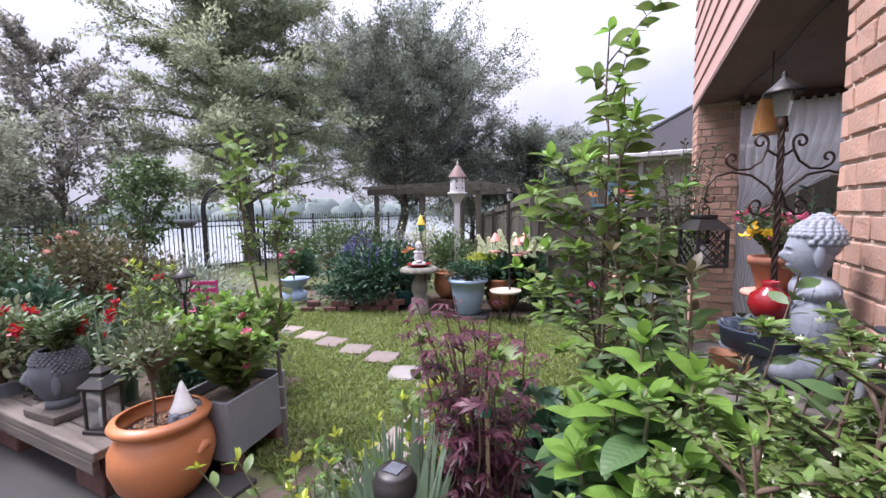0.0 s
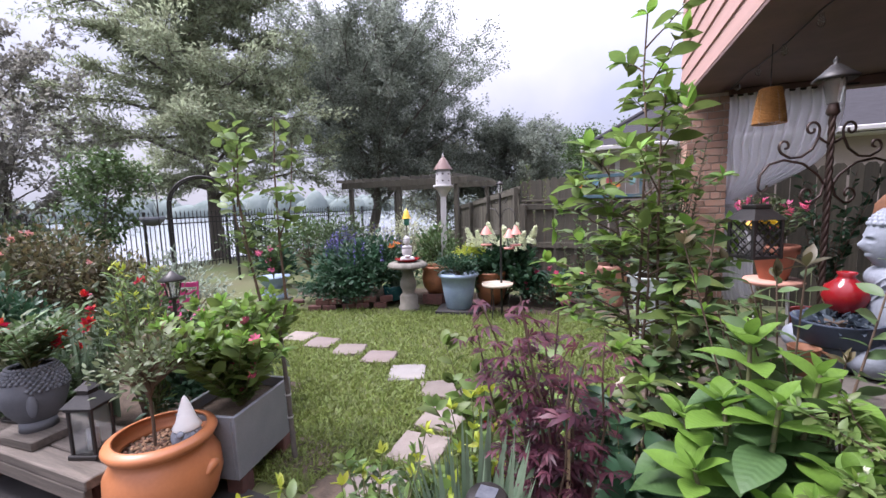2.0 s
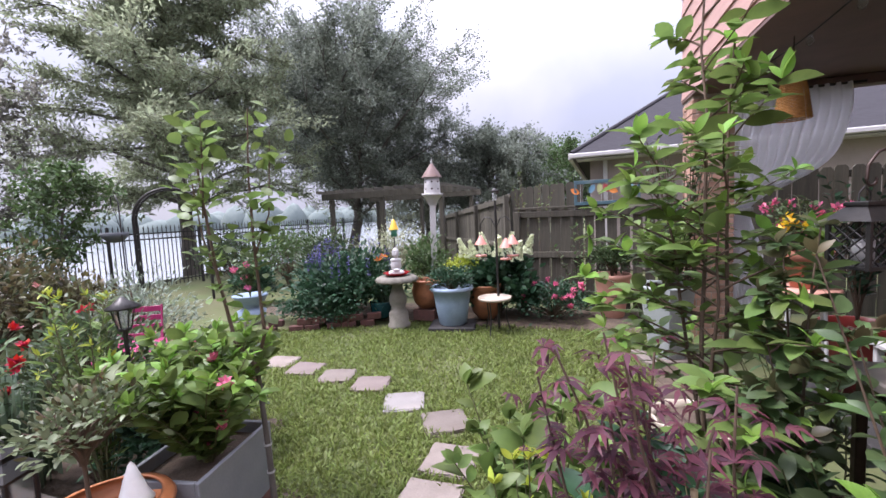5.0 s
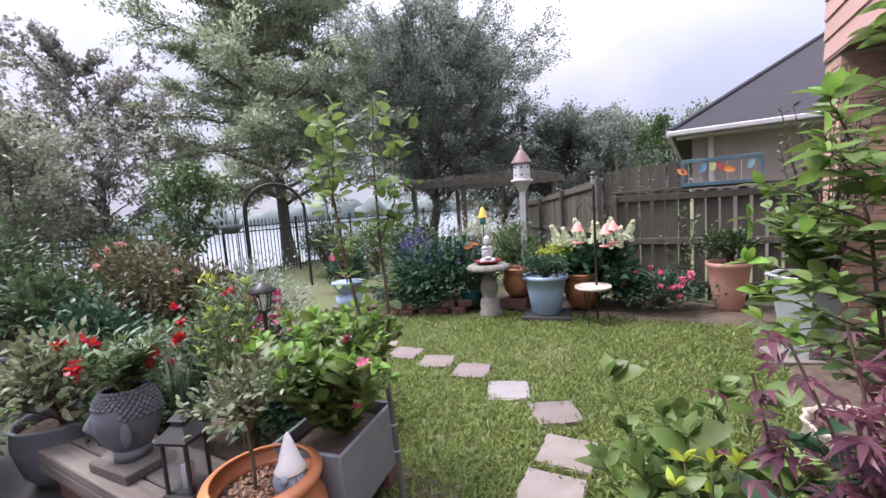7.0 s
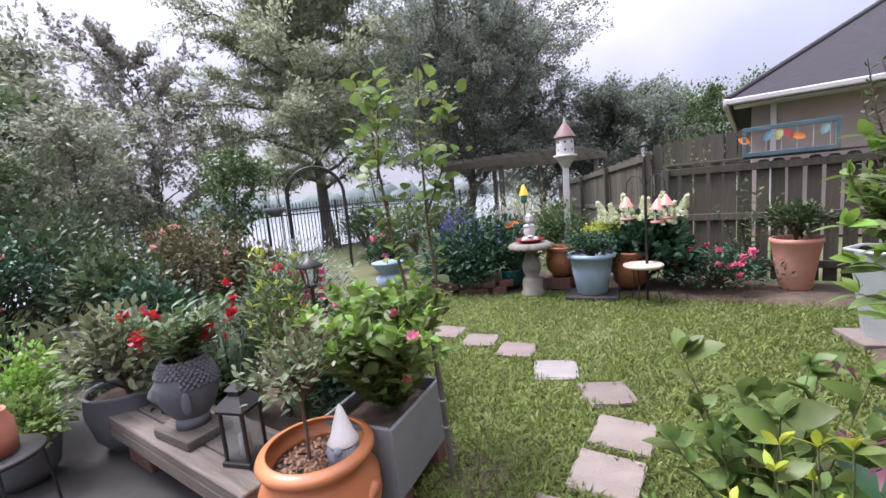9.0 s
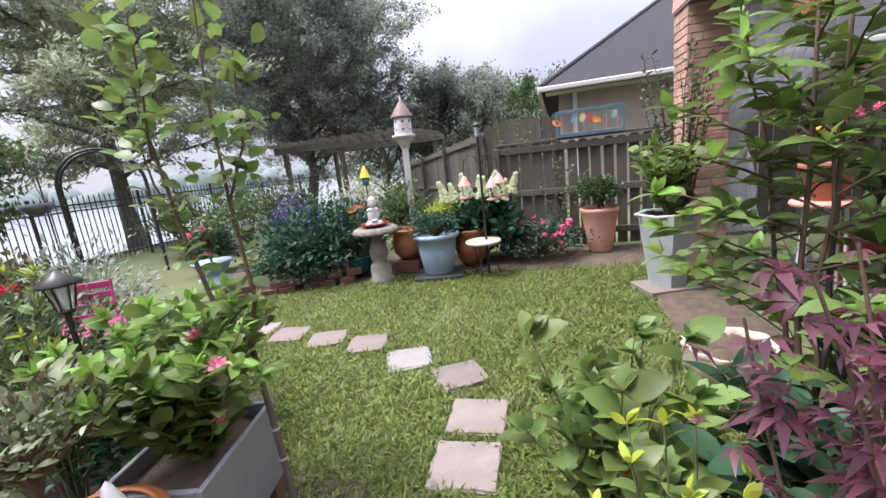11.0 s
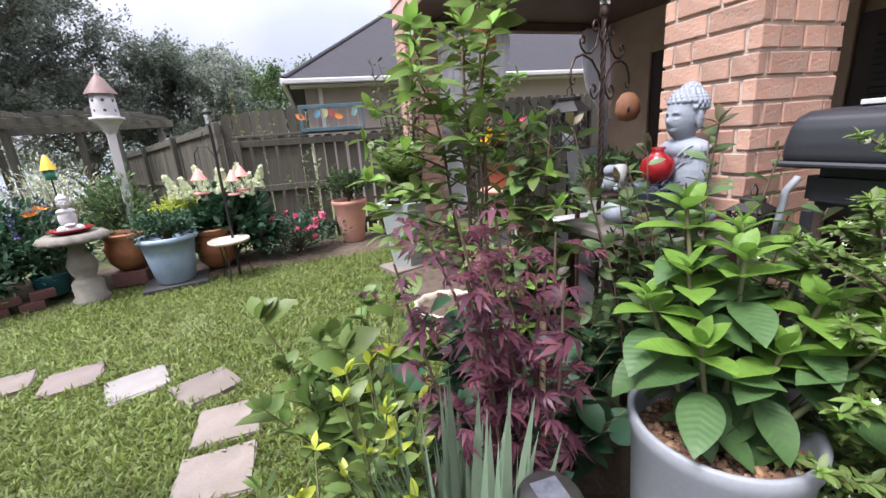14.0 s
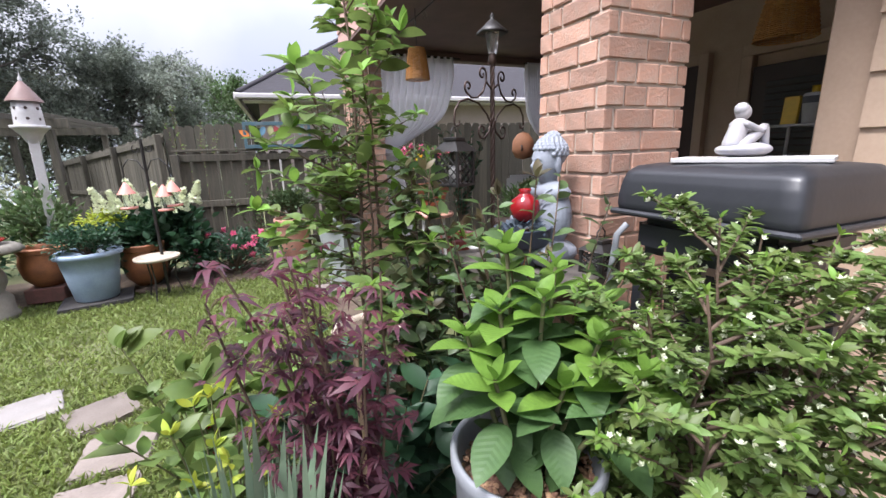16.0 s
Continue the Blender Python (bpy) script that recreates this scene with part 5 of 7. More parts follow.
def seated_figure(name, at, s, yaw, material, label, curls=True):
    """A seated, cross-legged statue, as one plain mesh."""
    bm = bmesh.new()

    def blob(x, y, z, rx, ry, rz, tilt=0.0, fine=1):
        bmesh.ops.create_uvsphere(bm, u_segments=24 * fine, v_segments=16 * fine, radius=1, matrix=Matrix.Translation((x, y, z)) @ Matrix.Rotation(tilt, 4, "X") @ Matrix.Diagonal((rx, ry, rz, 1)))

    blob(0.0, 0, 0.07, 0.18, 0.2, 0.08)
    for sy in (-1, 1):
        blob(0.06, sy * 0.13, 0.075, 0.12, 0.09, 0.075)
        bm.from_mesh(tubes([([(-0.03, sy * 0.12, 0.45), (-0.03, sy * 0.155, 0.41), (-0.025, sy * 0.17, 0.33), (-0.01, sy * 0.178, 0.25), (0.03, sy * 0.165, 0.2), (0.09, sy * 0.11, 0.165), (0.13, sy * 0.05, 0.15)], np.array([0.045, 0.056, 0.055, 0.052, 0.05, 0.042, 0.034]))], 14))
        blob(-0.01, sy * 0.093, 0.575, 0.02, 0.012, 0.05)
    blob(-0.03, 0, 0.28, 0.105, 0.15, 0.2)
    blob(-0.02, 0, 0.42, 0.09, 0.155, 0.07)
    blob(0.13, 0, 0.16, 0.06, 0.09, 0.035)
    blob(-0.01, 0, 0.485, 0.05, 0.052, 0.07)
    start = len(bm.verts)
    blob(0.005, 0, 0.592, 0.089, 0.082, 0.125, 0, 5)
    bm.verts.ensure_lookup_table()
    for v in bm.verts[start:]:
        x, y, z = (v.co.x - 0.005) / 0.089, v.co.y / 0.082, (v.co.z - 0.592) / 0.125
        f = max(0, x) ** 2
        v.co.x += 0.025 * math.exp(-(y / 0.13) ** 2 - ((z + 0.16) / 0.2) ** 2) * f + 0.011 * math.exp(-(y / 0.24) ** 2 - ((z + 0.55) / 0.09) ** 2) * f
        v.co.x -= 0.014 * math.exp(-((abs(y) - 0.36) / 0.22) ** 2 - ((z - 0.02) / 0.12) ** 2) * f
        v.co.x += 0.01 * math.exp(-((abs(y) - 0.36) / 0.17) ** 2 - ((z + 0.06 - 0.25 * (abs(y) - 0.36) ** 2) / 0.055) ** 2) * f
        v.co.x += 0.007 * math.exp(-((abs(y) - 0.34) / 0.26) ** 2 - ((z - 0.19 + 0.5 * (abs(y) - 0.34) ** 2) / 0.05) ** 2) * f
        v.co.x -= 0.006 * math.exp(-(y / 0.3) ** 2 - ((z + 0.42) / 0.035) ** 2) * f
    blob(-0.018, 0, 0.642, 0.095, 0.09, 0.094)
    blob(-0.03, 0, 0.715, 0.048, 0.048, 0.045)
    if curls:
        for row in range(9):
            el = radians(-4 + row * 10.5)
            k = max(4, int(22 * math.cos(el)))
            for q in range(k):
                a = 2 * math.pi * (q + 0.5 * (row % 2)) / k
                if math.cos(a) > 0.45 and row < 2:
                    continue
                bmesh.ops.create_icosphere(bm, subdivisions=1, radius=0.0145, matrix=Matrix.Translation((-0.018 + 0.097 * math.cos(el) * math.cos(a), 0.092 * math.cos(el) * math.sin(a), 0.642 + 0.096 * math.sin(el))))
        for row in range(4):
            k = 12 - 3 * row
            for q in range(k):
                a = 2 * math.pi * q / k
                e = radians(15 + row * 22)
                bmesh.ops.create_icosphere(bm, subdivisions=1, radius=0.013, matrix=Matrix.Translation((-0.03 + 0.048 * math.cos(e) * math.cos(a), 0.048 * math.cos(e) * math.sin(a), 0.715 + 0.045 * math.sin(e))))
    for k in range(3):
        pts = []
        for f in np.linspace(0, 1, 12):
            y = 0.11 - 0.19 * f
            z = 0.45 - 0.03 * k - (0.2 + 0.01 * k) * f ** 1.2
            x = -0.03 + 0.107 * math.sqrt(max(0.02, 1 - (y / 0.155) ** 2)) - 0.004
            pts.append((x, y, max(z, 0.12)))
        bm.from_mesh(tubes([(pts, 0.004)], 6))
    bmesh.ops.scale(bm, vec=(s, s, s), verts=bm.verts[:])
    ob = part(name, bm, material)
    ob.matrix_basis = pose(*at, 0, 0, yaw)
    fuse = ob.modifiers.new("fuse", "REMESH")
    fuse.mode, fuse.voxel_size, fuse.use_smooth_shade = "VOXEL", 0.0036 * s, True
    soft = ob.modifiers.new("soften", "SMOOTH")
    soft.factor, soft.iterations = 0.35, 1
    return tagged(ob, label, "statue")


seated_figure("statue", (-3.1, 5.56, 0.75), 0.5, -60, WHITE, "small white seated meditating statue in the red dish", True)

urn_blue = pot("blue_pot", "large pale blue pot with a moulded scroll on a slab", (-2.35, 5.72, 0.06), [(0.17, 0), (0.19, 0.02), (0.235, 0.3), (0.26, 0.46), (0.29, 0.47), (0.3, 0.5), (0.29, 0.52)], BLUEPOT, 36)
for k in range(5):
    rr = part("rosette", tubes([(curl(0, 0.29, 0.012, 0.05, k * 72, k * 72 + 320, 14), 0.009)], 5), BLUEPOT, urn_blue)
    rr.matrix_basis = pose(0, -0.228, 0.0, -6, 0, 0) if k == 0 else pose(0, 0, 0, 0, 0, 72 * k) @ pose(0, -0.228, 0, -6, 0, 0)
slab = tagged(part("slab", box(0.62, 0.5, 0.055, (0, 0, 0), 0.006), CONCRETE_SHADED, smooth=False), "grey concrete slab under the blue pot", "slab")
slab.matrix_basis = pose(-2.35, 5.72, 0.006, 0, 0, 14)
pot("orange_pot", "rounded dark orange clay pot behind the bird bath", (-2.85, 6.02, 0.2), [(0.12, 0), (0.2, 0.1), (0.225, 0.24), (0.2, 0.36), (0.225, 0.4), (0.225, 0.42)], ORANGEPOT)
st1 = tagged(part("plinth", box(0.34, 0.34, 0.16, (-2.85, 6.02, 0.035), 0.01), DARKBRICK, smooth=False), "dark brick plinth under the orange pot", "plinth")
pot("orange_pot", "rounded dark orange clay pot in the border", (-1.98, 6.12, 0.06), [(0.12, 0), (0.2, 0.1), (0.23, 0.28), (0.2, 0.42), (0.22, 0.46), (0.22, 0.48)], ORANGEPOT)
pot("teal_pot", "small dark teal glazed pot in the border", (-3.55, 5.85, 0.05), [(0.1, 0), (0.15, 0.05), (0.16, 0.22), (0.17, 0.25)], mat("teal_glaze", (0.02, 0.09, 0.1), None, 0.25))
pot("teal_pot", "small slate blue pot at the bed's edge", (-4.15, 5.4, 0.04), [(0.07, 0), (0.1, 0.05), (0.11, 0.15), (0.115, 0.17)], HEADGREY)
pot("pink_pot", "tall tapered pink clay pot before the fence", (-0.3, 6.55, 0.05), [(0.14, 0), (0.15, 0.02), (0.195, 0.3), (0.23, 0.53), (0.245, 0.55), (0.245, 0.59)], PINKPOT, 40)
hx = thing("hexagonal_pot", "tall pale six-sided pot on a slab beside the porch", "pot", pose(0.17, 5.05, 0.055))
bm = bmesh.new()
bmesh.ops.create_cone(bm, cap_ends=False, segments=6, radius1=0.17, radius2=0.27, depth=0.7, matrix=Matrix.Translation((0, 0, 0.35)))
part("body", bm, SAGEPOT, hx, smooth=False)
bm = bmesh.new()
bmesh.ops.create_cone(bm, cap_ends=False, segments=6, radius1=0.15, radius2=0.25, depth=0.69, matrix=Matrix.Translation((0, 0, 0.35)))
bmesh.ops.create_circle(bm, cap_ends=True, segments=6, radius=0.24, matrix=Matrix.Translation((0, 0, 0.62)))
part("lining", bm, SOIL, hx, smooth=False)
part("rim", lathe([(0.27, 0.68), (0.285, 0.69), (0.285, 0.71), (0.25, 0.71), (0.25, 0.68)], 6), SAGEPOT, hx, smooth=False)
sl2 = tagged(part("slab", box(0.5, 0.4, 0.055, (0, 0, 0), 0.006), PAVER, smooth=False), "pale slab under the six-sided pot", "slab")
sl2.matrix_basis = pose(0.15, 5.02, -0.0, 0, 0, 20)
pot("scalloped_pot", "low cream scalloped pot in the bed by the porch", (0.1, 3.25, 0.04), [(0.13, 0), (0.2, 0.05), (0.24, 0.14), (0.23, 0.2), (0.25, 0.23)], CREAMPOT, 48, 0.05, 12)

sd = thing("side_table", "small round mosaic side table on thin iron legs", "table", pose(-1.72, 5.6, 0))
part("tabletop", lathe([(0.001, 0.44), (0.2, 0.44), (0.215, 0.45), (0.215, 0.475), (0.205, 0.475), (0.2, 0.462), (0.001, 0.462)], 32), CREAMPOT, sd)
for k in range(3):
    a = k * 2.094 + 0.4
    part("leg", tubes([([(0.17 * math.cos(a), 0.17 * math.sin(a), 0.44), (0.14 * math.cos(a), 0.14 * math.sin(a), 0.22), (0.2 * math.cos(a), 0.2 * math.sin(a), 0)], 0.008)], 6), IRON, sd)

urn = thing("urn_planter", "pale stone urn planter on a low plinth", "planter", pose(-5.6, 5.35, 0))
part("plinth", box(0.42, 0.42, 0.07, (0, 0, 0), 0.01), BATHSTONE, urn, smooth=False)
part("bowl", lathe([(0.001, 0.07), (0.2, 0.07), (0.2, 0.1), (0.22, 0.2), (0.1, 0.25), (0.2, 0.33), (0.26, 0.43), (0.27, 0.45), (0.23, 0.44), (0.001, 0.4)], 28), BLUEPOT, urn)
stemmy("geranium", "pink-flowered geranium growing in the urn", "plant", (-5.6, 5.35, 0.4), 0.75, 0.25, 14, 18, 0.09, BROAD, L_MID, STEM, 41, flowers=(P_PINK, 7, 0.06, BLOOM, "pink flowers"))

# bird house on its post
bh = thing("bird_house", "white bird house with brown roof on a tall post", "bird house", pose(-2.95, 6.55, 0, 0, 1.0, 20))
part("post", box(0.09, 0.09, 1.78, (0, 0, 0), 0.005), WHITE, bh, smooth=False)
part("bracket", lathe([(0.05, 1.7), (0.1, 1.8), (0.15, 1.86), (0.17, 1.87), (0.17, 1.9), (0.001, 1.9)], 6), WHITE, bh, smooth=False)
part("house_body", lathe([(0.13, 1.9), (0.125, 2.02), (0.115, 2.16), (0.001, 2.16)], 6), WHITE, bh, smooth=False)
bh_roof = part("roof", lathe([(0.16, 2.15), (0.155, 2.165), (0.06, 2.31), (0.015, 2.37), (0.001, 2.38)], 6), SOFFIT, bh, smooth=False)
part("finial", lathe([(0.014, 2.36), (0.02, 2.39), (0.006, 2.42), (0.001, 2.47)], 8), WHITE, bh_roof, "white finial")
for k in range(6):
    a = radians(30 + 60 * k)
    for z in (1.97, 2.08):
        bm = bmesh.new()
        bmesh.ops.create_cone(bm, cap_ends=True, segments=12, radius1=0.016, radius2=0.016, depth=0.012, matrix=Matrix.Translation((0.106 * math.cos(a), 0.106 * math.sin(a), z)) @ Matrix.Rotation(a, 4, "Z") @ Matrix.Rotation(math.pi / 2, 4, "Y"))
        part("hole", bm, DARKDOOR, bh, "dark round entrance hole", smooth=False)

# lamp post with hanging feeders
fp = thing("feeder_pole", "black iron pole with lantern top and hook arms", "pole", pose(-1.7, 5.72, 0))
part("pole", tubes([([(0, 0, 0), (0, 0, 0.9), (0, 0, 1.7)], 0.016)], 8), IRON, fp)
part("lamp_hood", lathe([(0.001, 1.88), (0.02, 1.86), (0.06, 1.83), (0.055, 1.82), (0.001, 1.83)], 12), IRON, fp)
part("lamp_glass", lathe([(0.026, 1.71), (0.04, 1.82)], 8), FROST, fp)
for s in (-1, 1):
    part("hook_arm", tubes([([(0, 0, 1.35), (s * 0.06, 0, 1.48), (s * 0.14, 0, 1.5), (s * 0.2, 0, 1.42), (s * 0.21, 0, 1.3)], 0.007)], 6), IRON, fp)
    part("scroll", tubes([(curl(s * 0.05, 1.6, 0.01, 0.045, 90, 90 + s * 330, 16), 0.005)], 5), IRON, fp)
for dx, dy, z in ((-0.21, 0, 0.98), (0.13, -0.03, 0.94), (0.21, 0, 0.98)):
    fd = thing("bird_feeder", "coral red bird feeder hanging from the iron pole", "bird feeder", pose(-1.7 + dx, 5.72 + dy, z), "hanging bird feeders")
    part("tray", lathe([(0.001, 0), (0.075, 0.005), (0.08, 0.025), (0.001, 0.015)], 16), PINKF, fd)
    part("tube", lathe([(0.045, 0.015), (0.045, 0.17)], 14), GLASS, fd, "clear tube")
    fd_roof = part("roof", lathe([(0.085, 0.165), (0.05, 0.22), (0.012, 0.28), (0.001, 0.285)], 14), PINKF, fd)
    part("wire", tubes([([(0, 0, 0.28), (0, 0, 0.3), (0, 0, 1.3 - z)], 0.002)], 4), IRON, fd_roof)
yf = thing("bird_feeder", "yellow and green lantern-shaped bird feeder in the border", "bird feeder", pose(-3.5, 6.3, 0))
part("stake", tubes([([(0, 0, 0), (0, 0, 0.7), (0, 0, 1.25)], 0.008)], 6), IRON, yf)
part("body", lathe([(0.001, 1.25), (0.05, 1.25), (0.055, 1.36), (0.001, 1.36)], 6), GREENF, yf, smooth=False)
part("roof", lathe([(0.085, 1.36), (0.06, 1.42), (0.03, 1.5), (0.001, 1.53)], 6), YELLOWF, yf, smooth=False)

# coloured panel on the fence
pn = thing("wall_art", "weathered blue framed panel with coloured bird cut-outs on the fence", "panel", pose(-0.355, 7.0, 1.6))
for z in (0.0, 0.31):
    part("frame_rail", box(0.9, 0.03, 0.05, (0, 0, z), 0.003), BLUEWOOD, pn, smooth=False)
for x in (-0.43, 0.43):
    part("frame_stile", box(0.04, 0.03, 0.27, (x, 0, 0.04), 0.003), BLUEWOOD, pn, smooth=False)
for k in range(6):
    part("wire", tubes([([(-0.36 + k * 0.145, 0, 0.03), (-0.36 + k * 0.145, 0, 0.17), (-0.36 + k * 0.145, 0, 0.32)], 0.003)], 4), WHITE, pn)
CUT = ((0.7, 0.22, 0.04), (0.12, 0.25, 0.35), (0.4, 0.42, 0.2), (0.35, 0.06, 0.06), (0.7, 0.25, 0.05), (0.2, 0.35, 0.35))
for k, c in enumerate(CUT):
    V, F = leaf_shape(0.55, 5, 0.05, 0.1)
    me = mesh_of("cut_out", V * 0.15, F)
    q = part("bird_cut_out", me, mat("cut_out_paint", c, None, 0.6), pn)
    q.matrix_basis = pose(-0.37 + k * 0.132, -0.012, 0.17, 90, (-60, 30, 10, -25, -70, 20)[k], 0)

# brick edging of the border
rs = random.Random(8)
ebm = box(0.2, 0.095, 0.09, (0, 0, 0), 0.008)
eme = bpy.data.meshes.new("edging"); ebm.to_mesh(eme); ebm.free(); eme.materials.append(DARKBRICK)
edge = thing("brick_edging", "row of dark old bricks edging the border", "edging", kind="structure")
path_e = [(-4.9, 4.85), (-4.55, 5.0), (-4.1, 5.25), (-3.7, 5.5), (-3.4, 5.66)]
for (x0, y0), (x1, y1) in zip(path_e, path_e[1:]):
    L = math.hypot(x1 - x0, y1 - y0)
    for k in range(max(1, int(L / 0.21))):
        for lay in (0, 1):
            f = (k + 0.5 + 0.4 * lay) * 0.21 / L
            ob = new("brick", eme)
            ob.parent = edge
            ob.matrix_basis = pose(x0 + (x1 - x0) * f + rs.uniform(-.01, .01), y0 + (y1 - y0) * f + 0.03 * lay, 0.005 + lay * 0.092, 0, 0, math.degrees(math.atan2(y1 - y0, x1 - x0)) + rs.uniform(-5, 5))

# ---------- table with the large statue ----------
tb = thing("garden_table", "grey-brown table with thin dark legs beside the brick column", "table", pose(0.54, 1.87, 0, 0, 0, 3.6))
part("tabletop", box(0.42, 0.62, 0.035, (0, 0, 0.995), 0.006), TABLEGREY, tb, smooth=False)
part("apron", box(0.36, 0.56, 0.06, (0, 0, 0.934), 0.004), BRONZE, tb, smooth=False)
for sx in (-0.17, 0.17):
    for sy in (-0.27, 0.27):
        part("leg", box(0.03, 0.03, 0.934, (sx, sy, 0.0), 0.004), BRONZE, tb, smooth=False)
seated_figure("statue", (0.62, 1.84, 1.031), 0.67, 180, STONEGREY, "grey seated meditating statue with curled hair on the table")
nb2 = thing("blue_bowl", "dark slate blue planting bowl on the table", "bowl", pose(0.5, 1.82, 1.11))
part("body", lathe([(0.001, 0), (0.075, 0), (0.1, 0.012), (0.108, 0.07), (0.113, 0.078), (0.102, 0.076), (0.095, 0.03), (0.001, 0.025)], 32), mat("slate_blue", (0.05, 0.065, 0.1), None, 0.5), nb2)
part("stand", lathe([(0.001, -0.078), (0.05, -0.078), (0.04, -0.04), (0.045, 0.0), (0.001, 0.001)], 16), STONEGREY, nb2)
bush("succulents", "grey-blue succulents filling the bowl", "plant", (0.5, 1.82, 1.16), (0.08, 0.08, 0.02), 160, 0.03, OVAL, leafmat("succulent", (0.1, 0.13, 0.16)), 51, 10)
vs = tagged(part("red_vase", lathe([(0.001, 0), (0.03, 0), (0.055, 0.02), (0.068, 0.055), (0.06, 0.09), (0.03, 0.112), (0.022, 0.122), (0.03, 0.135), (0.026, 0.136), (0.018, 0.12), (0.001, 0.1)], 32), REDGLAZE), "glossy red round vase in the bowl", "vase")
vs.matrix_basis = pose(0.53, 1.855, 1.2) @ Matrix.Diagonal((0.88, 0.88, 0.95, 1))
mg = thing("mug", "rusty brown clay mug on the table", "mug", pose(0.4, 1.74, 1.031))
part("body", lathe([(0.001, 0), (0.036, 0), (0.038, 0.03), (0.04, 0.08), (0.042, 0.083), (0.036, 0.082), (0.034, 0.01), (0.001, 0.01)], 24), RUST, mg)
part("handle", tubes([(curl(0.04, 0.045, 0.025, 0.025, -90, 90, 12), 0.005)], 6), RUST, mg)
ball = tagged(part("stone_ball", lathe([(0.001, 0), (0.03, 0.003), (0.05, 0.02), (0.058, 0.045), (0.05, 0.07), (0.03, 0.087), (0.001, 0.09)], 24), STONEGREY), "smooth pale grey stone ball on the table", "ornament")
ball.matrix_basis = pose(0.47, 1.99, 1.031)


# ---------- shepherd post lamp ----------
sp_ = thing("lamp_post", "twisted dark bronze iron lamp post with scrolled arms", "lamp post", pose(0.62, 2.3, 0, 0, 0, 28))
tw = []
for k in range(3):
    pts = [(0.006 * math.cos(z * 50 + k * 2.094), 0.006 * math.sin(z * 50 + k * 2.094), z) for z in np.linspace(0, 1.9, 170)]
    tw.append((pts, 0.0068))
for q in tw:
    part("pole_strand", tubes([q], 6), BRONZE, sp_)
part("collar", lathe([(0.014, 1.87), (0.022, 1.88), (0.018, 1.9), (0.016, 1.915)], 14), BRONZE, sp_)
bm = bmesh.new()
bmesh.ops.create_cone(bm, cap_ends=True, segments=6, radius1=0.022, radius2=0.04, depth=0.1, matrix=Matrix.Translation((0, 0, 1.965)))
part("lamp_glass", bm, FROST, sp_, "clear ribbed lamp glass", smooth=False)
part("lamp_hood", lathe([(0.03, 2.008), (0.072, 2.0), (0.074, 2.008), (0.045, 2.032), (0.016, 2.058), (0.007, 2.064), (0.011, 2.073), (0.001, 2.09)], 6), IRON, sp_, smooth=False)
for s in (-1, 1):
    part("arm", tubes([([(0, 0, 1.585), (s * 0.045, 0, 1.645), (s * 0.11, 0, 1.69), (s * 0.19, 0, 1.705), (s * 0.25, 0, 1.69), (s * 0.285, 0, 1.65), (s * 0.29, 0, 1.605)], 0.0048)], 8), BRONZE, sp_)
    part("arm_scroll", tubes([(curl(s * 0.272, 1.605, 0.018, 0.018, 180 if s < 0 else 0, 180 + 200 if s < 0 else -200, 12), 0.004)], 6), BRONZE, sp_)
    ess = curl(s * 0.08, 1.82, 0.008, 0.032, -200 if s > 0 else 380, 185 if s > 0 else -5, 16) + [(s * 0.052, 0, 1.79), (s * 0.075, 0, 1.745), (s * 0.12, 0, 1.715), (s * 0.165, 0, 1.712), (s * 0.2, 0, 1.73)] + curl(s * 0.188, 1.757, 0.027, 0.008, -45 if s > 0 else 225, 270 if s > 0 else -90, 14)
    part("scroll", tubes([(ess, 0.0048)], 6), BRONZE, sp_)
    part("stay", tubes([([(0, 0, 1.76), (s * 0.03, 0, 1.775), (s * 0.052, 0, 1.79)], 0.0048)], 6), BRONZE, sp_)
    dn = [(s * 0.012, 0, 1.63), (s * 0.03, 0, 1.565), (s * 0.07, 0, 1.535)] + curl(s * 0.085, 1.57, 0.035, 0.01, -90, -90 + s * 330, 14)
    part("scroll", tubes([(dn, 0.0048)], 6), BRONZE, sp_)


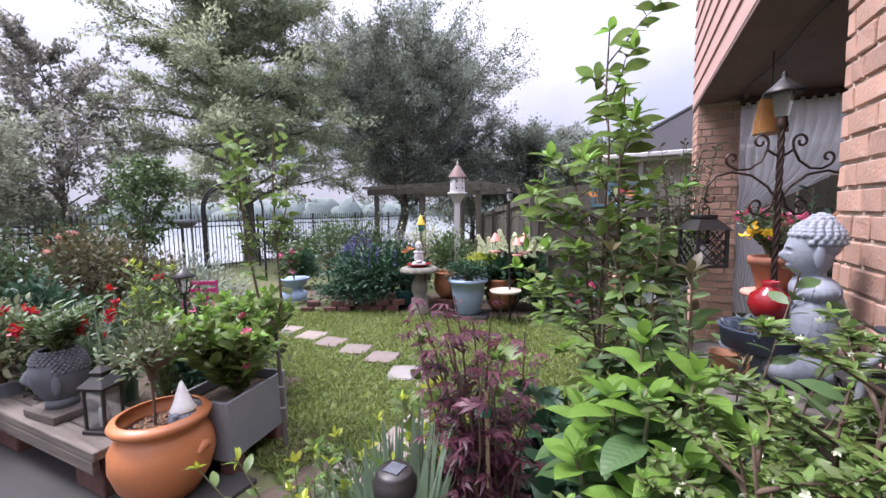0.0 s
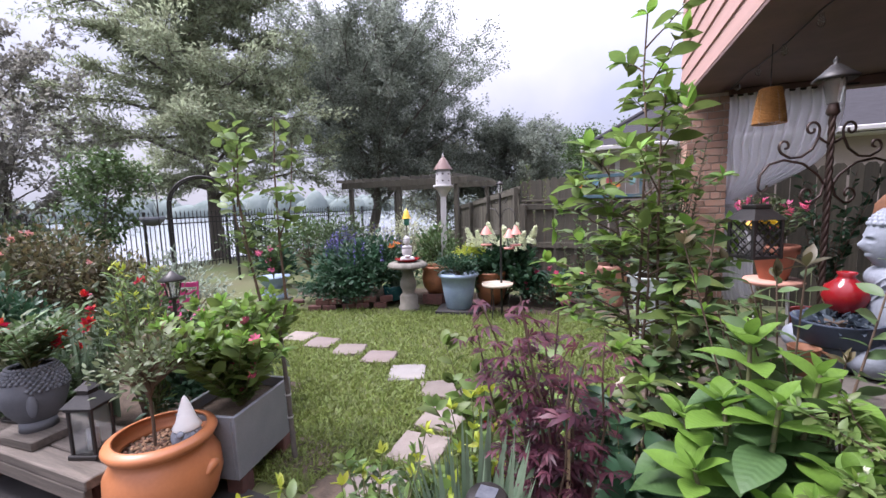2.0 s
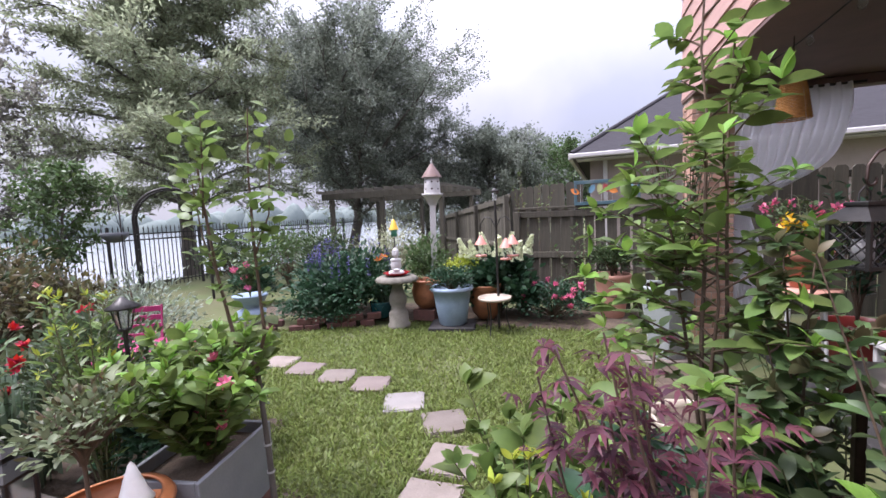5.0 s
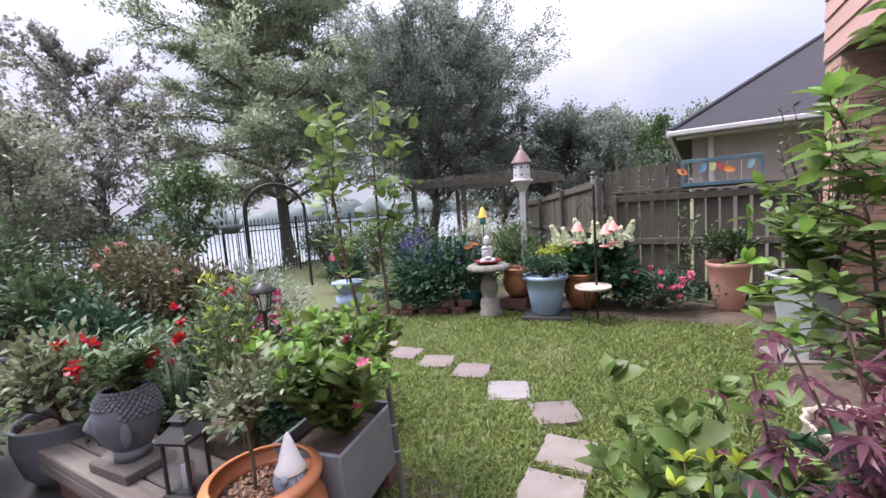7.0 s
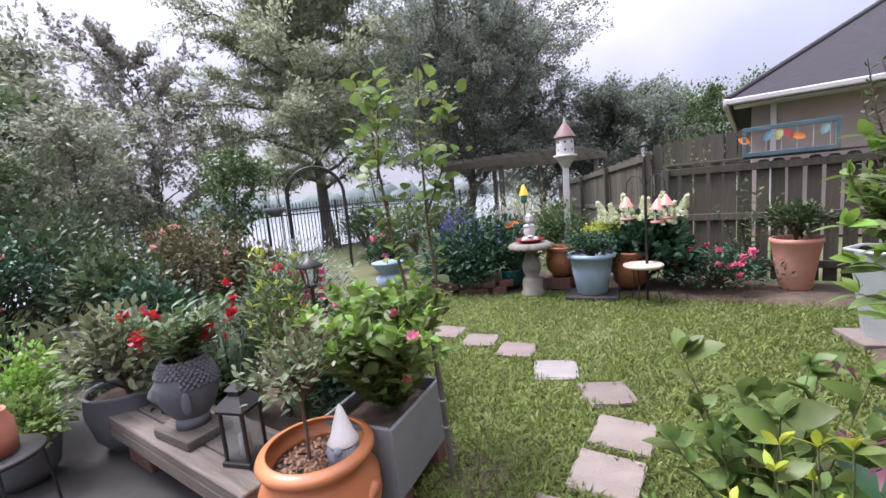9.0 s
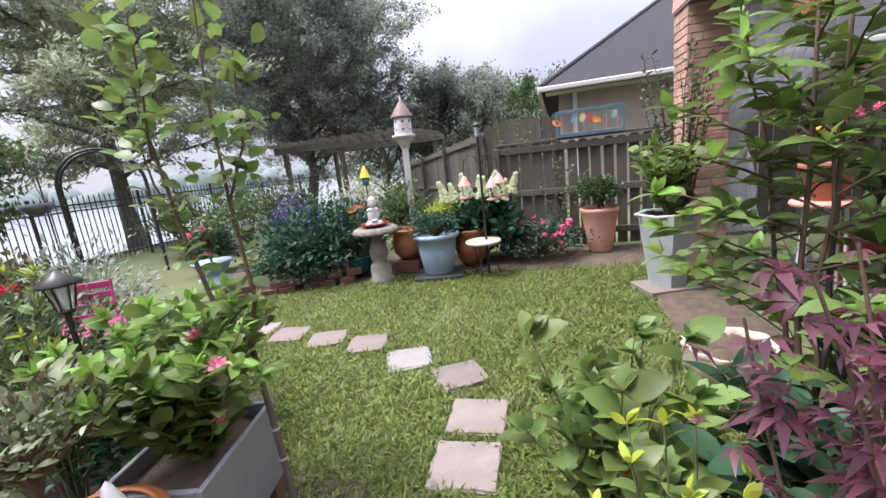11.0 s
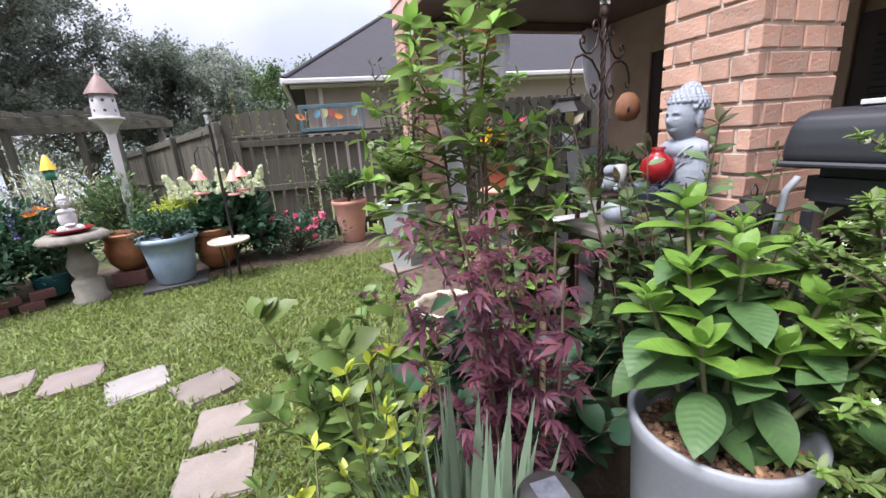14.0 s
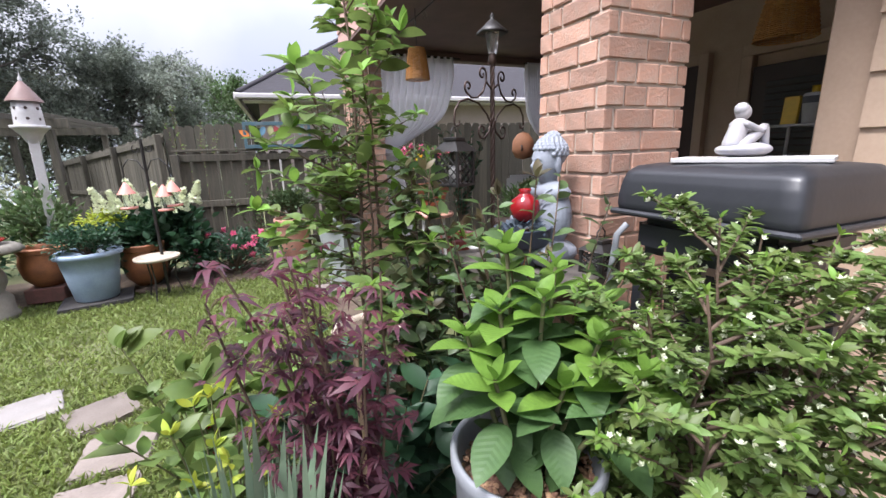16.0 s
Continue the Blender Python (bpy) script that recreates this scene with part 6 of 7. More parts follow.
def lattice_lantern(m, size, h, label):
    """A hanging lantern with crossed bars on its sides."""
    t = thing("hanging_lantern", label, "lantern", m)
    part("base", box(size, size, 0.012, (0, 0, 0), 0.002), IRON, t, smooth=False)
    w = size * 0.46
    for sx in (-1, 1):
        for sy in (-1, 1):
            part("post", box(0.012, 0.012, h, (sx * w, sy * w, 0), 0.001), IRON, t, smooth=False)
    for k in range(4):
        bars = []
        for q in range(-2, 4):
            x0 = -w + q * w * 0.66
            for s in (1, -1):
                pts = []
                for f in np.linspace(0, 1, 30):
                    x = x0 + f * w * 2.4
                    if -w <= x <= w:
                        pts.append((s * x, -w, 0.01 + f * (h - 0.02)))
                if len(pts) > 2:
                    bars.append((pts, 0.003))
        g = part("lattice", tubes(bars, 4), IRON, t)
        g.matrix_basis = pose(0, 0, 0, 0, 0, 90 * k)
    bm = bmesh.new()
    bmesh.ops.create_cone(bm, cap_ends=True, segments=4, radius1=size * 0.8, radius2=size * 0.34, depth=h * 0.3, matrix=Matrix.Translation((0, 0, h + h * 0.15)) @ Matrix.Rotation(math.pi / 4, 4, "Z"))
    part("roof", bm, IRON, t, smooth=False)
    part("cap", box(size * 0.56, size * 0.56, 0.014, (0, 0, h * 1.3), 0.002), IRON, t, smooth=False)
    part("bail", tubes([([(-0.02, 0, h * 1.3), (-0.022, 0, h * 1.3 + 0.04), (0, 0, h * 1.3 + 0.06), (0.022, 0, h * 1.3 + 0.04), (0.02, 0, h * 1.3)], 0.003)], 5), IRON, t)
    part("candle", lathe([(0.001, 0.012), (0.028, 0.012), (0.028, 0.09), (0.001, 0.088)], 16), WHITE, t, "white candle")
    return t


lattice_lantern(pose(0.362, 2.165, 1.33, 0, 0, 30), 0.125, 0.15, "black lattice lantern hanging from the lamp post")
lattice_lantern(pose(0.7, 1.615, 1.031, 0, 0, 12), 0.1, 0.085, "low black lattice lantern standing on the table")
gd = thing("gourd_bird_house", "round rusty clay bird house hanging from the lamp post", "bird house", pose(0.876, 2.436, 1.425))
part("body", lathe([(0.001, 0), (0.04, 0.01), (0.06, 0.05), (0.055, 0.1), (0.03, 0.135), (0.001, 0.145)], 24), RUST, gd)
bm = bmesh.new()
bmesh.ops.create_cone(bm, cap_ends=True, segments=14, radius1=0.016, radius2=0.016, depth=0.01, matrix=Matrix.Translation((-0.036, -0.046, 0.06)) @ Matrix.Rotation(radians(52), 4, "Z") @ Matrix.Rotation(math.pi / 2, 4, "X") @ Matrix.Rotation(radians(12), 4, "Y"))
part("hole", bm, DARKDOOR, gd, "dark round hole")
part("wire", tubes([([(0, 0, 0.14), (0, 0, 0.15), (0, 0, 0.175)], 0.002)], 4), IRON, gd)

# ---------- porch: curtain, basket lamps, pots ----------
nu, nv = 90, 40
CV = []
for j in range(nv):
    z = 2.7 - 2.35 * j / (nv - 1)
    pull = math.exp(-((z - 1.45) / 0.38) ** 2) if z > 1.45 else 1.0 - 0.25 * min(1, (1.45 - z) / 1.1)
    for i in range(nu):
        f = i / (nu - 1)
        x = f * (1.05 * (1 - 0.82 * pull))
        CV.append((x + 0.02 * math.sin(j * 0.5), 0.045 * math.sin(f * 70 + 0.6 * math.sin(j * 0.2)) * (1 - 0.4 * pull), z))
CI, CJ = np.meshgrid(np.arange(nv - 1), np.arange(nu - 1), indexing="ij")
CF = np.stack([CI * nu + CJ, CI * nu + CJ + 1, (CI + 1) * nu + CJ + 1, (CI + 1) * nu + CJ], -1).reshape(-1, 4)
cu = thing("curtain", "white sheer curtain tied back at the porch opening", "curtain", HOUSE @ pose(0.42, 4.2, 0))
part("cloth", mesh_of("cloth", CV, CF), SHEER, cu)
part("tie", lathe([(0.1, 1.44), (0.105, 1.46), (0.1, 1.48)], 16, at=(0.1, 0, 0)), WHITE, cu)
part("rod", tubes([([(-0.05, 0, 2.69), (0.6, 0, 2.69), (1.15, 0, 2.69)], 0.012)], 8), IRON, cu)
cu2 = copy_thing(cu, HOUSE @ pose(3.1, 4.2, 0) @ Matrix.Diagonal((-0.42, 1, 1, 1)))


def basket_lamp(at, r, h, label):
    """A hanging shade woven of cane: upright stakes and rings of weft."""
    t = thing("basket_lamp", label, "hanging lamp", pose(*at), "woven hanging baskets")
    body = lambda z: r * (0.62 + 0.38 * (1 - z / h) ** 0.7)
    stakes = [([(body(z) * math.cos(a), body(z) * math.sin(a), z) for z in np.linspace(0, h, 6)], 0.0032) for a in np.linspace(0, 2 * math.pi, 25)[:-1]]
    part("stakes", tubes(stakes, 4), WICKER, t)["kind"] = "stuff"
    wefts = []
    for k, z in enumerate(np.linspace(0, h, int(h / 0.011))):
        wefts.append(([((body(z) + 0.004 * math.cos(a * 12 + math.pi * k)) * math.cos(a), (body(z) + 0.004 * math.cos(a * 12 + math.pi * k)) * math.sin(a), z) for a in np.linspace(0, 2 * math.pi, 73)], 0.0045))
    part("weave", tubes(wefts, 4), WICKER, t)["kind"] = "stuff"
    part("lid", lathe([(body(h), h), (body(h) * 0.5, h + 0.01), (0.001, h + 0.012)], 24), WICKER, t)
    part("cord", tubes([([(0, 0, h), (0, 0, (2.77 - at[2] + h) / 2), (0, 0, 2.78 - at[2])], 0.004)], 5), IRON, t)
    return t


basket_lamp((0.94, 4.42, 2.15), 0.112, 0.27, "honey-coloured wicker basket lamp under the porch ceiling")
basket_lamp((2.62, 2.27, 2.09), 0.16, 0.28, "honey-coloured wicker basket lamp before the porch door")
fl = thing("string_lights", "dark string of bulbs along the porch soffit", "string lights", HOUSE @ pose(0.36, 0.5, 2.72))
part("cable", tubes([([(0, y, -0.03 * abs(math.sin(y * 2.2))) for y in np.linspace(0, 3.4, 40)], 0.006)], 5), IRON, fl)
for k in range(6):
    part("bulb", lathe([(0.001, -0.09), (0.02, -0.075), (0.024, -0.055), (0.014, -0.03), (0.014, 0)], 10, at=(0, 0.35 + 0.55 * k, -0.02)), GLASS, fl, "clear bulb")

pot("terracotta_pot", "terracotta flower pot on a round stand by the porch", (0.95, 4.15, 0.92), [(0.09, 0), (0.14, 0.2), (0.155, 0.2), (0.16, 0.26)], TERRAM)
ps = thing("plant_stand", "pale round plant stand with thin legs", "stand", pose(0.95, 4.15, 0))
part("tabletop", lathe([(0.001, 0.88), (0.19, 0.88), (0.2, 0.9), (0.19, 0.918), (0.001, 0.918)], 28), PINKPOT, ps)
for k in range(4):
    a = k * math.pi / 2 + 0.5
    part("leg", tubes([([(0.13 * math.cos(a), 0.13 * math.sin(a), 0.88), (0.15 * math.cos(a), 0.15 * math.sin(a), 0.5), (0.18 * math.cos(a), 0.18 * math.sin(a), 0.09)], 0.012)], 6), WHITE, ps)
stemmy("petunia", "bushy potted flowers in yellow, pink and magenta", "plant", (0.95, 4.15, 1.15), 0.42, 0.3, 22, 18, 0.06, OVAL, L_SHRUB, STEM, 61, flowers=(P_PINK, 12, 0.05, BLOOM, "magenta and pink flowers"))
yfl = part("yellow_flowers", scatter(BLOOM, np.random.default_rng(3).normal(0, 0.03, (10, 3)) + [-0.14, -0.1, 0.22], np.random.default_rng(4).normal(0, 0.5, (10, 3)) + [-0.4, -0.8, 0.4], 0.05, np.random.default_rng(5)), P_YELLOW, bpy.data.objects["petunia"], "yellow flowers")
stemmy("potted_shrub", "tall dark-leaved potted shrub on the porch", "plant", (1.35, 4.4, 0.6), 1.15, 0.3, 14, 18, 0.08, OVAL, L_DEEP, TWIG, 62)
pot("red_pot", "dark red glazed pot on the porch floor", (1.35, 4.4, 0.09), [(0.14, 0), (0.2, 0.2), (0.22, 0.45), (0.23, 0.52)], mat("dark_red_glaze", (0.2, 0.03, 0.025), None, 0.3))
pot("white_pot", "small white planter on the porch", (1.5, 3.4, 0.62), [(0.09, 0), (0.12, 0.12), (0.13, 0.22)], WHITE)
cr = thing("potting_bench", "pale wooden shelf with pots on the porch", "shelf", pose(1.5, 3.5, 0.09))
part("top", box(0.6, 0.9, 0.03, (0, 0, 0.5), 0.004), WHITE, cr, smooth=False)
for sx in (-0.26, 0.26):
    for sy in (-0.4, 0.4):
        part("leg", box(0.04, 0.04, 0.5, (sx, sy, 0), 0.003), WHITE, cr, smooth=False)
bush("fern", "dark feathery fern in the white planter", "plant", (1.5, 3.4, 0.82), (0.25, 0.25, 0.2), 700, 0.09, LONG, L_MID, 63, 16)

def porch_chair(m):
    """A pale cushioned armchair on a metal frame."""
    t = thing("porch_chair", "pale cushioned armchair on the porch", "chair", m)
    part("seat_cushion", box(0.56, 0.56, 0.13, (0, 0, 0.36), 0.04, 3), WHITE, t)
    bc = part("back_cushion", box(0.56, 0.14, 0.6, (0, 0, 0), 0.045, 3), WHITE, t)
    bc.matrix_basis = pose(0, 0.25, 0.47, -12, 0, 0)
    for sx in (-0.3, 0.3):
        part("arm", tubes([([(sx, -0.28, 0), (sx, -0.3, 0.55), (sx, -0.24, 0.62), (sx, 0.2, 0.64), (sx, 0.36, 0.9)], 0.016)], 8), IRON, t)
        part("leg", tubes([([(sx, 0.3, 0), (sx, 0.28, 0.3), (sx, 0.24, 0.62)], 0.016)], 8), IRON, t)
    part("seat_rail", box(0.6, 0.56, 0.025, (0, 0, 0.333), 0.004), IRON, t, smooth=False)
    return t


porch_chair(HOUSE @ pose(1.95, 3.05, 0.09, 0, 0, -28))
orn = thing("ornament_table", "dark low table with garden ornaments", "table", pose(1.3, 3.0, 0.09))
part("tabletop", box(0.5, 0.4, 0.03, (0, 0, 0.86), 0.006), BRONZE, orn, smooth=False)
for sx in (-0.21, 0.21):
    for sy in (-0.16, 0.16):
        part("leg", box(0.03, 0.03, 0.86, (sx, sy, 0), 0.004), BRONZE, orn, smooth=False)
wl_ = thing("white_lantern", "small white lantern with a wire handle", "lantern", pose(1.36, 3.06, 0.98))
part("body", lathe([(0.001, 0), (0.055, 0), (0.05, 0.09), (0.045, 0.16), (0.001, 0.165)], 20), WHITE, wl_)
part("handle", tubes([(curl(0, 0.16, 0.042, 0.042, 0, 180, 12), 0.004)], 5), IRON, wl_)
frog = bmesh.new()
for c, r3 in (((0, 0, 0.06), (0.06, 0.05, 0.065)), ((0.02, 0, 0.14), (0.045, 0.045, 0.04)), ((0.04, 0.05, 0.03), (0.05, 0.025, 0.03)), ((0.04, -0.05, 0.03), (0.05, 0.025, 0.03))):
    bmesh.ops.create_uvsphere(frog, u_segments=16, v_segments=12, radius=1, matrix=Matrix.Translation(c) @ Matrix.Diagonal((*r3, 1)))
tagged(placed(part("garden_statue", frog, STONEGREY), pose(1.2, 2.95, 0.98, 0, 0, 220)), "small grey stone frog statue on the table", "statue")

# ---------- grill with white figure ----------
gr = thing("grill", "large black grill with a rounded closed lid", "grill", pose(0.915, 1.285, 0, 0, 0, 2))
GW, GD_ = 0.43, 0.53
bm = bmesh.new()
lid_prof = [(0.0, 1.28), (-0.004, 1.295), (-0.002, 1.33), (0.006, 1.37), (0.018, 1.4), (0.045, 1.418), (0.1, 1.424)]
lid_z = np.linspace(1.28, 1.424, 22)
rings = []
for inset, z in zip(np.interp(lid_z, [q[1] for q in lid_prof], [q[0] for q in lid_prof]), lid_z):
    hx_, hy_ = GW / 2 - inset, GD_ / 2 - inset * 0.6
    c = 0.014
    rings.append([bm.verts.new((x, y, z)) for x, y in ((-hx_ + c, -hy_), (-hx_ + 0.05, -hy_), (hx_ - 0.05, -hy_), (hx_ - c, -hy_), (hx_, -hy_ + c), (hx_, hy_ - c), (hx_ - c, hy_), (-hx_ + c, hy_), (-hx_, hy_ - c), (-hx_, hy_ - 0.05), (-hx_, -hy_ + 0.05), (-hx_, -hy_ + c))])
for a, b in zip(rings, rings[1:]):
    for k in range(12):
        bm.faces.new((a[k], a[(k + 1) % 12], b[(k + 1) % 12], b[k]))
bm.faces.new(rings[-1]); bm.faces.new(rings[0][::-1])
part("lid", bm, BLACKVINYL, gr)
part("firebox", box(GW - 0.08, GD_ - 0.08, 0.13, (0, 0, 1.13), 0.03, 2), BLACKVINYL, gr, smooth=False)
part("lip", box(GW + 0.03, GD_ + 0.03, 0.018, (0, 0, 1.261), 0.006), BLACKVINYL, gr, smooth=False)
part("side_shelf", box(0.1, 0.36, 0.03, (GW / 2 + 0.07, 0.02, 1.225), 0.008), BLACKVINYL, gr, smooth=False)
for k in range(4):
    part("lid_mark", box(0.028 if k == 0 else 0.008, 0.003, 0.006, (-0.06 + 0.035 * k, -GD_ / 2 + 0.012, 1.385), 0.001), GUTTER, gr, "small silver mark", smooth=False)
for sx in (-0.15, 0.15):
    for sy in (-0.2, 0.2):
        part("leg", box(0.035, 0.035, 1.13, (sx, sy, 0.0), 0.004), BLACKVINYL, gr, smooth=False)
part("shelf", box(0.31, 0.44, 0.02, (0, 0, 0.3), 0.004), BLACKVINYL, gr, smooth=False)
brd = tagged(part("white_board", box(0.16, 0.37, 0.014, (0, 0, 0), 0.002), WHITE, smooth=False), "white board lying on the grill lid", "board")
brd.matrix_basis = pose(0.91, 1.27, 1.426, 0, 0, 24)


def reading_figure(at, yaw, s):
    """A small white garden figure, seated with one knee raised: one plain mesh."""
    bm = bmesh.new()

    def limb(a, b, r0, r1):
        me = tubes([([a, tuple((p + q) / 2 for p, q in zip(a, b)), b], [r0, (r0 + r1) / 2, r1])], 10)
        bm.from_mesh(me)
        for p, r in ((a, r0), (b, r1)):
            bmesh.ops.create_icosphere(bm, subdivisions=2, radius=r, matrix=Matrix.Translation(p))

    bmesh.ops.create_uvsphere(bm, u_segments=20, v_segments=12, radius=1, matrix=Matrix.Translation((0, 0.02, 0.025)) @ Matrix.Diagonal((0.08, 0.1, 0.028, 1)))
    limb((0, -0.03, 0.04), (0, -0.01, 0.11), 0.036, 0.03)
    bmesh.ops.create_icosphere(bm, subdivisions=3, radius=0.027, matrix=Matrix.Translation((0, 0.0, 0.157)) @ Matrix.Diagonal((0.9, 1, 1.1, 1)))
    bmesh.ops.create_icosphere(bm, subdivisions=2, radius=0.025, matrix=Matrix.Translation((0, -0.008, 0.168)))
    for sx in (-0.03, 0.03):
        limb((sx, -0.01, 0.115), (sx * 1.3, 0.05, 0.09), 0.012, 0.01)
        limb((sx * 1.3, 0.05, 0.09), (sx * 0.6, 0.085, 0.105), 0.01, 0.008)
    limb((-0.02, -0.02, 0.035), (-0.02, 0.06, 0.05), 0.024, 0.018)
    limb((-0.02, 0.06, 0.05), (-0.01, 0.02, 0.02), 0.018, 0.012)
    limb((0.025, -0.02, 0.035), (0.025, 0.07, 0.1), 0.024, 0.018)
    limb((0.025, 0.07, 0.1), (0.025, 0.09, 0.015), 0.018, 0.012)
    bmesh.ops.scale(bm, vec=(s, s, s), verts=bm.verts[:])
    ob = part("garden_figure", bm, mat("aged_white", (0.4, 0.37, 0.36), (0.27, 0.27, 0.31), 0.6, 14, 60, 0.15))
    ob.matrix_basis = pose(*at, 0, 0, yaw)
    return tagged(ob, "small white garden figure seated on the grill lid", "statue")


reading_figure((0.89, 1.29, 1.441), -100, 0.78)
rk = thing("wire_shelf", "white wire shelf with boxes beside the porch door", "shelf", pose(2.69, 2.14, 0.09, 0, 0, 3))
for sx in (-0.12, 0.12):
    for sy in (-0.13, 0.13):
        part("post", tubes([([(sx * 1.35, sy * 1.25, 0), (sx * 1.15, sy * 1.1, 0.8), (sx, sy, 1.5)], 0.011)], 6), WHITE, rk)
for z in (0.5, 1.0, 1.48):
    part("shelf_rim", tubes([([(-0.125, -0.135, z), (0.125, -0.135, z), (0.125, 0.135, z), (-0.125, 0.135, z), (-0.125, -0.135, z)], 0.009)], 5), WHITE, rk)
    for k in range(7):
        part("wire", tubes([([(-0.12, -0.12 + 0.04 * k, z), (0, -0.12 + 0.04 * k, z), (0.12, -0.12 + 0.04 * k, z)], 0.004)], 4), WHITE, rk)
ctn = tagged(part("carton", box(0.03, 0.085, 0.17, (0, 0, 0), 0.004), YELLOWF, smooth=False), "thin yellow carton leaning on the wire shelf", "carton")
ctn.matrix_basis = pose(2.66, 2.2, 1.577, 0, 6, 8)
jug = thing("plastic_tub", "white plastic tub with a yellow cap on the shelf", "container", pose(2.69, 2.09, 1.577))
part("body", lathe([(0.001, 0), (0.05, 0), (0.06, 0.12), (0.062, 0.17), (0.05, 0.18), (0.001, 0.18)], 20), WHITE, jug)
part("dark_label", lathe([(0.061, 0.12), (0.0635, 0.16)], 20), HEADGREY, jug, "dark label band")
part("cap", lathe([(0.025, 0.18), (0.025, 0.22), (0.001, 0.222)], 14), YELLOWF, jug, "yellow cap")

# ---------- plants by the camera ----------
hp = pot("grey_round_pot", "tall round grey planter with bark chips", (0.15, 1.22, 0.03), [(0.13, 0), (0.15, 0.02), (0.175, 0.4), (0.185, 0.66), (0.195, 0.69), (0.195, 0.72)], GREYPOT, 48, fill=0.9)
mulch_chips(hp, 0.165, 0.65, 700, 9, 0.017)
hy = thing("hydrangea", "hydrangea with large toothed green leaves and lime shoots", "plant", pose(0.15, 1.22, 0.67))
rng = np.random.default_rng(71)
BIG = leaf_shape(0.56, 7, 0.28, 0.16, 0.012)
big_mesh = []
for k in range(3):
    V, F = leaf_shape(0.54 + 0.04 * k, 8, 0.2 + 0.1 * k, 0.14, 0.012)
    for mm, nm in ((HYDRA, "leaf"), (HYDRA_Y, "young_leaf")):
        me = mesh_of(nm, V, F)
        me.materials.append(mm)
        me.polygons.foreach_set("use_smooth", np.ones(len(me.polygons), dtype=bool))
        big_mesh.append(me)
HSTEMS = ((0.02, 0.22, 0.56), (0.17, 0.15, 0.5), (-0.06, 0.12, 0.42), (-0.15, -0.02, 0.3), (0.03, -0.1, 0.28), (0.15, -0.1, 0.38), (0.27, 0.03, 0.42), (-0.16, 0.16, 0.36), (0.05, 0.04, 0.46), (0.3, -0.14, 0.3), (0.2, -0.22, 0.33))
hl = []
for hxx, hyy, hz in ((0.8 * a + 0.02, 0.8 * b, c) for a, b, c in HSTEMS):
    f = np.linspace(0, 1, 6)[:, None]
    hl.append((np.array([hxx * 0.25, hyy * 0.25, 0]) + f * [hxx * 0.75, hyy * 0.75, hz], np.linspace(0.008, 0.005, 6)))
for q in hl:
    part("stem", tubes([q], 6), STEM, hy)
for si, (pts, _) in enumerate(hl):
    for node in range(6):
        z = (0.35, 0.58, 0.76, 0.88, 0.96, 1.0)[node]
        x = z * 5; j = min(int(x), 4)
        p = pts[j] + (pts[j + 1] - pts[j]) * (x - j)
        for q in range(2 if node in (0, 1, 5) else 3):
            a = radians(90 * node + (180 if node in (0, 1, 5) else 120) * q + rng.uniform(-18, 18) + si * 37)
            young = node >= 3
            sz = (0.14, 0.15, 0.145, 0.12, 0.085, 0.06)[node] * rng.uniform(0.85, 1.15)
            el = (-22, -8, 6, 24, 48, 72)[node] + rng.uniform(-9, 9)
            ob = new("leaf", big_mesh[2 * rng.integers(0, 3) + (1 if young else 0)])
            ob.parent = hy
            d = Vector((math.cos(a) * math.cos(radians(el)), math.sin(a) * math.cos(radians(el)), math.sin(radians(el))))
            X = d.cross(Vector((0, 0, 1))).normalized()
            Z = X.cross(d)
            R = Matrix((X, d, Z)).transposed().to_4x4()
            ob.matrix_basis = Matrix.Translation(Vector(p)) @ R @ Matrix.Diagonal((sz, sz, sz, 1))

mp_ = thing("red_maple", "small purple-leaved maple tied to a cane", "plant", pose(-0.27, 1.38, 0.02))
rng = np.random.default_rng(81)
ml = stem_lines(rng, (0, 0, 0), 1.3, 0.19, 17, (-0.05, 0.02), 0.0075, 9, 0.35)
for q in ml:
    part("stem", tubes([q], 5), TWIG, mp_)
P, D = leaves_on(rng, ml, 30, 0.5, 0.9, -0.25)
P = P + rng.normal(0, 0.035, P.shape)
part("foliage", scatter(PALM, P, D, 0.062 * rng.uniform(0.6, 1.25, len(P)), rng, 0.35), L_MAPLE, mp_)["kind"] = "stuff"
part("cane", tubes([([(0.03, -0.02, 0), (0.03, -0.03, 0.5), (0.03, -0.04, 1.0)], 0.007)], 6), STICK, mp_, "pale bamboo cane")
part("tie", lathe([(0.012, 0.92), (0.015, 0.93), (0.012, 0.945)], 10, at=(0.03, -0.04, 0)), GREENF, mp_, "green plastic tie")

strap_clump("strap_lily", "clump of upright grey-green strap leaves", (-0.5, 1.19, 0.02), 190, 0.11, 0.65, 1.02, 0.019, L_STRAP, 91)
stemmy("golden_shrub", "low shrub with yellow-green shoots", "plant", (-0.6, 1.55, 0.02), 0.86, 0.16, 16, 14, 0.075, OVAL, L_FRESH, STEM, 92, tips=L_YELLOW, start=0.3)
stemmy("turks_cap", "soft green broad-leaved plant with small red flowers", "plant", (-0.66, 1.95, 0.02), 0.86, 0.3, 22, 14, 0.12, BROAD, L_FRESH, STEM, 93, flowers=(P_RED, 8, 0.018, BLOOM, "small red flowers"), tips=L_FRESH, start=0.25)
stemmy("broad_shrub", "dark green broad-leaved shrub under the maple", "plant", (-0.1, 1.75, 0.02), 0.75, 0.4, 34, 16, 0.13, BROAD, L_DEEP, STEM, 94, start=0.15)
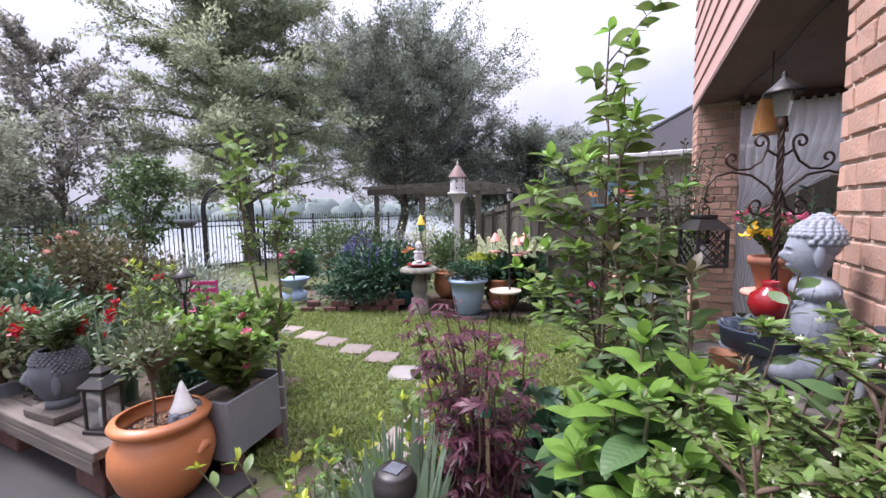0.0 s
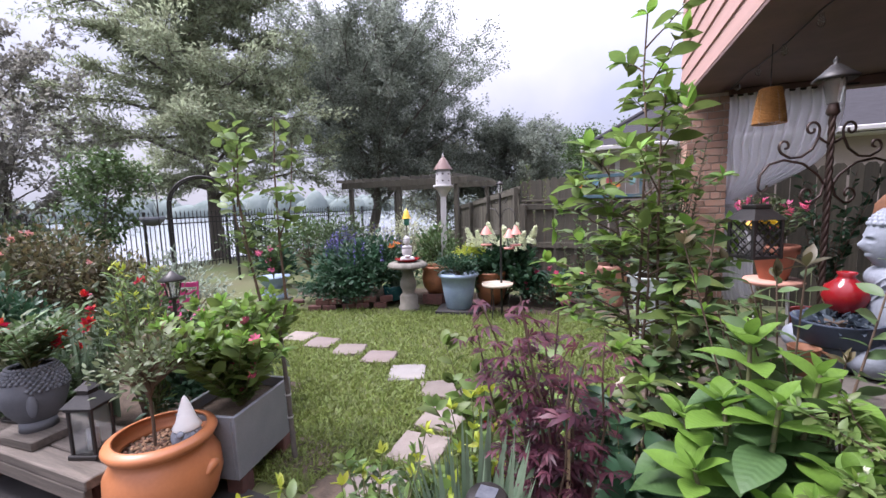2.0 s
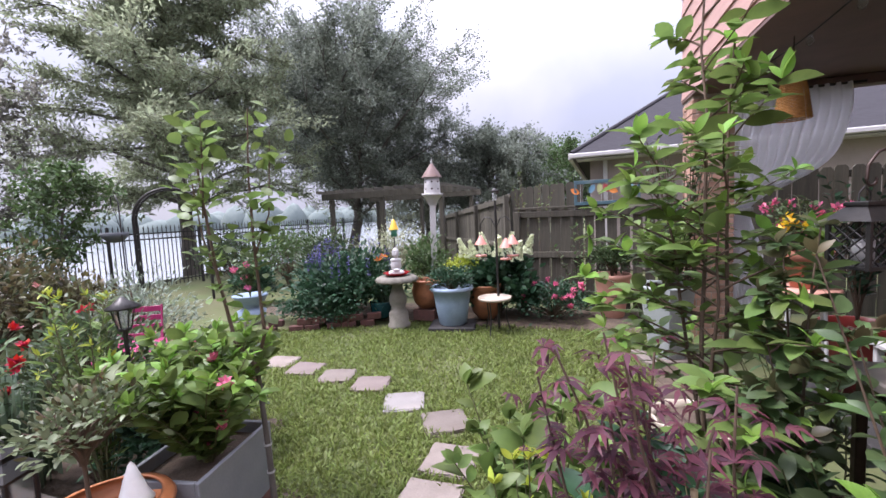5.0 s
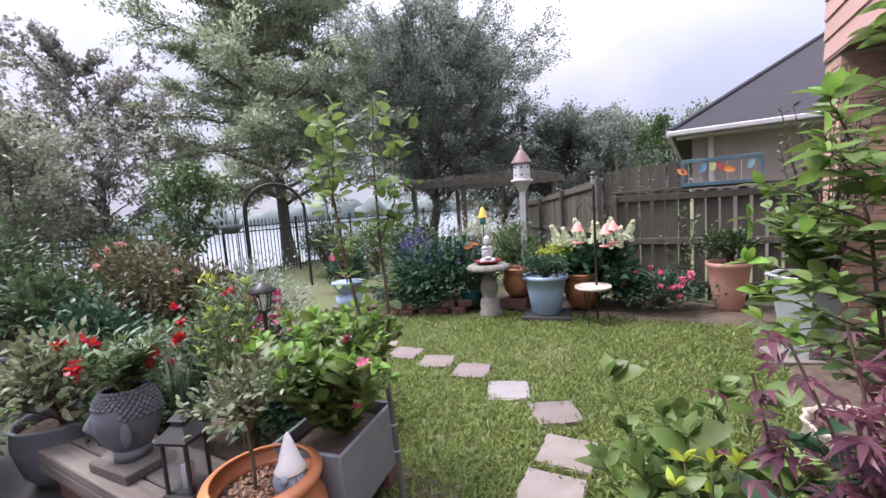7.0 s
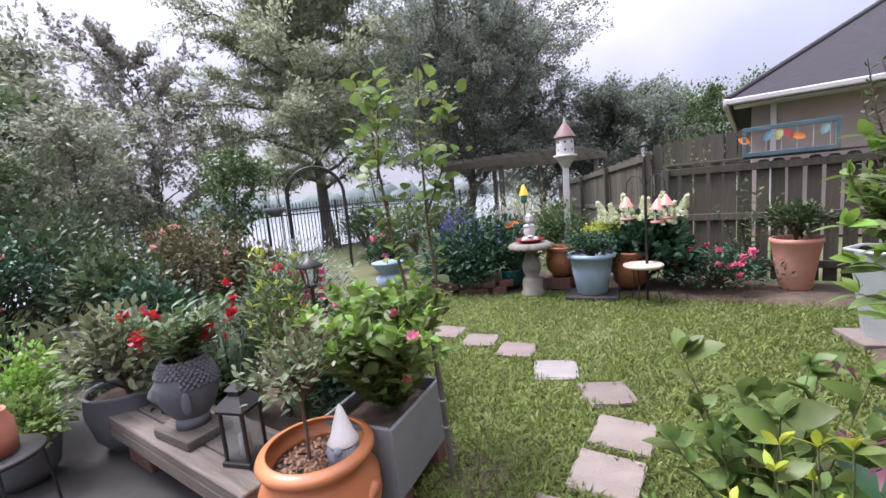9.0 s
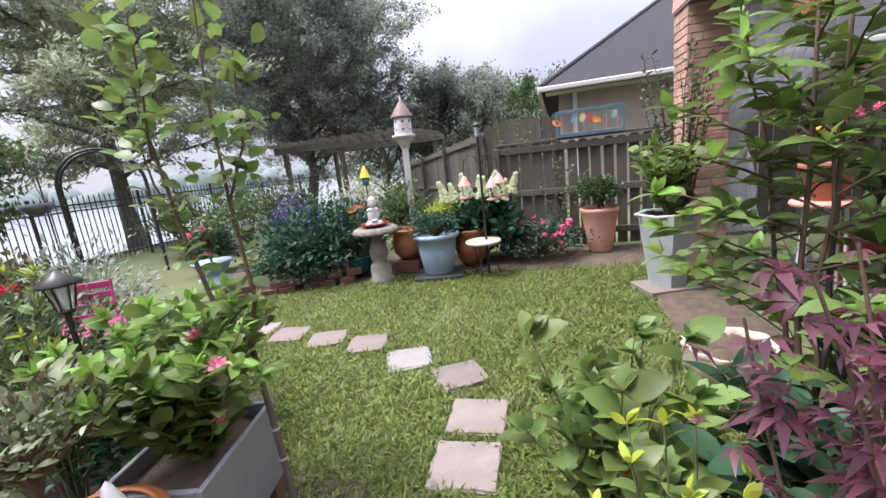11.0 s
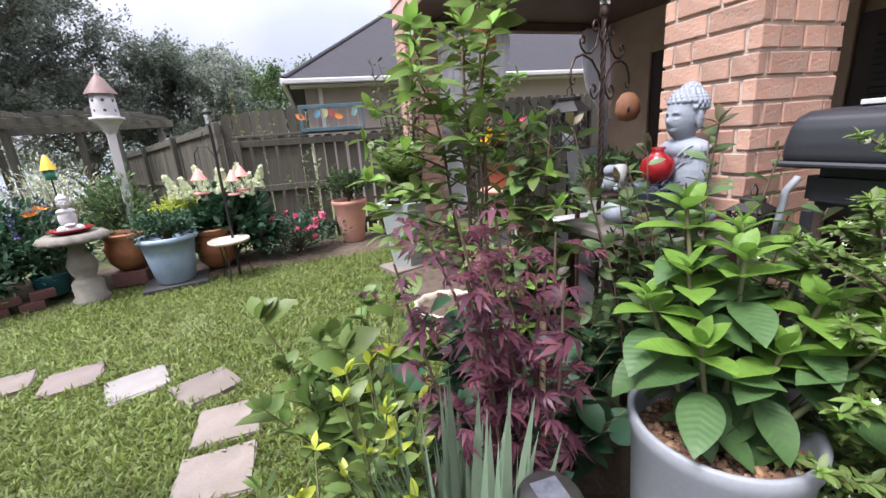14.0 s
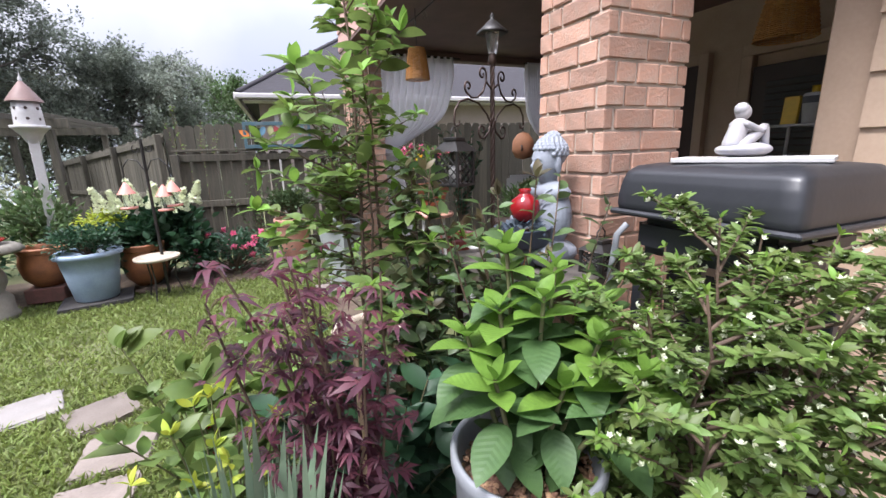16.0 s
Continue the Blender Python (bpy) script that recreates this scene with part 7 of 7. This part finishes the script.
stemmy("broad_shrub", "dark green shrub beside the bed", "plant", (-0.95, 1.45, 0.02), 0.5, 0.3, 26, 14, 0.085, OVAL, L_MID, STEM, 95, tips=L_FRESH, start=0.15)
stemmy("broad_shrub", "pale green trailing shrub at the patio edge", "plant", (-0.78, 1.12, 0.02), 0.74, 0.36, 30, 16, 0.068, OVAL, L_FRESH, STEM, 96, tips=L_YELLOW, start=0.15)
branched("tall_shrub", "tall leafy shrub on slender stems by the porch", (-0.02, 2.3, 0.02), ((0.04, 0.12, 2.38), (0.12, 0.02, 2.1), (-0.1, 0.1, 1.75), (0.02, -0.06, 1.5)), 0.34, (0.52, 0.2), 64, 10, 0.112, leaf_shape(0.5, 5, 0.3), L_FRESH, L_BRIGHT, 97)
branched("tall_shrub", "loose reddish-tipped shrub beside the lantern", (0.13, 2.05, 0.02), ((0.04, 0.02, 1.45), (0.0, 0.06, 1.35), (-0.06, -0.05, 1.1)), 0.4, (0.2, 0.08), 30, 8, 0.085, BROAD, L_MID, L_RED, 98, 0.008)
stemmy("laurel_sprig", "young sprigs with glossy oval leaves before the statue", "plant", (0.4, 1.5, 0.3), 1.12, 0.28, 16, 18, 0.085, OVAL, L_MID, TWIG, 99, r=0.006, start=0.55, out=0.9, rise=0.15)
branched("jasmine", "loose shrub with narrow glossy leaves and tiny cream flowers", (0.52, 1.02, 0.05), ((0.02, 0.05, 1.27), (0.14, -0.08, 1.24), (-0.16, -0.04, 1.16), (0.2, 0.1, 1.22), (0.04, 0.16, 1.18), (0.32, -0.02, 1.14), (-0.1, 0.08, 1.08), (0.1, -0.2, 1.14), (0.3, -0.18, 1.05), (-0.2, -0.14, 0.98), (0.4, -0.1, 0.9)), 0.22, (0.3, 0.17), 300, 78, 0.035, leaf_shape(0.38), L_FRESH, L_BRIGHT, 101, 0.009)
jas = bpy.data.objects["jasmine"]
rng = np.random.default_rng(102)
jl = [c for c in jas.children if c.name.startswith("foliage")]
jv = np.array([v.co for c in jl for v in c.data.vertices])
jp = jv[rng.integers(0, len(jv), 1900)] + rng.normal(0, 0.008, (1900, 3))
part("flowers", scatter(BLOOM, jp, rng.normal(0, 1, (1900, 3)) + np.array([0, 0, 0.6]), 0.0085 * rng.uniform(0.7, 1.3, 1900), rng, 1.0), P_WHITE, jas, "tiny cream flowers")["kind"] = "stuff"
pot("cobalt_pot", "cobalt blue glazed pot under the jasmine", (0.47, 1.0, 0.03), [(0.12, 0), (0.16, 0.1), (0.2, 0.3), (0.19, 0.38), (0.2, 0.4)], COBALT)

stemmy("laurel_sprig", "thin sprigs with reddish young leaves by the table", "plant", (0.3, 1.6, 0.02), 1.42, 0.24, 11, 20, 0.08, OVAL, L_MID, TWIG, 103, r=0.006, start=0.5, out=0.9, rise=0.1, tips=L_RED)
stemmy("porch_shrub", "dark leafy shrub filling the bed beneath the table", "plant", (0.3, 2.05, 0.04), 0.85, 0.4, 30, 18, 0.1, OVAL, L_SHRUB, STEM, 104, start=0.1)
stemmy("porch_shrub", "dark leafy shrub before the brick column", "plant", (0.42, 2.75, 0.04), 0.95, 0.35, 26, 18, 0.09, OVAL, L_MID, STEM, 105, start=0.1)
sl_ = thing("solar_light", "round black solar light on a stake", "lamp", pose(-0.39, 1.06, 0))
part("stake", tubes([([(0, 0, 0), (0, 0, 0.4), (0, 0, 0.82)], 0.01)], 8), IRON, sl_)
part("head", lathe([(0.001, 0.8), (0.042, 0.808), (0.058, 0.828), (0.06, 0.858), (0.053, 0.866), (0.05, 0.88), (0.044, 0.888), (0.001, 0.89)], 28), IRON, sl_)
part("solar_cell", box(0.046, 0.046, 0.003, (0, 0, 0.8895), 0.0005), SOLARCELL, sl_, "dark ribbed solar cell", smooth=False)

# plants on and behind the bench
stemmy("begonia", "trailing grassy plant with red flowers in the head planter", "plant", (-3.15, 1.28, 0.7), 0.36, 0.28, 30, 20, 0.085, LONG, L_MID, STEM, 111, flowers=(P_RED, 10, 0.05, BLOOM, "red flowers"))
bush("variegated_shrub", "cream-edged variegated shrub in a ribbed pot", "plant", (-4.05, 1.25, 0.35), (0.34, 0.3, 0.3), 900, 0.075, OVAL, L_VAR, 112, 30)
pot("ribbed_pot", "dark grey ribbed round pot on the patio", (-4.05, 1.25, 0.03), [(0.14, 0), (0.21, 0.1), (0.25, 0.28), (0.24, 0.38), (0.25, 0.4)], HEADGREY, 48, 0.012, 24)
strap_clump("iris", "sword-leaved clump behind the bench", (-3.75, 1.75, 0.03), 90, 0.2, 0.6, 1.0, 0.02, L_STRAP, 113, 0.25)
bush("rose_bush", "dark-leaved rose bush with deep red blooms", "plant", (-3.35, 1.95, 0.03), (0.42, 0.35, 0.58), 1700, 0.055, OVAL, L_SHRUB, 114, 40, flowers=(P_RED, 7, 0.05, BLOOM, "deep red roses"))
bush("silver_shrub", "soft silver-grey shrub behind the roses", "plant", (-4.9, 3.3, 0.0), (0.5, 0.45, 0.55), 1500, 0.07, LONG, L_SILVER, 115, 30)
bush("flower_clump", "mixed border plants with pink blooms", "plant", (-3.1, 2.4, 0.03), (0.5, 0.4, 0.36), 1500, 0.075, OVAL, L_SHRUB, 116, 34, flowers=(P_PINK, 9, 0.04, BLOOM, "pink flowers"), tips=L_FRESH)
bl = pot("low_bowl", "wide dark grey planting bowl raised behind the patio", (-5.9, 1.75, 0.3), [(0.25, 0), (0.4, 0.08), (0.48, 0.2), (0.5, 0.25)], HEADGREY, 40)
tagged(part("plinth", lathe([(0.001, 0.03), (0.3, 0.03), (0.28, 0.3), (0.001, 0.3)], 24, at=(-5.9, 1.75, 0)), CONCRETE_SHADED), "grey plinth under the bowl", "plinth")
bush("bowl_plants", "dark foliage filling the low bowl", "plant", (-5.9, 1.75, 0.5), (0.5, 0.45, 0.35), 1200, 0.09, OVAL, L_SHRUB, 117, 26)
bs_ = thing("wire_stand", "round black wire plant stand on the patio", "stand", pose(-3.62, 0.58, 0.03))
part("top", lathe([(0.001, 0.4), (0.19, 0.4), (0.2, 0.41), (0.19, 0.425), (0.001, 0.42)], 28), IRON, bs_)
for k in range(4):
    a = k * 1.571
    part("leg", tubes([([(0.17 * math.cos(a), 0.17 * math.sin(a), 0.4), (0.19 * math.cos(a), 0.19 * math.sin(a), 0.2), (0.2 * math.cos(a), 0.2 * math.sin(a), 0)], 0.007)], 5), IRON, bs_)
tagged(placed(part("terracotta_jar", lathe([(0.001, 0), (0.1, 0), (0.105, 0.08), (0.1, 0.16), (0.08, 0.2), (0.085, 0.215), (0.07, 0.212), (0.07, 0.19), (0.085, 0.14), (0.001, 0.03)], 32), TERRAM), pose(-3.62, 0.58, 0.455)), "plain terracotta jar on the wire stand", "jar")
pot("round_pot", "grey round pot with a clipped bush", (-4.15, 0.72, 0.03), [(0.1, 0), (0.16, 0.08), (0.18, 0.2), (0.185, 0.24)], HEADGREY)
bush("clipped_bush", "bright green clipped ball bush", "plant", (-4.15, 0.72, 0.24), (0.24, 0.24, 0.15), 1000, 0.05, OVAL, L_FRESH, 118, 24)
bush("clipped_bush", "bright yellow-green clipped bush behind the patio", "plant", (-4.7, 0.85, 0.0), (0.3, 0.3, 0.36), 1300, 0.05, OVAL, L_BRIGHT, 119, 26)

bush("shade_shrub", "dark green leafy shrub behind the trough", "plant", (-2.75, 2.0, 0.03), (0.34, 0.26, 0.34), 1500, 0.07, OVAL, L_DEEP, 120, 30)
bush("shade_shrub", "dark leafy shrub behind the plank bench", "plant", (-3.75, 1.5, 0.03), (0.34, 0.22, 0.34), 1400, 0.07, OVAL, L_SHRUB, 136, 30)

bush("shade_shrub", "dark dense shrub at the back of the patio", "plant", (-4.85, 1.75, 0.03), (0.5, 0.36, 0.5), 2200, 0.075, OVAL, L_DEEP, 137, 40)

# border bushes
bush("salvia_bush", "large dark green bush with blue flower spikes", "plant", (-4.15, 5.95, 0.0), (0.85, 0.7, 0.5), 4800, 0.1, OVAL, L_DEEP, 121, 70, spikes=(P_BLUE, 34, 0.26))
bush("white_shrub", "pale cream-flecked shrub in the border", "plant", (-4.1, 7.4, 0.0), (0.8, 0.6, 0.72), 3000, 0.075, LONG, leafmat("pale_flecked_leaf", (0.38, 0.37, 0.25), (0.18, 0.22, 0.11), 0.5, 0.3), 122, 60)
bush("green_shrub", "mid-green shrub beside the bird house post", "plant", (-3.0, 6.55, 0.0), (0.42, 0.4, 0.6), 1500, 0.09, OVAL, L_MID, 123, 40)
bush("low_hedge", "dark low leafy hedge at the border's edge", "plant", (-4.35, 5.45, 0.0), (0.7, 0.35, 0.24), 2200, 0.06, OVAL, L_DEEP, 124, 40)
bush("box_bush", "dark clipped bush in the pale blue pot", "plant", (-2.35, 5.72, 0.5), (0.27, 0.27, 0.19), 1400, 0.05, OVAL, L_DEEP, 125, 30)
bush("golden_bush", "yellow-green bush behind the pots", "plant", (-2.35, 6.3, 0.62), (0.24, 0.22, 0.17), 800, 0.055, OVAL, L_YELLOW, 126, 20)
bush("oakleaf_hydrangea", "broad-leaved shrub with white flower cones", "plant", (-1.85, 6.35, 0.0), (0.55, 0.42, 0.46), 1500, 0.13, BROAD, L_DEEP, 127, 34)
cones = bpy.data.objects["oakleaf_hydrangea"]
rng = np.random.default_rng(6)
for k in range(9):
    c = np.array([-0.42 + 0.105 * k + rng.uniform(-0.03, 0.03), rng.uniform(-0.3, 0.05), 0.9 + rng.uniform(-0.05, 0.12)])
    f = rng.uniform(0, 1, 90)
    a = rng.uniform(0, 2 * math.pi, 90)
    Q = c + np.stack([np.cos(a) * 0.085 * (1 - f) + (k - 4) * 0.025 * f, np.sin(a) * 0.085 * (1 - f), f * 0.27], -1)
    part("flower_cone", scatter(BLOOM, Q, np.stack([np.cos(a), np.sin(a), np.full(90, 0.4)], -1), 0.042, rng, 0.5), P_WHITE, cones, "creamy white flower cone")
bush("rose_bush", "low rose bush covered in pink blooms", "plant", (-1.05, 6.3, 0.0), (0.5, 0.4, 0.3), 1700, 0.055, OVAL, L_DEEP, 128, 40, flowers=(P_PINK, 16, 0.055, BLOOM, "bright pink roses"))
bush("rose_bush", "low rose bush with pale pink blooms", "plant", (-1.5, 6.4, 0.0), (0.25, 0.25, 0.26), 600, 0.055, OVAL, L_DEEP, 129, 20, flowers=(P_BLUSH, 6, 0.05, BLOOM, "pale pink roses"))
bush("potted_shrub", "rounded shrub in the tall pink pot", "plant", (-0.3, 6.55, 0.6), (0.3, 0.3, 0.22), 1100, 0.07, OVAL, L_SHRUB, 130, 30)
stemmy("potted_shrub", "loose leafy shrub in the six-sided pot", "plant", (0.17, 5.05, 0.65), 0.75, 0.35, 18, 16, 0.14, BROAD, L_FRESH, STEM, 131)
stemmy("climber", "climbing shrub at the far brick column", "plant", (0.35, 5.35, 0.0), 2.3, 0.35, 26, 40, 0.065, OVAL, L_SHRUB, TWIG, 132, r=0.01, start=0.25)
stemmy("fence_climber", "thin leafy climber on the board fence", "plant", (-0.75, 6.9, 0.0), 1.5, 0.45, 9, 22, 0.07, OVAL, L_MID, TWIG, 133, r=0.006)
stemmy("fence_climber", "bare twiggy shrub rising above the fence", "plant", (-1.55, 7.5, 0.0), 2.3, 0.5, 14, 14, 0.05, OVAL, L_FRESH, TWIG, 134, r=0.008, start=0.6)
strap_clump("daylily", "orange daylily in the border", (-3.5, 6.0, 0.0), 40, 0.1, 0.5, 0.95, 0.016, L_STRAP, 135, 0.2)
part("flower", scatter(petals(6, 0.45, 0.5), [(0.02, -0.1, 0.97), (-0.08, -0.08, 0.92)], [(0.3, -1, 0.3), (-0.5, -1, 0.2)], 0.09, np.random.default_rng(1)), P_ORANGE, bpy.data.objects["daylily"], "orange flower")

# shrubs before the iron fence
for k, (x, y, rx, rz, mm) in enumerate(((-7.2, 0.2, 1.0, 0.85, L_SHRUB), (-7.4, 1.6, 0.9, 0.95, L_SHRUB), (-7.0, 2.9, 0.9, 0.75, L_RED), (-6.6, -1.2, 1.1, 0.9, L_SHRUB), (-5.7, 0.35, 0.7, 0.55, L_SHRUB), (-5.3, -0.6, 0.7, 0.5, L_DEEP), (-6.9, 1.0, 0.8, 0.8, L_DEEP), (-8.7, 3.4, 0.8, 0.8, L_SHRUB), (-9.6, 4.3, 0.7, 0.6, L_SILVER), (-6.2, 3.4, 0.6, 0.5, L_RED), (-8.9, 8.0, 0.8, 0.7, L_SHRUB), (-7.4, 8.2, 0.9, 0.7, L_MID), (-5.8, 7.6, 0.7, 0.7, L_SHRUB), (-6.6, 6.4, 0.4, 0.4, L_DEEP))):
    bush("border_shrub", "dense mixed garden shrub before the iron fence", "shrub", (x, y, 0), (rx, rx * 0.8, rz), 2600, 0.085, OVAL, mm, 200 + k, 55, group="shrubs along the lake fence",
         flowers=(P_BLUSH, 10, 0.05, BLOOM, "pale pink flowers") if k in (0, 2, 6) else None)
hb = thing("hanging_basket", "dark hanging basket on a tall iron crook", "hanging basket", pose(-7.9, 4.85, 0))
part("crook", tubes([([(0.18, 0, 0), (0.18, 0, 1.2), (0.18, 0, 2.0), (0.12, 0, 2.12), (0.0, 0, 2.1), (0, 0, 2.0)], 0.012)], 6), IRON, hb)
part("basket", lathe([(0.001, 1.35), (0.1, 1.37), (0.18, 1.45), (0.2, 1.52), (0.19, 1.52), (0.001, 1.46)], 20), HEADGREY, hb)
for k in range(3):
    a = k * 2.094
    part("chain", tubes([([(0.19 * math.cos(a), 0.19 * math.sin(a), 1.52), (0.1 * math.cos(a), 0.1 * math.sin(a), 1.76), (0, 0, 2.0)], 0.004)], 4), IRON, hb)

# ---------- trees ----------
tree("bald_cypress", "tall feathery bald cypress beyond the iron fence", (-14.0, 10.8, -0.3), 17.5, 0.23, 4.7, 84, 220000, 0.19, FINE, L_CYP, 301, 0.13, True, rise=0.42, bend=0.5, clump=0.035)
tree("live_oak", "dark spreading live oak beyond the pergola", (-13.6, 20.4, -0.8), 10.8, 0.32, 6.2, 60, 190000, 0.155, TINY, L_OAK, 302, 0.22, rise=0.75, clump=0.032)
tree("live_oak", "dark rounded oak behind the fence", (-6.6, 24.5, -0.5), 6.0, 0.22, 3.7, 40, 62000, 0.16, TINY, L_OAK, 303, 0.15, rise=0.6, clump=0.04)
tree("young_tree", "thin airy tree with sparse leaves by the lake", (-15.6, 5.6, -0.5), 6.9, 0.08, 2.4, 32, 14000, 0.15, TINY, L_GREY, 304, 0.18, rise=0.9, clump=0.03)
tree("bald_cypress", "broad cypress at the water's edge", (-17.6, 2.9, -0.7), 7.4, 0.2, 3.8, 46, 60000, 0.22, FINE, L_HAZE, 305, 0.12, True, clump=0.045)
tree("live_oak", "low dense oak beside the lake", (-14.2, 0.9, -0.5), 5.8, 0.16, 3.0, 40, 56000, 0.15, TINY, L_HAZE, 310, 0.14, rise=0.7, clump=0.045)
tree("young_tree", "small leafy tree before the iron fence", (-9.3, 4.6, 0), 2.7, 0.05, 0.75, 20, 4600, 0.1, OVAL, L_MID, 306, 0.3, rise=0.8, clump=0.09)
tree("crape_myrtle", "small leafy tree at the patio's edge", (-9.0, 0.6, 0), 3.0, 0.05, 1.2, 26, 9000, 0.1, OVAL, L_MID, 307, 0.2, rise=0.9, clump=0.09)
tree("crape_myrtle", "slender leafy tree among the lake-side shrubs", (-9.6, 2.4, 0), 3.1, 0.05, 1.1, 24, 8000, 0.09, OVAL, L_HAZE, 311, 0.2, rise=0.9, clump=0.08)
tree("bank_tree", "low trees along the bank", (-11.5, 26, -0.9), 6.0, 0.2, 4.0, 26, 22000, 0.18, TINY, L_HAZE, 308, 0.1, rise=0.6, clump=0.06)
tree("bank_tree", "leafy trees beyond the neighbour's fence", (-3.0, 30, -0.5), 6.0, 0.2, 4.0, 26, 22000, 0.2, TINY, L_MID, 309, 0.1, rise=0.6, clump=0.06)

# ---------- lawn blades ----------
rng = np.random.default_rng(500)
n = 190000
gxp = rng.uniform(-6.5, 0.5, n)
gyp = 1.8 + 4.6 * rng.uniform(0, 1, n) ** 1.3
keep = ~((gxp < -2.5) & (gyp < 2.6)) & ~((gxp > -1.7) & (gyp < 2.05)) & ~((gyp > 5.0 + 0.35 * (gxp + 4.9)) & (gxp < -3.3)) & (gyp < 5.85 + 0.42 * np.clip((gxp + 1.9) / 0.8, 0, 1)) & ~((gxp > 0.0) & (gyp < 5.0))
for sx, sy, yaw, tone in STONES:
    keep &= (np.abs(gxp - sx) > 0.165) | (np.abs(gyp - sy) > 0.155)
dens = np.array([noise.noise(Vector((a * 1.3, b * 1.3, 0))) for a, b in zip(gxp, gyp)])
keep &= dens > rng.uniform(-1.1, 0.05, n)
gxp, gyp = gxp[keep], gyp[keep]
m = len(gxp)
blade = (np.array([(-0.075, 0, 0), (0.075, 0, 0), (-0.07, 0.55, 0.1), (0.07, 0.55, 0.1), (0, 1, -0.12)], dtype=float), np.array([(0, 1, 3), (0, 3, 2), (2, 3, 4)]))
GD = rng.normal(0, 0.75, (m, 3)); GD[:, 2] = rng.uniform(0.35, 1.1, m)
GP = np.stack([gxp, gyp, np.zeros(m)], -1)
tagged(part("grass", scatter(blade, GP, GD, 0.056 * rng.uniform(0.6, 1.4, m), rng, 0.5), BLADE), "short broad-bladed green lawn grass", "grass", kind="stuff")

pipe = tagged(part("grey_pipe", tubes([([(0, 0, 0), (0.02, 0, 0.6), (0.03, 0.0, 1.0), (0.05, 0.0, 1.2), (0.08, 0.0, 1.235)], 0.0105)], 10), GREYPOT), "bent grey metal pipe standing by the grill", "pipe")
pipe.matrix_basis = pose(0.6, 1.5, 0, 0, 0, -20)
